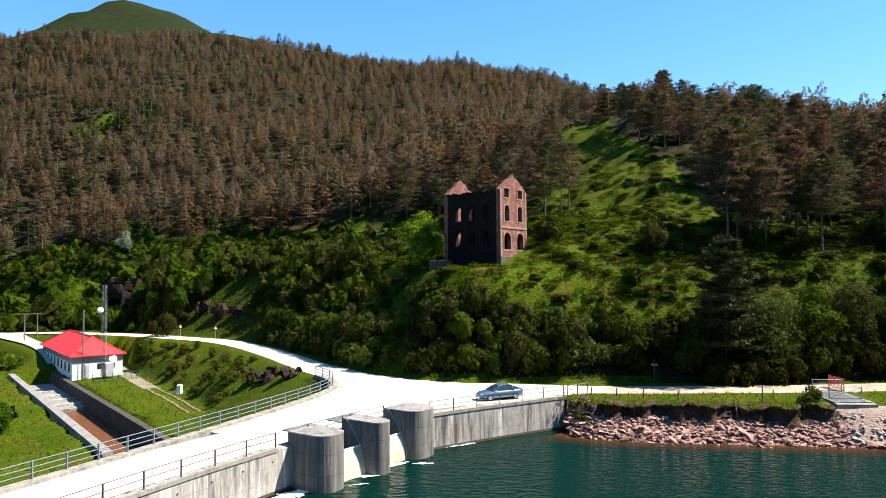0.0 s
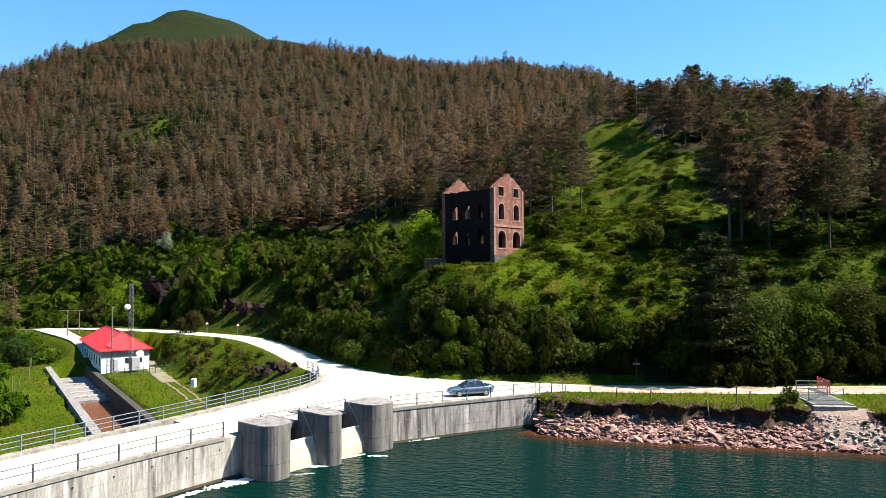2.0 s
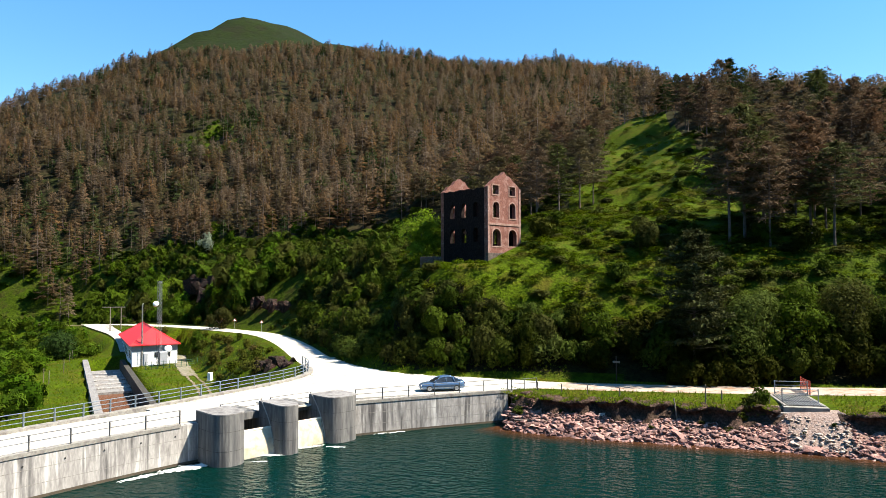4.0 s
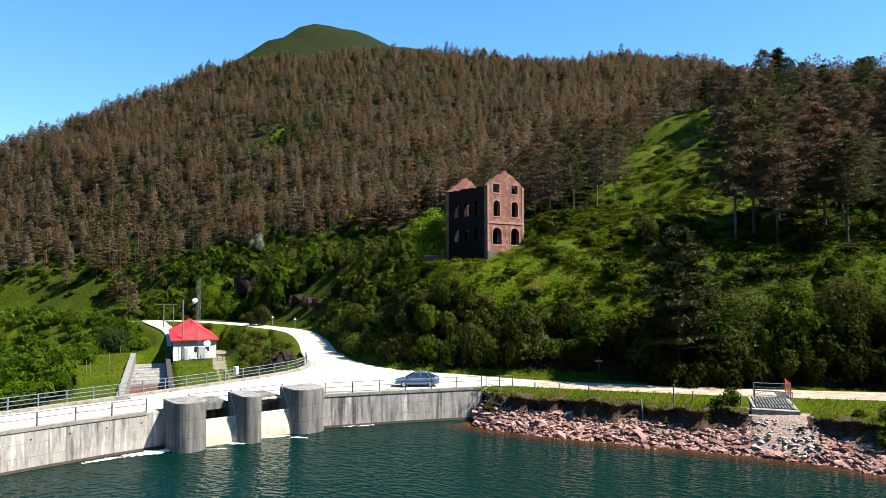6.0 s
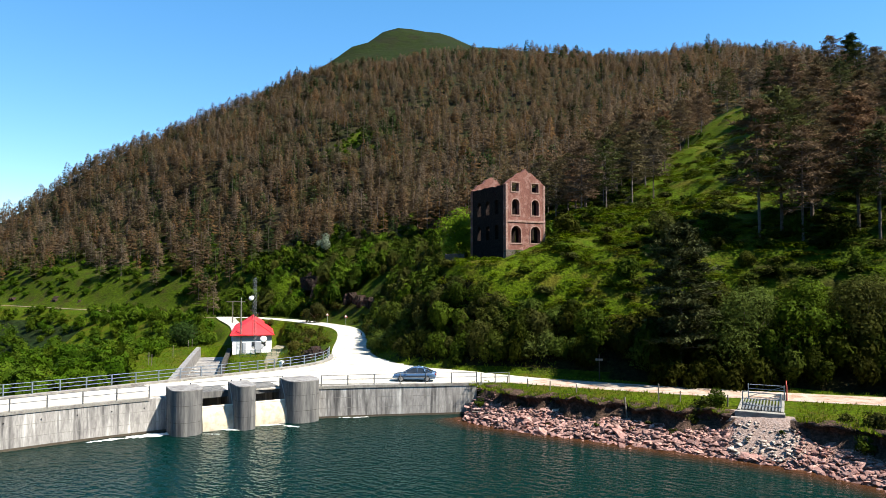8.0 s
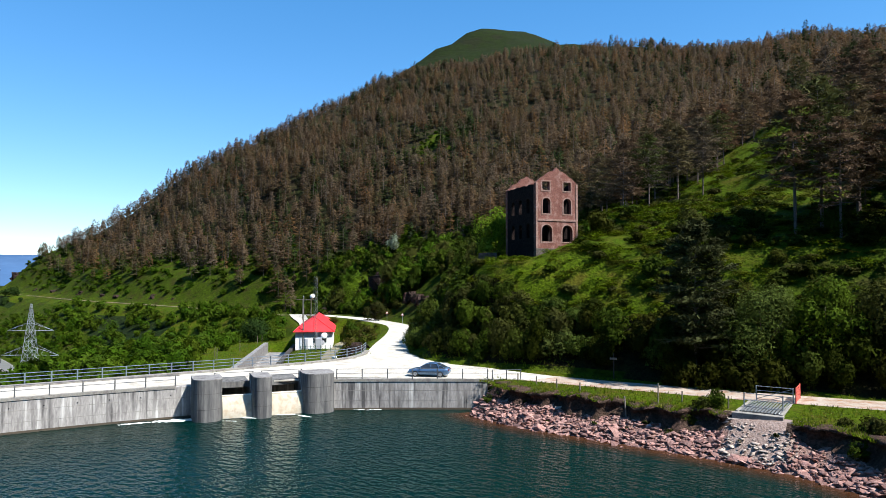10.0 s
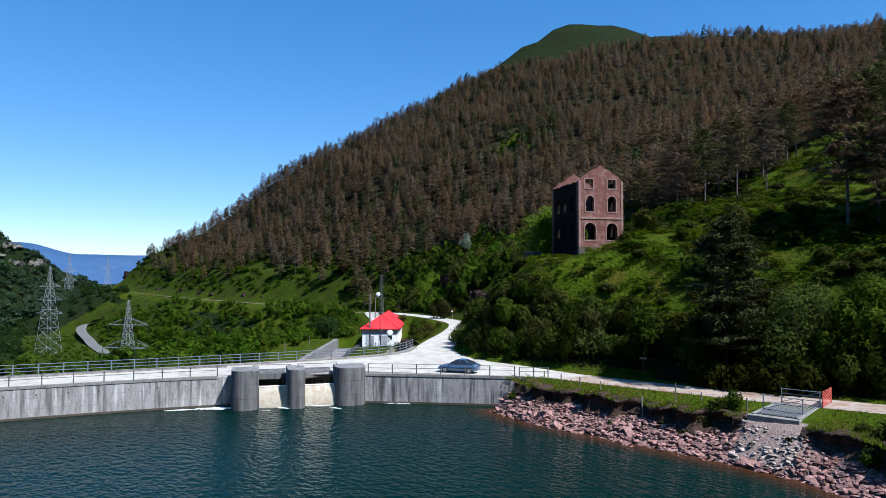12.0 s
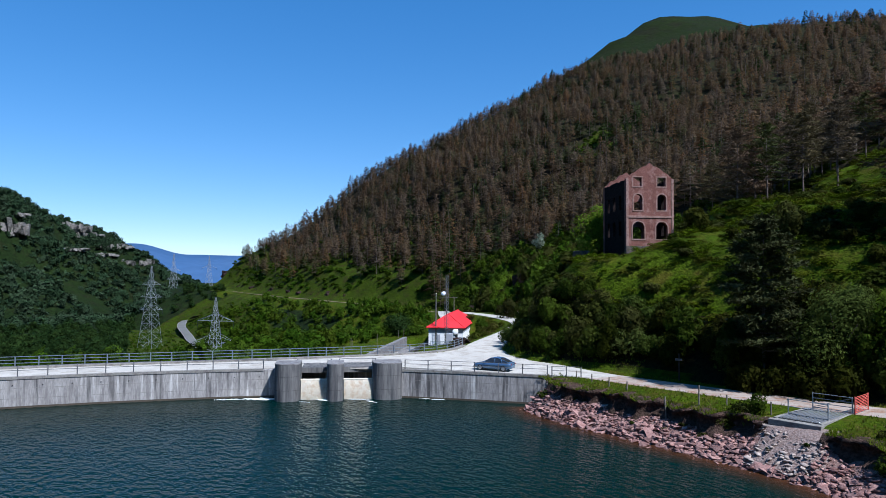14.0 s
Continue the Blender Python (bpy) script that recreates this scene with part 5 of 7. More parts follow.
ok = (np.abs(L) > 4.5) & (np.abs(L) < 33) & (along(ROAD, X, Y)[0] < -8) & (rng.uniform(0, 1, len(X)) < 0.6)
for x, y, z, l in zip(X[ok], Y[ok], land(X[ok], Y[ok]), L[ok]):
    valley.append((x, y, z - 0.2, rng.uniform(0.8, 1.5) * (1.6 if l > 0 else 1.0), rng.uniform(0.5, 0.9), rng.uniform(0, 6.28), rng.randint(6), rng.uniform(0, 1)))
X, Y = jitter(-165, -44, 0, 165, 4.3)
S, _ = along(ROAD, X, Y)
C, _ = along(CANAL, X, Y)
W = -along(DAM, X, Y)[0]
ok = (S < np.where(X < -92, -7, -24)) & (C > 12.5 + 3 * waves(X, Y, 22, 1.0)) & (W > 24) & (np.abs(along(BRANCH, X, Y)[0]) > 5) & (np.abs(along(LANE, X, Y)[0]) > 6.5)
for x, y, z in zip(X[ok], Y[ok], land(X[ok], Y[ok])):
    valley.append((x, y, z - 0.2, rng.uniform(1.8, 3.4), rng.uniform(0.7, 1.15), rng.uniform(0, 6.28), rng.randint(6), rng.uniform(0, 1)))
X, Y = jitter(-300, -129, 150, 195, 3.2)
S, _ = along(ROAD, X, Y)
ok = (S < -2.6) & (S > -8) & (X > -215)
for x, y, z in zip(X[ok], Y[ok], land(X[ok], Y[ok])):
    valley.append((x, y, z - 0.2, rng.uniform(1.7, 2.6), rng.uniform(1.0, 1.4), rng.uniform(0, 6.28), rng.randint(6), rng.uniform(0, 1)))
beyond = along(LANE, np.array([r[0] for r in valley]), np.array([r[1] for r in valley]))[0] < -30
for far_side, leaves, label in ((False, F_VALLEY, "lush green bushes filling the valley below the road"), (True, F_DARK, "dark green thickets on the far side of the valley road")):
    scatter("valley_thicket", SHRUBS_VALLEY, [r for r, b in zip(valley, beyond) if b == far_side and (r[0] < -190 or not b)], [leaves], label, "shrubs")
near_side = [r for r, b in zip(valley, beyond) if b and r[0] >= -190]
scatter("valley_thicket", SHRUBS_VALLEY, near_side, [F_VALLEY], "lush green bushes below the dam on the valley floor", "shrubs")
X, Y = jitter(-1120, -470, -20, 440, 8.5)
Z = land(X, Y)
ok = (along(ROAD, X, Y)[0] < -40) & (((X + 620) / 55) ** 2 + ((Y - 168) / 24) ** 2 > 1) & (Y < 300 - 0.25 * (X + 470))
far_wood = [(x, y, z - 1, rng.uniform(3.5, 6.5), rng.uniform(0.8, 1.2), rng.uniform(0, 6.28), rng.randint(6), rng.uniform(0, 1)) for x, y, z in zip(X[ok], Y[ok], Z[ok])]
SHRUBS_FINE = [clump(300 + k, 42, 0.7, 0.9, 5) for k in range(6)]
scatter("far_woodland", SHRUBS_FINE, far_wood, [F_FARWOOD], "dark green woodland on the hill across the valley, haze in its colour", "forest")


def broadleaf(name, x, y, crown, radius, height, material, label, seed, lobes=9, count=900, leaf=0.5):
    """A tree with a tapered trunk, limbs and a crown of leaf sprays."""
    z = float(land(x, y))
    tree = thing(name, label, "tree", at=(x, y, z))
    rnd = random.Random(seed)
    path = [(rnd.uniform(-0.1, 0.1) * k, rnd.uniform(-0.1, 0.1) * k, -0.4 + k * max(crown, 0.3 * height) / 3.2) for k in range(5)]
    v, f = tube(path, [0.028 * height, 0.024 * height, 0.018 * height, 0.012 * height, 0.006 * height], 7)
    ob = new("trunk", arrays("trunk", v, f, [M_BARK]))
    ob.parent = tree
    bm = bmesh.new()
    for k in range(7):
        a = k * 2.4
        s = Vector((0, 0, max(crown, 0.25 * height)))
        add_rod(bm, s, s + Vector((math.cos(a) * radius * 0.5, math.sin(a) * radius * 0.5, rnd.uniform(0.35, 0.6) * height * 0.6)), 0.01 * height, 5, 0.003 * height)
    part("limbs", bm, M_BARK, tree)
    v, f, k = clump(seed, count, leaf / radius, (height - crown) / radius / 1.25, lobes, 0.4)
    v = v * radius
    v[:, 2] += crown - 0.15 * radius
    ob = new("crown", arrays("crown", v, f, [material], k))
    ob.parent = tree
    return tree


broadleaf("lime_tree", -8.2, 97.8, 0.6, 4.2, 8.2, F_LIME, "bright green leafy tree beside the ruin", 5, 13, 7500, 0.36)
broadleaf("willow_tree", 33.0, 77.2, 0.2, 4.6, 11.0, F_WILLOW, "leafy green tree at the edge of the lakeside track", 9, 22, 10000, 0.3)
# the next two get darker leaves than the other willows, as painted shade
broadleaf("willow_tree", 38.2, 78.8, 0.1, 4.2, 9.6, F_SHRUB, "bushy tree above the lakeside track, shade put into its darker leaves", 10, 20, 8000, 0.3)
broadleaf("willow_tree", 43.6, 80.6, 0.1, 4.4, 9.0, F_SHRUB, "green bushy tree on the slope above the track, leaves darkened for shade", 18, 20, 7000, 0.3)
broadleaf("willow_tree", 49.5, 80.2, 0.1, 4.6, 8.6, F_WILLOW, "wide leafy tree above the stony shore", 19, 20, 7000, 0.3)
broadleaf("round_tree", -111.5, 181.5, 0.3, 6.6, 12.5, F_LIME, "large round bright green tree below the dark cliff", 12, 16, 7000, 0.42)
broadleaf("round_tree", -122, 187, 0.3, 5.0, 9.0, F_VALLEY, "leafy green tree beside the large round tree", 22, 14, 4500, 0.42)
broadleaf("round_tree", -100, 128, 0.4, 5.5, 7.5, F_DARK, "dark green rounded tree beyond the white house", 13, 12, 5000, 0.45)
broadleaf("round_tree", -66, 137, 0.3, 3.4, 5.2, F_SHRUB, "green bushy tree beside the white house", 14, 9, 2600, 0.4)
broadleaf("round_tree", -65.0, 127.0, 0.3, 2.6, 4.4, F_VALLEY, "leafy green bush-like tree on the bank by the house", 16, 10, 3200, 0.36)
broadleaf("pale_tree", -104, 192, 1.0, 3.2, 7.5, F_PALE, "pale silvery young tree at the forest edge", 15, 9, 1600, 0.45)
big = split_tree(pine(77, 15.0, 120, 80, start=0.22, wide=0.27, droop=-0.05, ragged=0.4, size=0.4), F_GREENPINE)
stand_tree("dark_pine", big, (27.2, 75.6, float(land(27.2, 75.6)) - 0.2), 0.0, (0.9, 0.9, 1.05), "large dark green pine standing beside the lakeside track")
lone = split_tree(pine(78, 15, 40, 40, start=0.5, wide=0.2, droop=0.05, ragged=0.5, size=0.8), F_GREENPINE)
stand_tree("ridge_pine", lone, (50.7, 188.8, float(land(50.7, 188.8))), 0.0, (0.72, 0.72, 0.76), "tall green pine standing out on the ridge")

# shrubs on the bank beside the cattle grid and at the wall end
for x, y, r, tall in ((39.2, 62.6, 0.6, 0.7), (40.8, 63.2, 0.8, 0.8), (42.5, 61.6, 1.2, 0.9), (41.6, 60.4, 1.0, 0.8), (44.5, 61.5, 1.2, 0.9), (46.8, 59.8, 1.5, 1.0), (45.5, 64.2, 0.8, 0.7),
                      (31.6, 64.9, 1.2, 1.0), (30.6, 64.3, 1.1, 0.9), (29.4, 63.8, 0.9, 0.8), (9.8, 65.0, 0.75, 0.6), (17.4, 62.6, 0.4, 0.5), (24.9, 62.5, 0.5, 0.6), (28.4, 62.6, 0.55, 0.6)):
    ob = new("shrub", shrub_mesh[int(x) % 8])
    ob.matrix_world = Matrix.Translation((x, y, float(land(x, y)) - 0.1)) @ Matrix.Rotation(x, 4, "Z") @ Matrix.Diagonal((r, r, r * tall, 1))
    tagged(ob, "low green bush growing on the stony bank", "shrub", "bank bushes")


# ---- the ruined engine house ----
def wall_panel(outline, holes, thick):
    """An upright wall in the x-z plane, with openings through it; y runs into the thickness."""
    bm = bmesh.new()
    edges = []
    for loop in [outline] + holes:
        vs = [bm.verts.new((x, 0, z)) for x, z in loop]
        edges += [bm.edges.new((vs[k], vs[(k + 1) % len(vs)])) for k in range(len(vs))]
    bmesh.ops.triangle_fill(bm, use_beauty=True, use_dissolve=False, edges=edges, normal=(0, -1, 0))
    out = bmesh.ops.extrude_face_region(bm, geom=bm.faces[:])
    bmesh.ops.translate(bm, vec=(0, thick, 0), verts=[v for v in out["geom"] if isinstance(v, bmesh.types.BMVert)])
    return bm


def arch(x0, x1, z0, z1, flat=False, grow=0.0):
    """The outline of an opening, round-headed unless flat."""
    x0, x1, z0, z1 = x0 - grow, x1 + grow, z0 - grow, z1 + grow
    if flat:
        return [(x0, z0), (x1, z0), (x1, z1), (x0, z1)]
    r = (x1 - x0) / 2
    return [(x0, z0), (x1, z0)] + [(x0 + r + r * math.cos(a), z1 - r + r * math.sin(a)) for a in np.linspace(0, math.pi, 9)]


def surround(hole, border, deep):
    """A raised frame round an opening."""
    bm = bmesh.new()
    a = [(bm.verts.new((x, -deep, z)), bm.verts.new((X, -deep, Z)), bm.verts.new((x, 0.02, z)), bm.verts.new((X, 0.02, Z))) for (x, z), (X, Z) in zip(hole, border)]
    for k in range(len(a)):
        p, q = a[k], a[(k + 1) % len(a)]
        bm.faces.new((p[0], q[0], q[1], p[1]))
        bm.faces.new((p[1], q[1], q[3], p[3]))
        bm.faces.new((p[0], p[2], q[2], q[0]))
    return bm


ruin = thing("engine_house", "roofless ruined red-brick engine house with arched windows", "ruin", at=(2.94, 89.11, 16.4))
FRONT, DEEP, EAVE, PEAK = 6.56, 9.45, 10.15, 12.4
rag = random.Random(3)


def ragged_gable(width):
    left = [(0.0 + width * k / 14, EAVE + 0.25 + (PEAK - EAVE - 0.25) * (k / 7) + rag.uniform(-0.24, 0.16)) for k in range(1, 7)]
    return [(0, -2.5), (width, -2.5), (width, EAVE)] + [(width - x, z) for x, z in left] + [(width / 2, PEAK)] + [(x, z) for x, z in left[::-1]] + [(0, EAVE)]


front_holes = [(1.0, 2.15, 9.2, 10.4, True), (4.3, 5.45, 9.2, 10.4, True), (1.05, 2.25, 6.0, 8.15, False), (4.3, 5.5, 6.0, 8.15, False), (0.9, 2.5, 2.15, 4.45, False), (4.1, 5.7, 2.15, 4.45, False)]
side_holes = [(1.8, 2.75, 6.2, 8.2, False), (4.15, 5.1, 6.2, 8.2, False), (6.5, 7.45, 6.2, 8.2, False), (1.8, 2.75, 2.7, 4.7, False), (4.15, 5.1, 2.7, 4.7, False), (6.5, 7.45, 2.7, 4.7, False)]
dir_front = Vector((6.73 - 2.94, 94.47 - 89.11, 0)).normalized()
dir_side = Vector((-dir_front.y, dir_front.x, 0))
turn_front = math.atan2(dir_front.y, dir_front.x)
M_front = Matrix.Rotation(turn_front, 4, "Z")
M_back = M_front @ Matrix.Translation((0, DEEP - 0.6, 0))
# side walls: x runs along the depth, thickness inwards
M_left = Matrix.Rotation(turn_front, 4, "Z") @ Matrix(((0, 1, 0, 0), (1, 0, 0, 0), (0, 0, 1, 0), (0, 0, 0, 1)))
M_right = Matrix.Rotation(turn_front, 4, "Z") @ Matrix.Translation((FRONT - 0.6, 0, 0)) @ Matrix(((0, 1, 0, 0), (1, 0, 0, 0), (0, 0, 1, 0), (0, 0, 0, 1)))
for name, m, holes in (("front_gable", M_front, front_holes), ("back_gable", M_back, front_holes)):
    ob = part(name, wall_panel(ragged_gable(FRONT), [arch(*h) for h in holes], 0.6), M_BRICK, ruin, "red-brick gable wall with ragged broken top", at=m)
# both side walls take the colour darkened for shade, the gables plain brick
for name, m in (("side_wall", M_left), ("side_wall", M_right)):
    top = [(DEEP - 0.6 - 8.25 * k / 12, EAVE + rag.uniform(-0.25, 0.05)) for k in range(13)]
    ob = part(name, wall_panel([(0.6, -2.5), (DEEP - 0.6, -2.5)] + top, [arch(*h) for h in side_holes], 0.6), M_SHADEWALL, ruin, "masonry side wall with arched openings, its shade put into a dark colour", at=m)
for h in front_holes:
    part("window_surround", surround(arch(*h), arch(*h, grow=0.17), 0.05), M_DRESS, ruin, "pale stone window surround", at=M_front)
bm = bmesh.new()
add_box(bm, (FRONT, 0.12, 0.3), Matrix.Translation((FRONT / 2, -0.03, 5.1)), 0.02)
part("string_course", bm, M_DRESS, ruin, "pale stone band across the front", at=M_front)
for x in (0.17, FRONT - 0.17):
    part("corner_strip", box((0.34, 0.1, 9.4), Matrix.Translation((x, -0.02, 5.5)), 0.02), M_DRESS, ruin, "pale stone corner strip", at=M_front)
part("plinth", box((FRONT + 0.1, 0.5, 3.2), Matrix.Translation((FRONT / 2, 0.12, -0.4)), 0.05), M_RUBBLE, ruin, "rough stone footing", at=M_front)
block = part("stone_block", prism([(-6.6, 89.8), (-4.2, 88.6), (-3.6, 89.9), (-6.0, 91.2)], float(land(-5, 90)) - 1.2, float(land(-5, 90)) + 1.0, 0.08), M_RUBBLE)
tagged(block, "low square stone block beside the ruin", "masonry")


# ---- the white house with its red roof ----
HD, HW = Vector((-0.67, 0.742, 0)).normalized(), Vector((0.742, 0.67, 0)).normalized()
hx, hy = -73.0, 117.0
HZ = -3.0
LONG, BROAD, WALL = 31.0, 8.4, 4.0
house = thing("house", "long white single-storey house with a bright red hipped roof", "house", at=(hx, hy, HZ), turn=math.degrees(math.atan2(HD.y, HD.x)))
part("wall", box((LONG, BROAD, WALL + 1.5), Matrix.Translation((LONG / 2, -BROAD / 2, WALL / 2 - 0.75))), M_WHITE, house)
part("grey_band", box((LONG + 0.06, BROAD + 0.06, 1.2), Matrix.Translation((LONG / 2, -BROAD / 2, WALL - 0.62))), M_GREYBAND, house, "pale grey band below the eaves")
bm = bmesh.new()
o = 0.55
e = [bm.verts.new(p) for p in ((-o, o, WALL), (LONG + o, o, WALL), (LONG + o, -BROAD - o, WALL), (-o, -BROAD - o, WALL))]
rz = WALL + 3.1
r = [bm.verts.new((4.6, -BROAD / 2, rz)), bm.verts.new((LONG - 4.6, -BROAD / 2, rz))]
bm.faces.new((e[0], e[1], r[1], r[0]))
bm.faces.new((e[1], e[2], r[1]))
bm.faces.new((e[2], e[3], r[0], r[1]))
bm.faces.new((e[3], e[0], r[0]))
bm.faces.new(e[::-1])
roof = part("roof", bm, M_ROOF, house, "bright red sheet roof")
for a, b in (((-o, o, WALL), (4.6, -BROAD / 2, rz)), ((-o, -BROAD - o, WALL), (4.6, -BROAD / 2, rz)), ((4.6, -BROAD / 2, rz), (LONG - 4.6, -BROAD / 2, rz)), ((LONG + o, o, WALL), (LONG - 4.6, -BROAD / 2, rz))):
    part("ridge_cap", rod(a, b, 0.13, 6), M_ROOF, roof)
part("gutter", box((LONG + 2 * o, 0.12, 0.14), Matrix.Translation((LONG / 2, o, WALL))), M_ROOF, roof)
part("gutter", box((0.12, BROAD + 2 * o, 0.14), Matrix.Translation((-o, -BROAD / 2, WALL))), M_ROOF, roof)
for k in range(8):
    w = part("window", box((1.0, 0.1, 1.5), Matrix.Translation((2.6 + 3.6 * k, 0.02, 1.9)), 0.02), M_WINDOW, house, "dark window in the long white wall")
    part("sill", box((1.2, 0.22, 0.1), Matrix.Translation((2.6 + 3.6 * k, 0.06, 1.1))), M_CURB, w)
d = part("door", box((0.1, 1.3, 2.3), Matrix.Translation((-0.02, -2.2, 1.2)), 0.02), M_GREYBAND, house, "grey metal door in the end wall")
for y in (-4.6, -6.6):
    part("window", box((0.1, 1.0, 1.0), Matrix.Translation((-0.02, y, 2.0)), 0.02), M_WINDOW, house, "small dark window in the end wall")


def lattice(name, label, category, at, height, base, top, bays, material, r=0.05, arms=()):
    """A four-legged lattice tower with crossed braces and level arms of (height, half length)."""
    tower = thing(name, label, category, at=at)

    def corner(k, u):
        w = (base + (top - base) * u) / 2
        return Vector(((-w, w, w, -w)[k], (-w, -w, w, w)[k], height * u))
    for k in range(4):
        part("leg", rod(corner(k, 0), corner(k, 1), r, 5, r * 0.7), material, tower)
    levels = [j / bays for j in range(bays + 1)] if abs(base - top) < 0.3 else [1 - (1 - j / bays) ** 1.25 for j in range(bays + 1)]
    for k in range(4):
        bm = bmesh.new()
        for j, (u, w) in enumerate(zip(levels[:-1], levels[1:])):
            add_rod(bm, corner(k, u), corner((k + 1) % 4, w), r * 0.55, 4)
            add_rod(bm, corner((k + 1) % 4, u), corner(k, w), r * 0.55, 4)
            add_rod(bm, corner(k, w), corner((k + 1) % 4, w), r * 0.5, 4)
        part("bracing", bm, material, tower)
    for z, half in arms:
        w = (base + (top - base) * z / height) / 2
        for side in (-1, 1):
            bm = bmesh.new()
            tip = Vector((side * half, 0, z))
            for y in (-w, w):
                add_rod(bm, (side * w, y, z), tip, r * 0.7, 4)
                add_rod(bm, (side * w, y, z + half * 0.32), tip, r * 0.6, 4)
            for u in (0.3, 0.6):
                add_rod(bm, Vector((side * w, -w, z)).lerp(tip, u), Vector((side * w, w, z + half * 0.32)).lerp(tip, u), r * 0.4, 4)
            arm = part("crossarm", bm, material, tower)
            bm = bmesh.new()
            add_rod(bm, tip, tip - Vector((0, 0, 2.2)), r * 0.9, 6)
            part("insulator", bm, M_WINDOW, arm, "hanging dark insulator string")
    return tower


mast = lattice("radio_mast", "slim grey lattice radio mast beside the white house", "mast", (-67.9, 118.3, -3.2), 16.95, 0.7, 0.6, 20, M_RAIL2, 0.034)
bm = bmesh.new()
bmesh.ops.create_cone(bm, cap_ends=True, segments=20, radius1=0.6, radius2=0.5, depth=0.25, matrix=pose(-0.35, -0.75, 12.5, 70, 0, 20))
part("dish", bm, M_PLATE, mast, "round white microwave dish", True)
pole = thing("power_pole", "tall slim concrete pole with lamp bracket at the house corner", "pole", at=(-71.7, 118.2, -3.1))
part("shaft", rod((0, 0, 0), (0, 0, 12.3), 0.2, 8, 0.12), M_CURB, pole)
part("bracket", rod((0, 0, 12.2), (0.3, -0.2, 12.4), 0.06, 6), M_PLATE, pole)
dish = thing("satellite_dish", "round white satellite dish on the house end wall", "dish", at=(-67.75, 121.0, 0.15))
bm = bmesh.new()
bmesh.ops.create_uvsphere(bm, u_segments=16, v_segments=8, radius=0.75, matrix=Matrix.Rotation(radians(35), 4, "Z") @ Matrix.Rotation(radians(80), 4, "X") @ Matrix.Diagonal((1, 1, 0.22, 1)))
part("bowl", bm, M_PLATE, dish, shade=True)
part("mount", rod((0, 0, 0), (-0.6, 0.6, -0.3), 0.06), M_STEEL, dish)
dish2 = thing("satellite_dish", "round grey satellite dish below the white one", "dish", at=(-68.2, 120.7, -1.5))
bm = bmesh.new()
bmesh.ops.create_uvsphere(bm, u_segments=16, v_segments=8, radius=0.65, matrix=Matrix.Rotation(radians(35), 4, "Z") @ Matrix.Rotation(radians(80), 4, "X") @ Matrix.Diagonal((1, 1, 0.22, 1)))
part("bowl", bm, M_GREYBAND, dish2, shade=True)
part("mount", rod((0, 0, 0), (-0.6, 0.6, -0.3), 0.06), M_STEEL, dish2)
cab = thing("equipment_cabinet", "grey steel equipment cabinet at the foot of the mast", "cabinet", at=(-67.4, 118.9, float(land(-67.4, 118.9))), turn=-48)
part("body", box((2.2, 1.4, 2.4), Matrix.Translation((0, 0, 1.5)), 0.04), M_GREYBAND, cab)
part("door", box((1.2, 0.06, 2.0), Matrix.Translation((-0.63, -0.83, 1.5)), 0.02), M_RAIL2, cab)
part("door", box((1.2, 0.06, 2.0), Matrix.Translation((0.63, -0.83, 1.5)), 0.02), M_RAIL2, cab)
yard = np.array([(-66.5, 112.4), (-62.4, 117.2), (-60.6, 120.2)])
railing("wire_fence", yard, float(land(-63, 116)) - 0.1, 1.1, (0.2, 0.6, 1.0, 1.4), 1.6, 0.04, 0.02, M_FENCE, "green wire mesh fence round the mast")
marker = thing("marker_pillar", "white painted marker pillar on the grass", "pillar", at=(-46.4, 102.0, float(land(-46.4, 102.0)) - 0.05))
zt = -2.4 - float(land(-46.4, 102.0))
part("shaft", box((0.7, 0.7, max(1.5, zt)), Matrix.Translation((0, 0, max(1.5, zt) / 2)), 0.05), M_WHITE, marker)
part("foot", box((1.0, 1.0, 0.2), Matrix.Translation((0, 0, 0.1)), 0.03), M_CURB, marker)


# path from the house, fading into wheel ruts towards the dam
def path_strip(name, line, left, right, material, label):
    c = resample(line, 1.0)
    wob = 0.08 * np.sin(np.arange(len(c)) * 0.9) + 0.1 * np.sin(np.arange(len(c)) * 2.3)
    rows = []
    for j, d in enumerate(np.linspace(left, right, 5)):
        q = offset(c, d) + (offset(c, 1.0) - c[:, :2]) * (wob[:, None] if j in (0, 4) else 0)
        rows.append(np.stack([q[:, 0], q[:, 1], land(q[:, 0], q[:, 1]) + 0.08], 1))
    tagged(new(name, ribbon(name, np.stack(rows, 1), material)), label, "path", kind="structure")


cut = int(len(PATHWAY) * 0.55)
path_strip("house_path", PATHWAY[:cut + 1], 1.25, -1.25, M_PATH, "pale dusty footpath leading to the white house")
for d in (0.75, -0.75):
    path_strip("wheel_rut", np.c_[offset(PATHWAY[cut:], d)], 0.2, -0.2, M_DIRT, "faint brown wheel rut in the grass")

# canal
cd = np.array((CANAL[1] - CANAL[0]) / np.linalg.norm(CANAL[1] - CANAL[0]))
cn = np.array((-cd[1], cd[0]))


def canal_strip(name, l0, l1, z0, z1, material, label, u0=0.0, u1=1.0):
    a, b = CANAL[0] + (CANAL[1] - CANAL[0]) * u0, CANAL[0] + (CANAL[1] - CANAL[0]) * u1
    pts = [tuple(a + cn * l0), tuple(b + cn * l0), tuple(b + cn * l1), tuple(a + cn * l1)]
    return tagged(part(name, prism(pts, z0, z1), material), label, "canal", kind="structure")


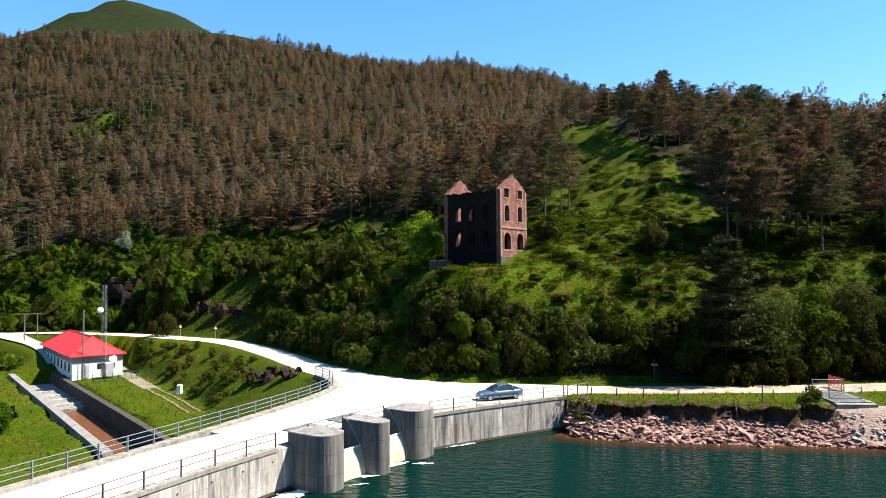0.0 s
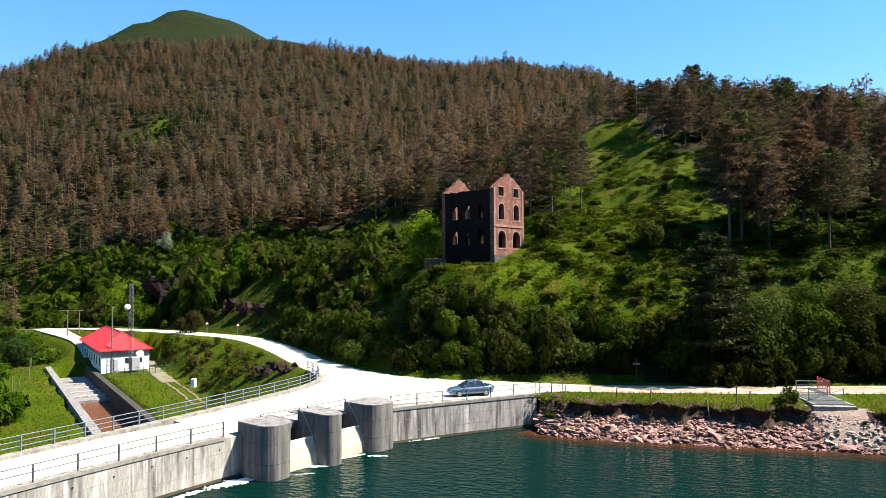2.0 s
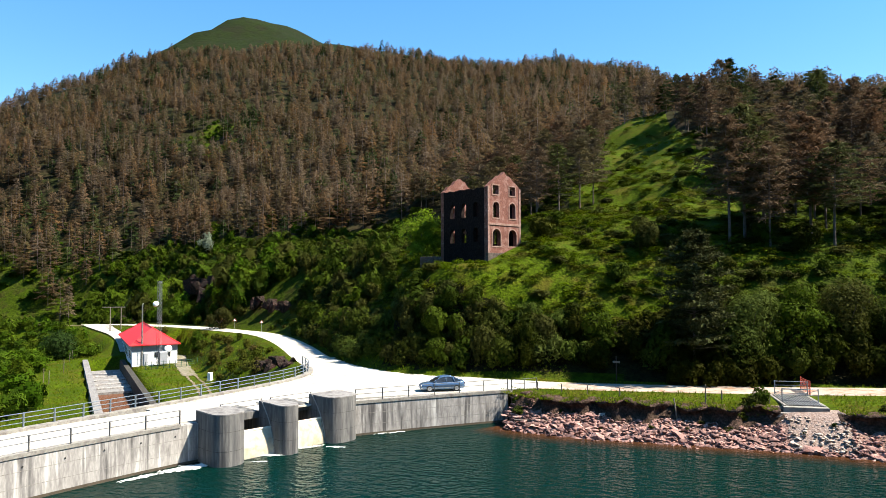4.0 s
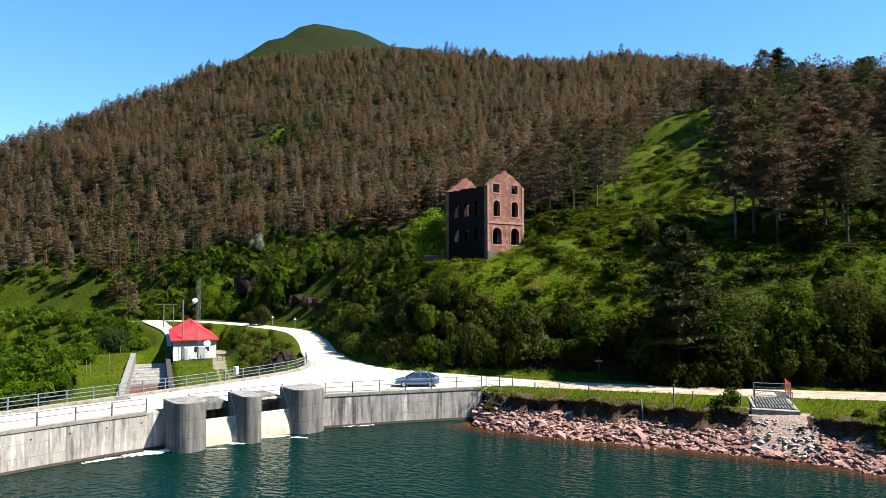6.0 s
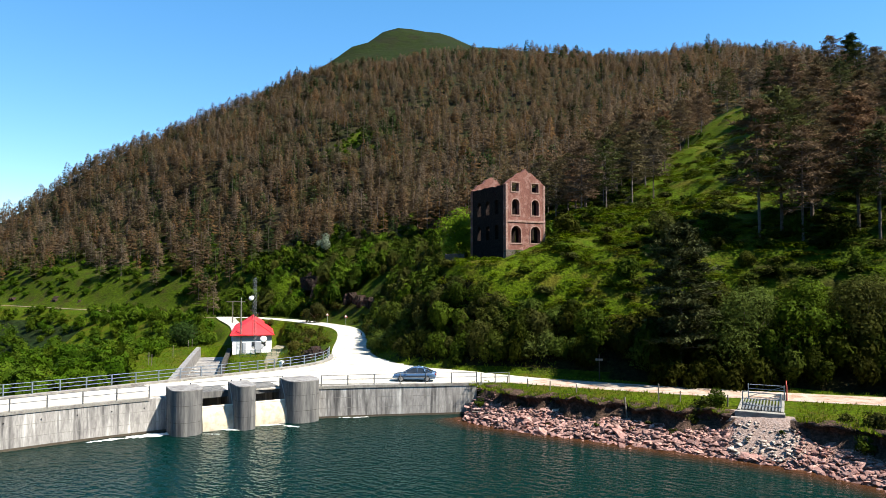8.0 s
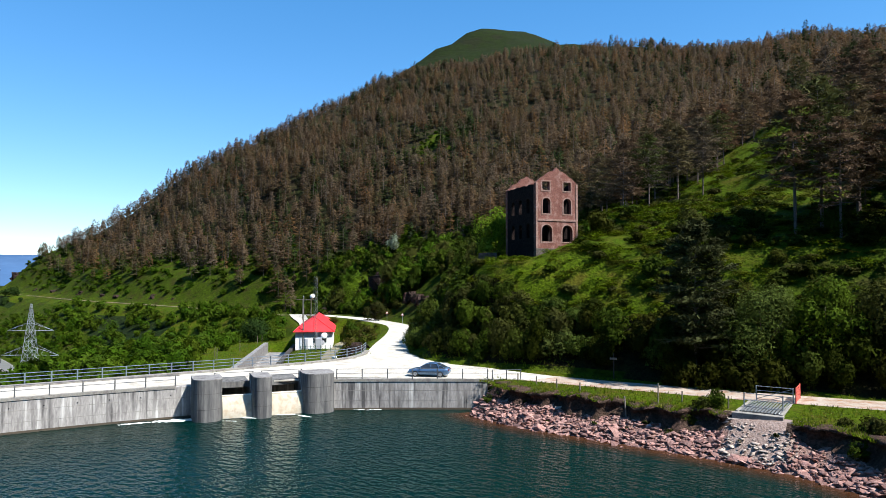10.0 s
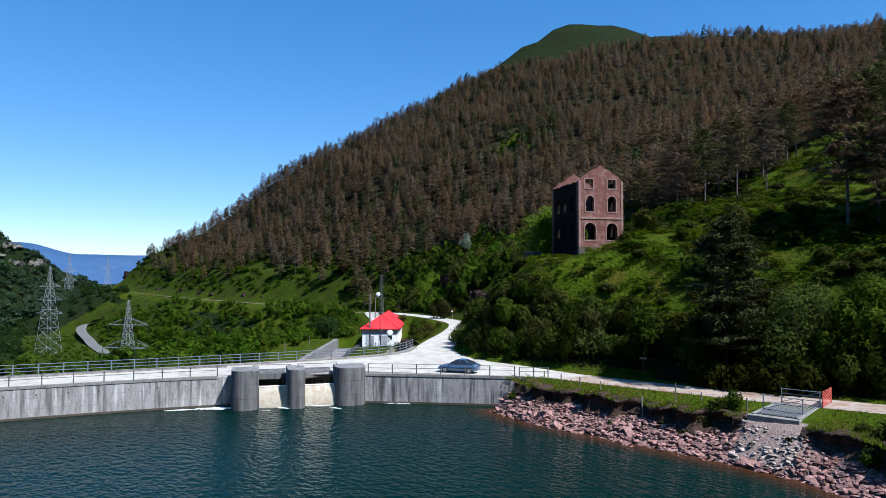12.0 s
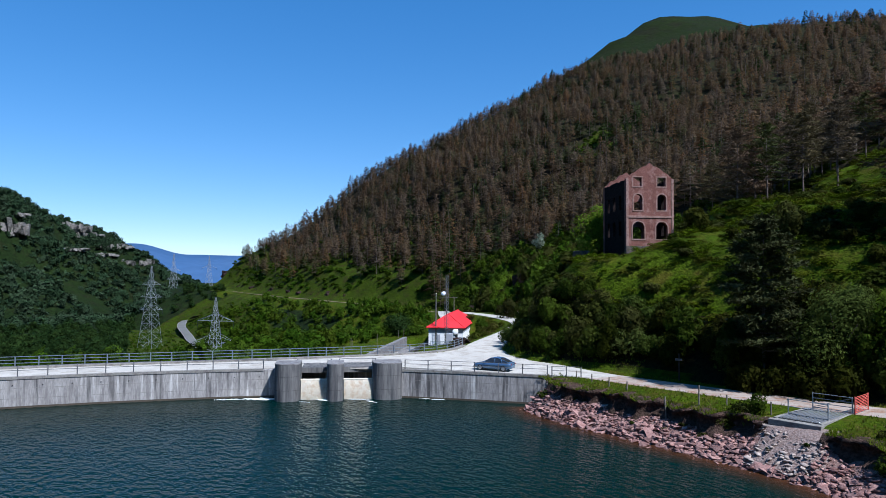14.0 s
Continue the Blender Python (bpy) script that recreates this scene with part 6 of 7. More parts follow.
# this wall is coloured darker than its twin for stain and shade
canal_strip("canal_wall", 3.0, 3.9, -7, -2.85, M_DARKWALL, "concrete canal wall under the grass, stain and shade in its dark colour")
canal_strip("canal_wall", -3.0, -4.0, -7, -2.45, M_APRON, "pale concrete canal wall with a flat top")
canal_strip("canal_floor", -3.0, 3.0, -7, -5.3, M_BROWNWATER, "shallow rust-brown water in the concrete canal", 0.42, 1.0)
canal_strip("canal_apron", -3.0, 3.0, -7, -4.9, M_APRON, "pale stepped concrete apron in the canal", 0.0, 0.42)
for k in range(5):
    canal_strip("canal_step", -3.0, 3.0, -5.1, -4.86 + 0.05 * k, M_CONC, "low concrete step across the canal", 0.06 + 0.075 * k, 0.075 + 0.075 * k)

# pylons
PYL = [((-160.5, 99.0), 6.0, 28, 5.2, [(13.5, 8.2), (20.5, 6.6)]), ((-285, 117, ), 17.6, 41, 8.2, [(20, 6.5), (26, 6.0), (32, 5.2)]),
       ((-592, 231), 33, 62, 11, [(38, 8), (46, 7.5)]), ((-760, 330), 36, 62, 11, [(48, 10)])]
for (x, y), tip, tall, wide, arms in PYL:
    lattice("pylon", "grey steel lattice power pylon in the green valley", "pylon", (x, y, tip - tall), tall, wide, 0.35, 11, M_STEEL, 0.065 if tall < 45 else 0.12, arms).rotation_euler = (0, 0, radians(35))

# valley road
c = resample(np.c_[LANE, np.zeros(len(LANE))], 3)
c = c[:int(np.argmax(c[:, 1] > 177.5))]
middle = np.max([land(*offset(c, d).T) for d in (3, 0, -3)], 0)
middle = np.convolve(np.pad(middle, 2, "edge"), np.ones(5) / 5, "valid")
rows = []
for d in np.linspace(2.6, -2.6, 5):
    p = offset(c, d)
    rows.append(np.c_[p, middle + 0.35])
for d in (2.3, -2.3):
    edges = [np.c_[offset(c, d + w), middle + 0.4] for w in (0.14, -0.14)]
    tagged(new("edge_line", ribbon("edge_line", np.stack(edges, 1), M_CURB)), "pale worn edge line of the valley road", "road marking", kind="structure")
tagged(new("valley_road", ribbon("valley_road", np.stack(rows, 1), M_ASPHALT)), "narrow grey valley road curving past the pylons", "road", kind="structure")


# ---- parked car ----
def car(at, turn):
    ob = thing("car", "steel-blue four-door saloon car parked by the railing", "car", at=at, turn=turn)
    # x runs from tail to nose
    L = 4.5
    st = [(-2.25, 0.55, 0.45, 0.82), (-2.15, 0.74, 0.3, 0.95), (-1.7, 0.83, 0.24, 0.98), (-1.2, 0.85, 0.24, 0.95), (0.0, 0.86, 0.24, 0.92), (0.85, 0.86, 0.24, 0.9),
          (1.45, 0.84, 0.26, 0.82), (1.95, 0.78, 0.3, 0.73), (2.18, 0.66, 0.36, 0.64), (2.25, 0.5, 0.42, 0.56)]
    bm = bmesh.new()
    rings = []
    for x, w, z0, z1 in st:
        ring = []
        for u, v in ((-0.9, 0.0), (-1, 0.12), (-1, 0.6), (-0.95, 0.88), (-0.8, 1.0), (0.8, 1.0), (0.95, 0.88), (1, 0.6), (1, 0.12), (0.9, 0.0)):
            ring.append(bm.verts.new((x, u * w, z0 + v * (z1 - z0))))
        rings.append(ring)
    for a, b in zip(rings[:-1], rings[1:]):
        for j in range(10):
            bm.faces.new((a[j], a[(j + 1) % 10], b[(j + 1) % 10], b[j]))
    bm.faces.new(rings[0])
    bm.faces.new(rings[-1])
    bd = part("body", bm, M_CARPAINT, ob, shade=True)
    # cabin: an arched greenhouse, its sides and ends glass, its top and pillars painted
    arc = [(1.08, 0.89), (0.72, 1.1), (0.32, 1.31), (-0.1, 1.41), (-0.5, 1.42), (-0.95, 1.35), (-1.4, 1.18), (-1.85, 0.97)]
    bm, skin = bmesh.new(), bmesh.new()
    rows, tops = [], []
    for x, z in arc:
        lean = 0.74 - 0.3 * (z - 0.89)
        rows.append([bm.verts.new((x, s * w, h)) for s, w, h in ((-1, 0.76, 0.86), (-1, lean, z), (1, lean, z), (1, 0.76, 0.86))])
        tops.append([skin.verts.new((x, s * (lean + 0.012), z + d)) for s, d in ((-1, -0.03), (-0.8, 0.025), (0, 0.05), (0.8, 0.025), (1, -0.03))])
    for p, q in zip(rows[:-1], rows[1:]):
        for j in range(3):
            bm.faces.new((p[j], p[j + 1], q[j + 1], q[j]))
    part("windows", bm, M_WINDOW, bd, "dark tinted car windows")
    for p, q in list(zip(tops[:-1], tops[1:]))[2:5]:
        for j in range(4):
            skin.faces.new((p[j], p[j + 1], q[j + 1], q[j]))
    for s in (-1, 1):
        side = [Vector((x, s * (0.752 - 0.3 * (z - 0.89)), z)) for x, z in arc]
        for p, q in zip(side[:-1], side[1:]):
            add_rod(skin, p, q, 0.026, 5)
        add_rod(skin, (-0.32, s * 0.775, 0.88), (-0.3, s * 0.59, 1.41), 0.035, 5)
        add_rod(skin, (-1.2, s * 0.775, 0.92), (-1.0, s * 0.61, 1.34), 0.06, 5)
    part("roof", skin, M_CARPAINT, bd, shade=True)
    for s in (-1, 1):
        part("headlight", box((0.1, 0.34, 0.14), Matrix.Translation((2.12, s * 0.52, 0.6)) @ Matrix.Rotation(s * -0.35, 4, "Z"), 0.03), M_LAMP, ob, "clear headlight")
        part("tail_light", box((0.08, 0.3, 0.16), Matrix.Translation((-2.19, s * 0.56, 0.78)) @ Matrix.Rotation(s * 0.3, 4, "Z"), 0.03), M_TAIL, ob, "red tail light")
        part("mirror", box((0.12, 0.18, 0.12), Matrix.Translation((0.75, s * 0.93, 0.95)), 0.03), M_CARPAINT, ob)
        part("sill_trim", box((2.0, 0.03, 0.05), Matrix.Translation((-0.1, s * 0.868, 0.55)), 0.01), M_TYRE, ob)
    part("number_plate", box((0.03, 0.5, 0.11), Matrix.Translation((2.26, 0, 0.45)), 0.005), M_PLATE, ob, "blank white number plate")
    part("bumper", box((0.12, 1.3, 0.16), Matrix.Translation((2.2, 0, 0.36)), 0.04), M_CARPAINT, ob)
    for x in (-1.35, 1.35):
        for s in (-1, 1):
            bm = bmesh.new()
            bmesh.ops.create_cone(bm, cap_ends=True, segments=24, radius1=0.31, radius2=0.31, depth=0.2, matrix=Matrix.Translation((x, s * 0.78, 0.31)) @ Matrix.Rotation(radians(90), 4, "X"))
            wheel = part("wheel", bm, M_TYRE, ob, "black tyre on a silver rim")
            bm = bmesh.new()
            bmesh.ops.create_cone(bm, cap_ends=True, segments=16, radius1=0.2, radius2=0.19, depth=0.22, matrix=Matrix.Translation((x, s * 0.785, 0.31)) @ Matrix.Rotation(radians(90), 4, "X"))
            part("rim", bm, M_RIM, wheel, "silver wheel rim")
    return ob


car((2.14, 65.5, 3.08), math.degrees(math.atan2(-0.405, -0.914)))


# ---- cattle grid and its gates ----
grid = thing("cattle_grid", "steel bar cattle grid set in a concrete frame across the track", "cattle grid", at=(34.9, 67.2, 3.0))
part("apron", prism([(-1.9, -3.6), (1.75, -3.6), (1.75, -2.9), (-1.9, -2.9)], -1.0, 0.02, 0.04), M_CURB, grid, "pale concrete apron at the lake end")
part("kerb_beam", box((0.26, 6.0, 0.9), Matrix.Translation((-1.64, -0.1, -0.33)), 0.04), M_CURB, grid)
part("kerb_beam", box((0.26, 6.0, 0.9), Matrix.Translation((1.54, -0.1, -0.33)), 0.04), M_CURB, grid)
# solid black block just below the bars, standing for the unlit pit
part("pit", prism([(-1.5, -2.9), (1.4, -2.9), (1.4, 2.8), (-1.5, 2.8)], -0.6, 0.045), M_TYRE, grid, "black slab under the bars, painted for the dark of a pit")
bar = finish("bar", box((0.11, 5.6, 0.09), Matrix(), 0.01), M_RIM)
for k in range(12):
    ob = new("bar", bar)
    ob.parent = grid
    ob.matrix_basis = pose(-1.36 + 0.245 * k, -0.05, 0.1)


def hurdle(name, a, b, height, material, label, bars=4):
    """A tubular gate between two posts."""
    a, b = Vector(a), Vector(b)
    g = thing(name, label, "gate", at=tuple(a))
    w = b - a
    for p in (Vector((0, 0, 0)), w):
        part("post", rod(p - Vector((0, 0, 0.15)), p + Vector((0, 0, height)), 0.05, 8), material, g)
    for k in range(bars):
        z = 0.18 + (height - 0.24) * k / (bars - 1)
        part("bar", rod((0, 0, z), w + Vector((0, 0, z)), 0.028, 6), material, g)
    part("brace", rod((0, 0, 0.2), w + Vector((0, 0, height - 0.1)), 0.024, 6), material, g)
    return g


M_GATESTEEL = M_STEEL
hurdle("tube_gate", (33.7, 69.8, 3.05), (36.55, 69.8, 3.05), 1.35, M_GATESTEEL, "galvanised tubular gate behind the cattle grid")
hurdle("tube_gate", (33.45, 65.95, 3.0), (36.35, 65.73, 3.0), 1.3, M_GATESTEEL, "galvanised tubular barrier in front of the cattle grid", 3)
hurdle("red_gate", (36.75, 69.75, 3.05), (36.70, 72.65, 3.05), 1.4, M_REDPAINT, "red painted tubular gate standing open by the track", 11)
for x, y, h in ((32.3, 65.6, 1.0), (31.0, 65.9, 0.9), (28.4, 66.3, 0.9), (26.8, 64.8, 1.8), (19.3, 65.6, 1.1), (16.3, 67.0, 0.9), (13.8, 67.6, 0.8), (11.4, 68.2, 0.8)):
    z = float(land(x, y))
    ob = part("fence_post", rod((x, y, z - 0.2), (x + 0.02, y, z + h), 0.06, 7), M_WOOD)
    tagged(ob, "weathered wooden fence post on the grassy bank", "post", "bank fence posts")
ob = part("fence_post", rod((24.28, 64.0, 1.2), (24.03, 64.25, 3.3), 0.07, 7), M_WOOD)
tagged(ob, "leaning weathered fence post on the eroded bank", "post", "bank fence posts")
sign = thing("signpost", "thin dark signpost beside the lakeside track", "sign", at=(19.2, 74.6, float(land(19.2, 74.6)) - 0.1))
part("post", rod((0, 0, 0), (0, 0, 2.9), 0.07, 7), M_DARKWOOD, sign)
part("board", box((0.75, 0.06, 0.22), Matrix.Translation((0, -0.08, 2.3)), 0.01), M_WOOD, sign, "small grey wooden board")
for x, y in ((-52.2, 130.5), (-62.5, 137.5)):
    z = float(land(x, y))
    s = thing("warning_sign", "triangular road warning sign beside the gravel road", "sign", at=(x, y, z), group="warning signs", turn=30)
    part("post", rod((0, 0, -0.1), (0, 0, 2.3), 0.05, 6), M_STEEL, s)
    bm = bmesh.new()
    bmesh.ops.create_cone(bm, cap_ends=True, segments=3, radius1=0.45, radius2=0.45, depth=0.05, matrix=Matrix.Translation((0, -0.08, 2.15)) @ Matrix.Rotation(radians(90), 4, "X"))
    p = part("plate", bm, M_REDPAINT, s, "red-edged triangular plate")
    bm = bmesh.new()
    bmesh.ops.create_cone(bm, cap_ends=True, segments=3, radius1=0.3, radius2=0.3, depth=0.02, matrix=Matrix.Translation((0, -0.12, 2.15)) @ Matrix.Rotation(radians(90), 4, "X"))
    part("field", bm, M_PLATE, p, "white centre of the plate")
tpole = thing("power_pole", "wooden T-shaped power pole in the meadow behind the house", "pole", at=(-105, 150, float(land(-105, 150))))
part("post", rod((0, 0, -0.3), (0, 0, 6.5), 0.16, 7, 0.12), M_WOOD, tpole)
part("post", rod((2.4, 1.0, -0.3), (2.4, 1.0, 6.4), 0.14, 7, 0.11), M_WOOD, tpole)
part("crossbar", box((5.6, 0.16, 0.2), Matrix.Translation((0.6, 0.4, 6.4)) @ Matrix.Rotation(radians(22), 4, "Z")), M_WOOD, tpole)


# ---- shore rocks ----
def rock_mesh(seed, material):
    rnd = random.Random(seed)
    bm = bmesh.new()
    for _ in range(13):
        bm.verts.new((rnd.uniform(-1, 1), rnd.uniform(-0.8, 0.8), rnd.uniform(-0.55, 0.55)))
    hull = bmesh.ops.convex_hull(bm, input=bm.verts[:])
    bmesh.ops.delete(bm, geom=[g for g in hull["geom_interior"] if isinstance(g, bmesh.types.BMVert)], context="VERTS")
    return finish("rock", bm, material)


rock_meshes = [rock_mesh(k, M_ROCK) for k in range(12)]
pale_meshes = [rock_mesh(50 + k, M_PALEROCK) for k in range(8)]
rr = random.Random(11)
stones = []
while len(stones) < 4300:
    x = rr.uniform(7.2, 47)
    line_y = np.interp(x, SHORE[:, 0][len(DAM):], SHORE[:, 1][len(DAM):]) if x > 8.2 else 64.5
    e = rr.uniform(-0.6, 3.4)
    y = line_y + e
    if x < 8.7 and y > 66:
        continue
    pale = abs(x - 35.0) < 2.4 and e > 0.3
    if pale and rr.random() < 0.55:
        continue
    s = rr.choice((0.08, 0.1, 0.12, 0.14, 0.16, 0.2, 0.24, 0.3, 0.38)) * (1.15 if e < 2 else 0.85) * (0.7 if pale else 1.0)
    if rr.random() < 0.02:
        s *= 1.7
    stones.append((x, y, s, pale))
stones.sort(key=lambda q: -q[2])
X, Y = np.array([q[0] for q in stones]), np.array([q[1] for q in stones])
Z = land(X, Y)
rest_v, rest_f, rest_t, rest_p = [], [], [], []
for k, ((x, y, s, pale), z) in enumerate(zip(stones, Z)):
    me = (pale_meshes if pale else rock_meshes)[k % (8 if pale else 12)]
    m = Matrix.Translation((x, y, float(z) + 0.2 * s)) @ Euler((rr.uniform(-0.5, 0.3), rr.uniform(-0.4, 0.4), rr.uniform(0, 6.28))).to_matrix().to_4x4() @ Matrix.Diagonal((s * rr.uniform(0.8, 1.5), s, s * rr.uniform(0.4, 0.9), 1))
    if k < 300:
        ob = new("rock", me)
        ob.matrix_world = m
        tagged(ob, "angular pale grey boulder on the shore" if pale else "angular pink sandstone boulder on the lake shore", "rock", "shore rocks")
    else:
        o = len(rest_v)
        rest_v += [tuple(m @ v.co) for v in me.vertices]
        t = rr.random()
        for p in me.polygons:
            rest_f.append([o + i for i in p.vertices])
            rest_t.append(t)
            rest_p.append(1 if pale else 0)
ob = new("shore_rubble", arrays("shore_rubble", rest_v, rest_f, [M_ROCK, M_PALEROCK], rest_p, rest_t))
tagged(ob, "pink sandstone rubble along the waterline", "rocks", kind="stuff")
for k, (x, y, z, s) in enumerate(((13.67, 64.3, 0.9, 0.55), (15.2, 65.2, 1.6, 0.35), (12.5, 65.4, 1.7, 0.45), (17.6, 64.4, 1.5, 0.4))):
    ob = new("rock", pale_meshes[k])
    ob.matrix_world = Matrix.Translation((x, y, z)) @ Matrix.Rotation(k, 4, "Z") @ Matrix.Diagonal((s, s, s, 1))
    tagged(ob, "pale boulder lying on the pink shore rubble", "rock", "shore rocks")

# eroded soil face under the turf
def turf_wave(x):
    """How far the turf edge steps back, and how much it sags, along the bank."""
    x = np.asarray(x, float)
    back = 0.45 * np.sin(x * 0.83 + 0.6) + 0.35 * np.sin(x * 1.9 + 1.0) + 0.2 * np.sin(x * 4.3)
    sag = 0.16 * np.sin(x * 0.61 + 2) + 0.12 * np.sin(x * 1.7) + 0.07 * np.sin(x * 3.9 + 1)
    return back, sag


er = random.Random(5)
for x0, x1 in ((9.4, 32.8), (37.4, 58)):
    line = resample(np.array([p for p in BANKLINE if x0 - 3 < p[0] < x1 + 4]), 0.3)
    keep = (offset(line, 3.6)[:, 0] > x0) & (offset(line, 3.6)[:, 0] < x1)
    n = (offset(line, 1.0) - line[:, :2])[keep]
    back, sag = turf_wave(line[keep][:, 0])
    cols = []
    for d, z, free in ((2.5, 0.9, 0.5), (3.1, 1.35, 0.9), (3.45, 1.75, 1.0), (3.6, 2.15, 1.0), (3.42, 2.45, 1.0), (3.15, 2.62, 1.0), (3.4, 2.8, 1.0), (4.8, 2.86, 0.1)):
        q = offset(line, d)[keep]
        q = q + n * (back * free + np.array([er.uniform(-0.13, 0.13) for _ in q]) * free)[:, None]
        cols.append(np.c_[q, z + sag * (1.0 if 2 < z < 2.85 else 0.4) + np.array([er.uniform(-0.08, 0.08) for _ in q])])
    tagged(new("soil_bank", ribbon("soil_bank", np.stack(cols, 1), M_SOIL)), "dark eroded soil face under the overhanging turf", "bank", kind="structure")

# ---- grass on the bank, by the road and round the house ----
def tuft(seed, blades=9):
    rnd = random.Random(seed)
    v, f = [], []
    for _ in range(blades):
        a, l = rnd.uniform(0, 6.28), rnd.uniform(0.6, 1.1)
        d = Vector((math.cos(a), math.sin(a), 0))
        w = Vector((-d.y, d.x, 0)) * 0.07
        p = d * rnd.uniform(0, 0.3)
        o = len(v)
        v += [tuple(p - w), tuple(p + w), tuple(p + d * 0.25 * l + w * 0.5 + Vector((0, 0, 0.65 * l))), tuple(p + d * 0.45 * l + Vector((0, 0, l)))]
        f.append((o, o + 1, o + 2, o + 3))
    return np.array(v), np.array(f), np.zeros(len(f), int)


TUFTS = [tuft(k) for k in range(6)]
tufts = []
for x0, x1, y0, y1, cell in ((8, 52, 58, 84, 0.42), (-34, 8, 66, 104, 0.75), (-100, -30, 60, 142, 1.1)):
    X, Y = jitter(x0, x1, y0, y1, cell)
    S, _ = along(ROAD, X, Y)
    E = -along(BANKLINE, X, Y)[0] * (1 + 0.5 * smooth(15, 9.5, X))
    C, _ = along(CANAL, X, Y)
    P = np.abs(along(PATHWAY, X, Y)[0])
    if cell < 0.5:
        ok = (np.abs(S) > 2.6) & (E > 3.9) & (S < np.where(X > 14, 3.4, 9)) & ~((np.abs(X - 34.9) < 2.6) & (S < 0))
    elif cell < 1:
        ok = (S > 3.0) & (S < 9) & (Y > 74)
    else:
        ok = (S < -4) & (np.abs(C) > 4.2) & (P > 1.5) & ~((X < -66) & (Y > 112) & (Y < 146) & (C < 0) & (np.hypot(X + 82, Y - 131) < 17))
        w = -along(DAM, X, Y)[0]
        ok &= (w > 9.5) & (np.hypot(X + 16, Y - 75) > 4)
    for x, y, z in zip(X[ok], Y[ok], land(X[ok], Y[ok])):
        tufts.append((x, y, z - 0.03, rng.uniform(0.16, 0.34) * (1 if cell < 0.7 else 1.5), rng.uniform(0.7, 1.2), rng.uniform(0, 6.28), rng.randint(6), rng.uniform(0, 1)))
X, Y = jitter(8, 60, 50, 70, 0.22)
E = -along(BANKLINE, X, Y)[0] * (1 + 0.5 * smooth(15, 9.5, X))
back, sag = turf_wave(X)
ok = (E > 3.1 + back) & (E < 5.0) & (np.abs(X - 35.0) > 2.4)
for x, y, d in zip(X[ok], Y[ok], sag[ok]):
    tufts.append((x, y, 2.74 + d * 0.8, rng.uniform(0.16, 0.38), rng.uniform(0.5, 1.1), rng.uniform(0, 6.28), rng.randint(6), rng.uniform(0, 1)))
for x, y in offset(outer, -0.72):
    if y > 20 and rng.uniform() < (0.75 if y > 58 else 0.3):
        for _ in range(2):
            tufts.append((x + rng.uniform(-0.3, 0.3), y + rng.uniform(-0.4, 0.4), 3.03, rng.uniform(0.1, 0.24), rng.uniform(0.5, 0.9), rng.uniform(0, 6.28), rng.randint(6), rng.uniform(0, 1)))
dry = [r for k, r in enumerate(tufts) if k % 9 == 0 and r[0] > 8 and r[1] < 68]
scatter("dry_grass", TUFTS, [(x, y + 0.05, z, s * 1.25, h, a, k, c) for x, y, z, s, h, a, k, c in dry], [F_STRAW], "pale dry grass along the eroded bank", "grass")
scatter("grass_tufts", TUFTS, tufts, [F_GRASS], "long green grass on the banks and verges", "grass")


# ---- dark rock outcrops above the bend of the road ----
def crag(x, y, z, size, seed, material, label, category="crag"):
    rnd = random.Random(seed)
    rocks = thing("crag", label, category, group="rock outcrops", at=(x, y, z))
    for k in range(7):
        bm = bmesh.new()
        sx, sy, sz = (size * rnd.uniform(0.35, 0.7) for _ in range(3))
        c = Vector((rnd.uniform(-0.7, 0.7) * size, rnd.uniform(-0.4, 0.5) * size, rnd.uniform(0, 0.75) * size))
        for _ in range(16):
            bm.verts.new(c + Vector((rnd.uniform(-sx, sx), rnd.uniform(-sy, sy), rnd.uniform(-sz, sz))))
        hull = bmesh.ops.convex_hull(bm, input=bm.verts[:])
        bmesh.ops.delete(bm, geom=[g for g in hull["geom_interior"] if isinstance(g, bmesh.types.BMVert)], context="VERTS")
        part("boulder", bm, material, rocks)
    return rocks


for k, (x, y, size) in enumerate(((-50, 137.5, 2.0), (-55, 141, 2.4), (-60, 144.5, 2.2), (-94.6, 177, 5.2), (-90.4, 174, 4.4), (-99, 179.4, 3.8), (-86.4, 170.5, 3.6), (-121, 176.5, 2.4), (-127, 181, 2.6), (-133, 184, 2.0))):
    crag(x, y, float(land(x, y)) - 0.5, size, 20 + k, M_CLIFF, "dark reddish rock outcrop on the roadside slope")
# some of these dark rocks fill in for shadow among plants by the kerb
for k, (x, y, size) in enumerate(((-29.6, 88.6, 1.7), (-26.8, 86.4, 1.5), (-23.6, 83.6, 1.3), (-24.5, 105.8, 1.3), (-30.5, 116.2, 1.1), (-33, 140, 2.2))):
    crag(x, y, float(land(x, y)) - 0.3, size, 40 + k, M_CLIFF, "small dark rocks among the bushes, some in place of shadow")

# pale limestone bluffs on the far hill: place, length and height
CRAGS = [(-935, 208, 60, 10), (-930, 219, 30, 15), (-1020, 262, 24, 6), (-828, 241, 38, 6), (-815, 223, 34, 4), (-801, 249, 15, 8), (-806, 272, 15, 7), (-734, 117, 38, 13), (-766, 129, 22, 6), (-749, 179, 29, 4)]


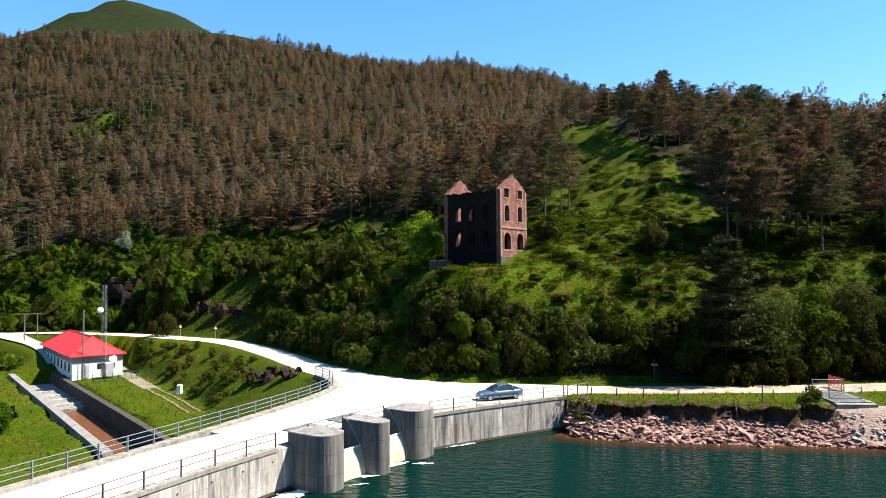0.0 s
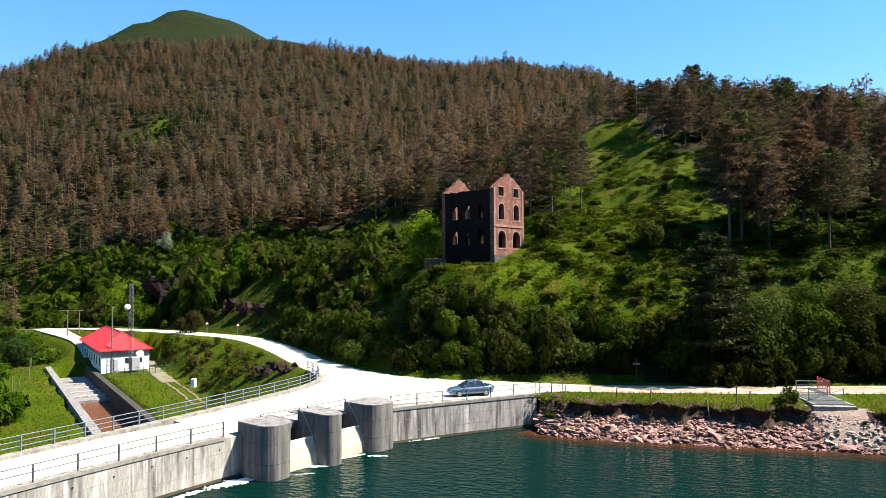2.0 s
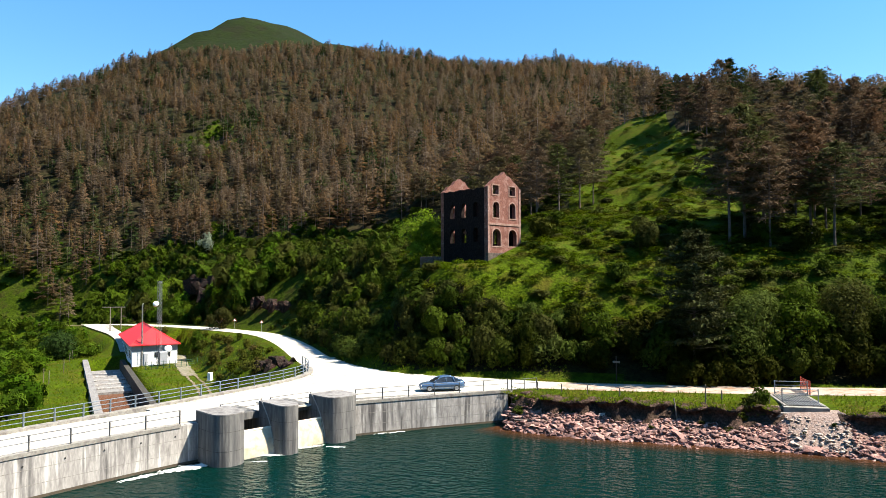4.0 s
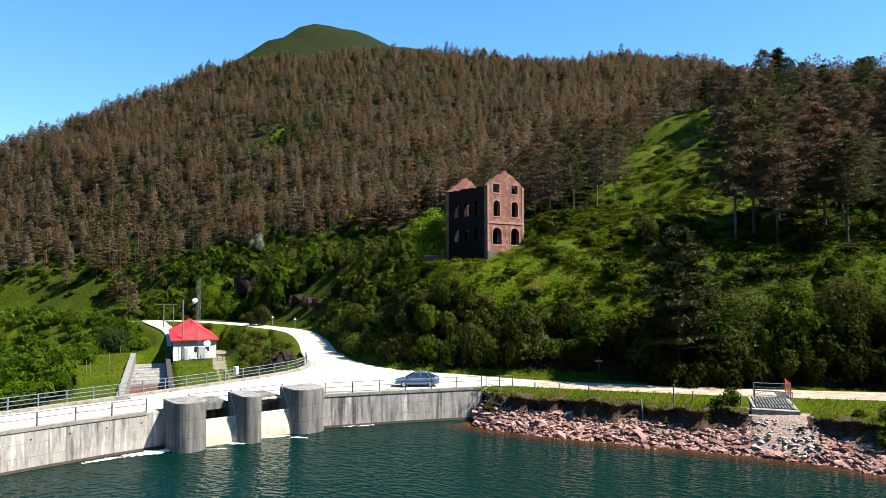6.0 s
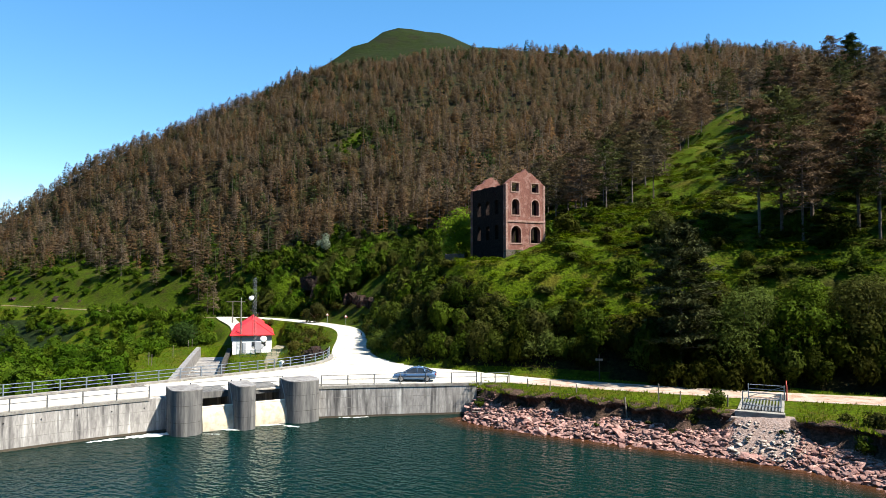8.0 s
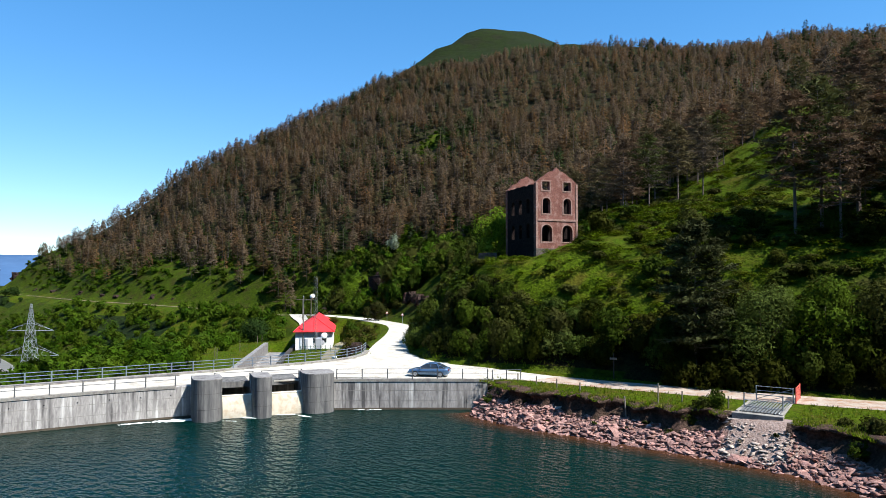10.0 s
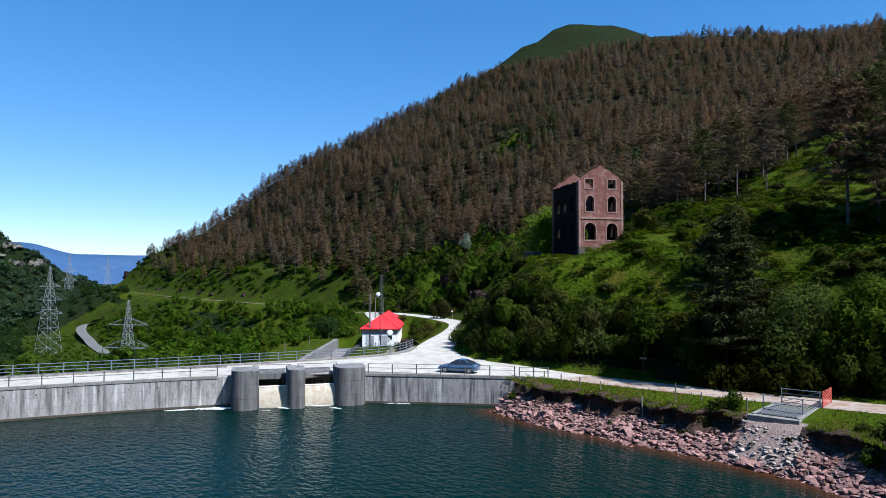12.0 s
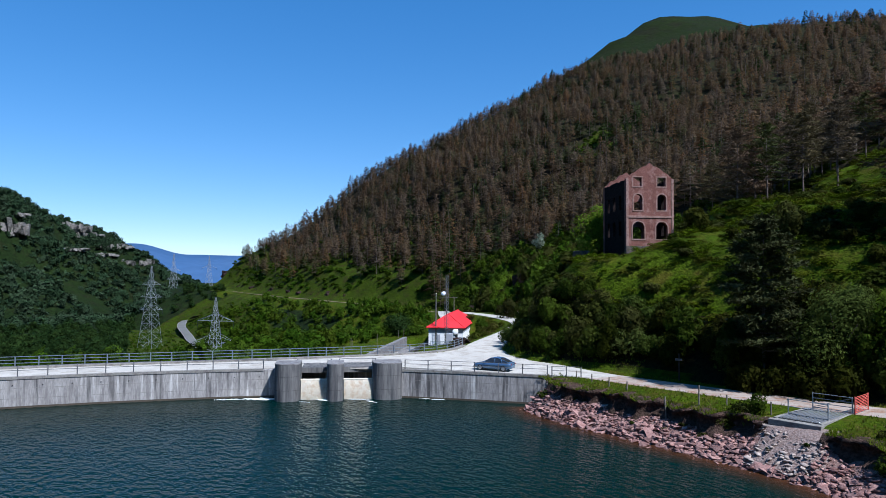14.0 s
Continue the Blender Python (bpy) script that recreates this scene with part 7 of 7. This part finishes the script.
def bluff(x, y, long, tall, seed, turn):
    """A broken band of upright limestone blocks, a little uneven in height and step."""
    rnd = random.Random(seed)
    z = float(land(x, y))
    rocks = thing("limestone_crag", "pale grey limestone crag on the wooded far hill", "crag", group="limestone crags", at=(x, y, z), turn=turn)
    n = max(6, int(long / 3))
    for k in range(n):
        bm = bmesh.new()
        u = (k + 0.5) / n - 0.5
        w, d, h = long / n * rnd.uniform(0.7, 1.3), rnd.uniform(6, 10), 0.8 * tall * rnd.uniform(0.45, 1.0) * (1.1 - 1.2 * abs(u))
        c = Vector((u * long, rnd.uniform(-3, 3), rnd.uniform(-0.15, 0.15) * tall))
        for _ in range(18):
            bm.verts.new(c + Vector((rnd.uniform(-w, w), rnd.uniform(-d, d), rnd.choice((-h, -h * 0.2, h)) + rnd.uniform(-0.15, 0.15) * h)))
        hull = bmesh.ops.convex_hull(bm, input=bm.verts[:])
        bmesh.ops.delete(bm, geom=[g for g in hull["geom_interior"] if isinstance(g, bmesh.types.BMVert)], context="VERTS")
        part("rock_face", bm, M_LIMESTONE, rocks)
    return rocks


for k, (x, y, long, tall) in enumerate(CRAGS):
    bluff(x, y, long, tall, 90 + k, 65)
# the cut through the nose of the spur
for k, (x, y, size) in enumerate(((-540, 262, 6.0), (-545, 265, 5.5), (-534, 259, 5.0))):
    crag(x, y, float(land(x, y)) - 2, size, 60 + k, M_CLIFF, "dark rock face where the road rounds the spur")

# the low cut bank above the far road
for k, (x, y) in enumerate(offset(resample(np.array([p[:2] for p in ROAD if -450 < p[0] < -240]), 17), -7.5)):
    crag(x, y, float(land(x, y)) - 1.6, 2.1 + 0.7 * math.sin(k * 2.3), 80 + k, M_CLIFF, "dark rocky cut bank above the far road")

# driftwood on the stones
for k, (a, b) in enumerate((((9.6, 63.6, 0.85), (13.4, 63.7, 0.95)), ((21.8, 63.4, 1.0), (24.6, 63.0, 0.9)), ((26.0, 63.9, 1.25), (27.6, 63.2, 1.0)))):
    tagged(part("driftwood", rod(a, b, 0.07, 6, 0.04), M_WOOD), "bleached driftwood branch lying on the shore stones", "driftwood", "driftwood")

# short run of railing beyond the end of the wall
railing("lakeside_railing", np.array([(8.9, 67.3), (11.2, 69.2)]), 3.0, 1.45, (0.62, 1.05), 1.08, 0.045, 0.026, M_RAIL2, "last bays of grey railing at the wall end", "dam railings")
# slabs that carry the cattle grid at its lake end
for k, (x, y, z, a, size) in enumerate(((32.9, 63.9, 2.45, 8, (1.9, 0.9, 0.22)), (32.7, 63.8, 2.2, -6, (1.6, 0.8, 0.2)), (37.3, 63.7, 2.35, -20, (1.2, 0.9, 0.6)))):
    tagged(part("stone_slab", box(size, pose(x, y, z, 2, -3, a), 0.06), M_PALEROCK), "flat stone slab stacked beside the cattle grid", "stone", "grid slabs")
# rough grass and small bushes on the stones
for k, (x, y, r) in enumerate(((10.2, 64.6, 0.5), (13.9, 65.0, 0.35), (15.0, 64.8, 0.35), (21.9, 62.6, 0.45), (26.3, 63.2, 0.5), (28.0, 63.4, 0.4), (36.4, 61.8, 0.35), (34.0, 61.3, 0.3))):
    ob = new("shrub", shrub_mesh[k])
    ob.matrix_world = Matrix.Translation((x, y, float(land(x, y)))) @ Matrix.Rotation(x, 4, "Z") @ Matrix.Diagonal((r, r * 0.8, r * 0.6, 1))
    tagged(ob, "tuft of olive scrub among the shore rocks", "shrub", "bank bushes")

# thin poles of the old meadow fence left of the canal
for x, y, h in ((-79.0, 106.0, 2.6), (-70.5, 93.5, 2.2), (-72.5, 94.5, 2.4), (-92.0, 122.0, 2.0), (-95.0, 126.0, 2.0)):
    z = float(land(x, y))
    tagged(part("fence_pole", rod((x, y, z - 0.2), (x + 0.06, y, z + h), 0.06, 6), M_WOOD), "thin grey fence pole standing in the meadow", "post", "meadow poles")
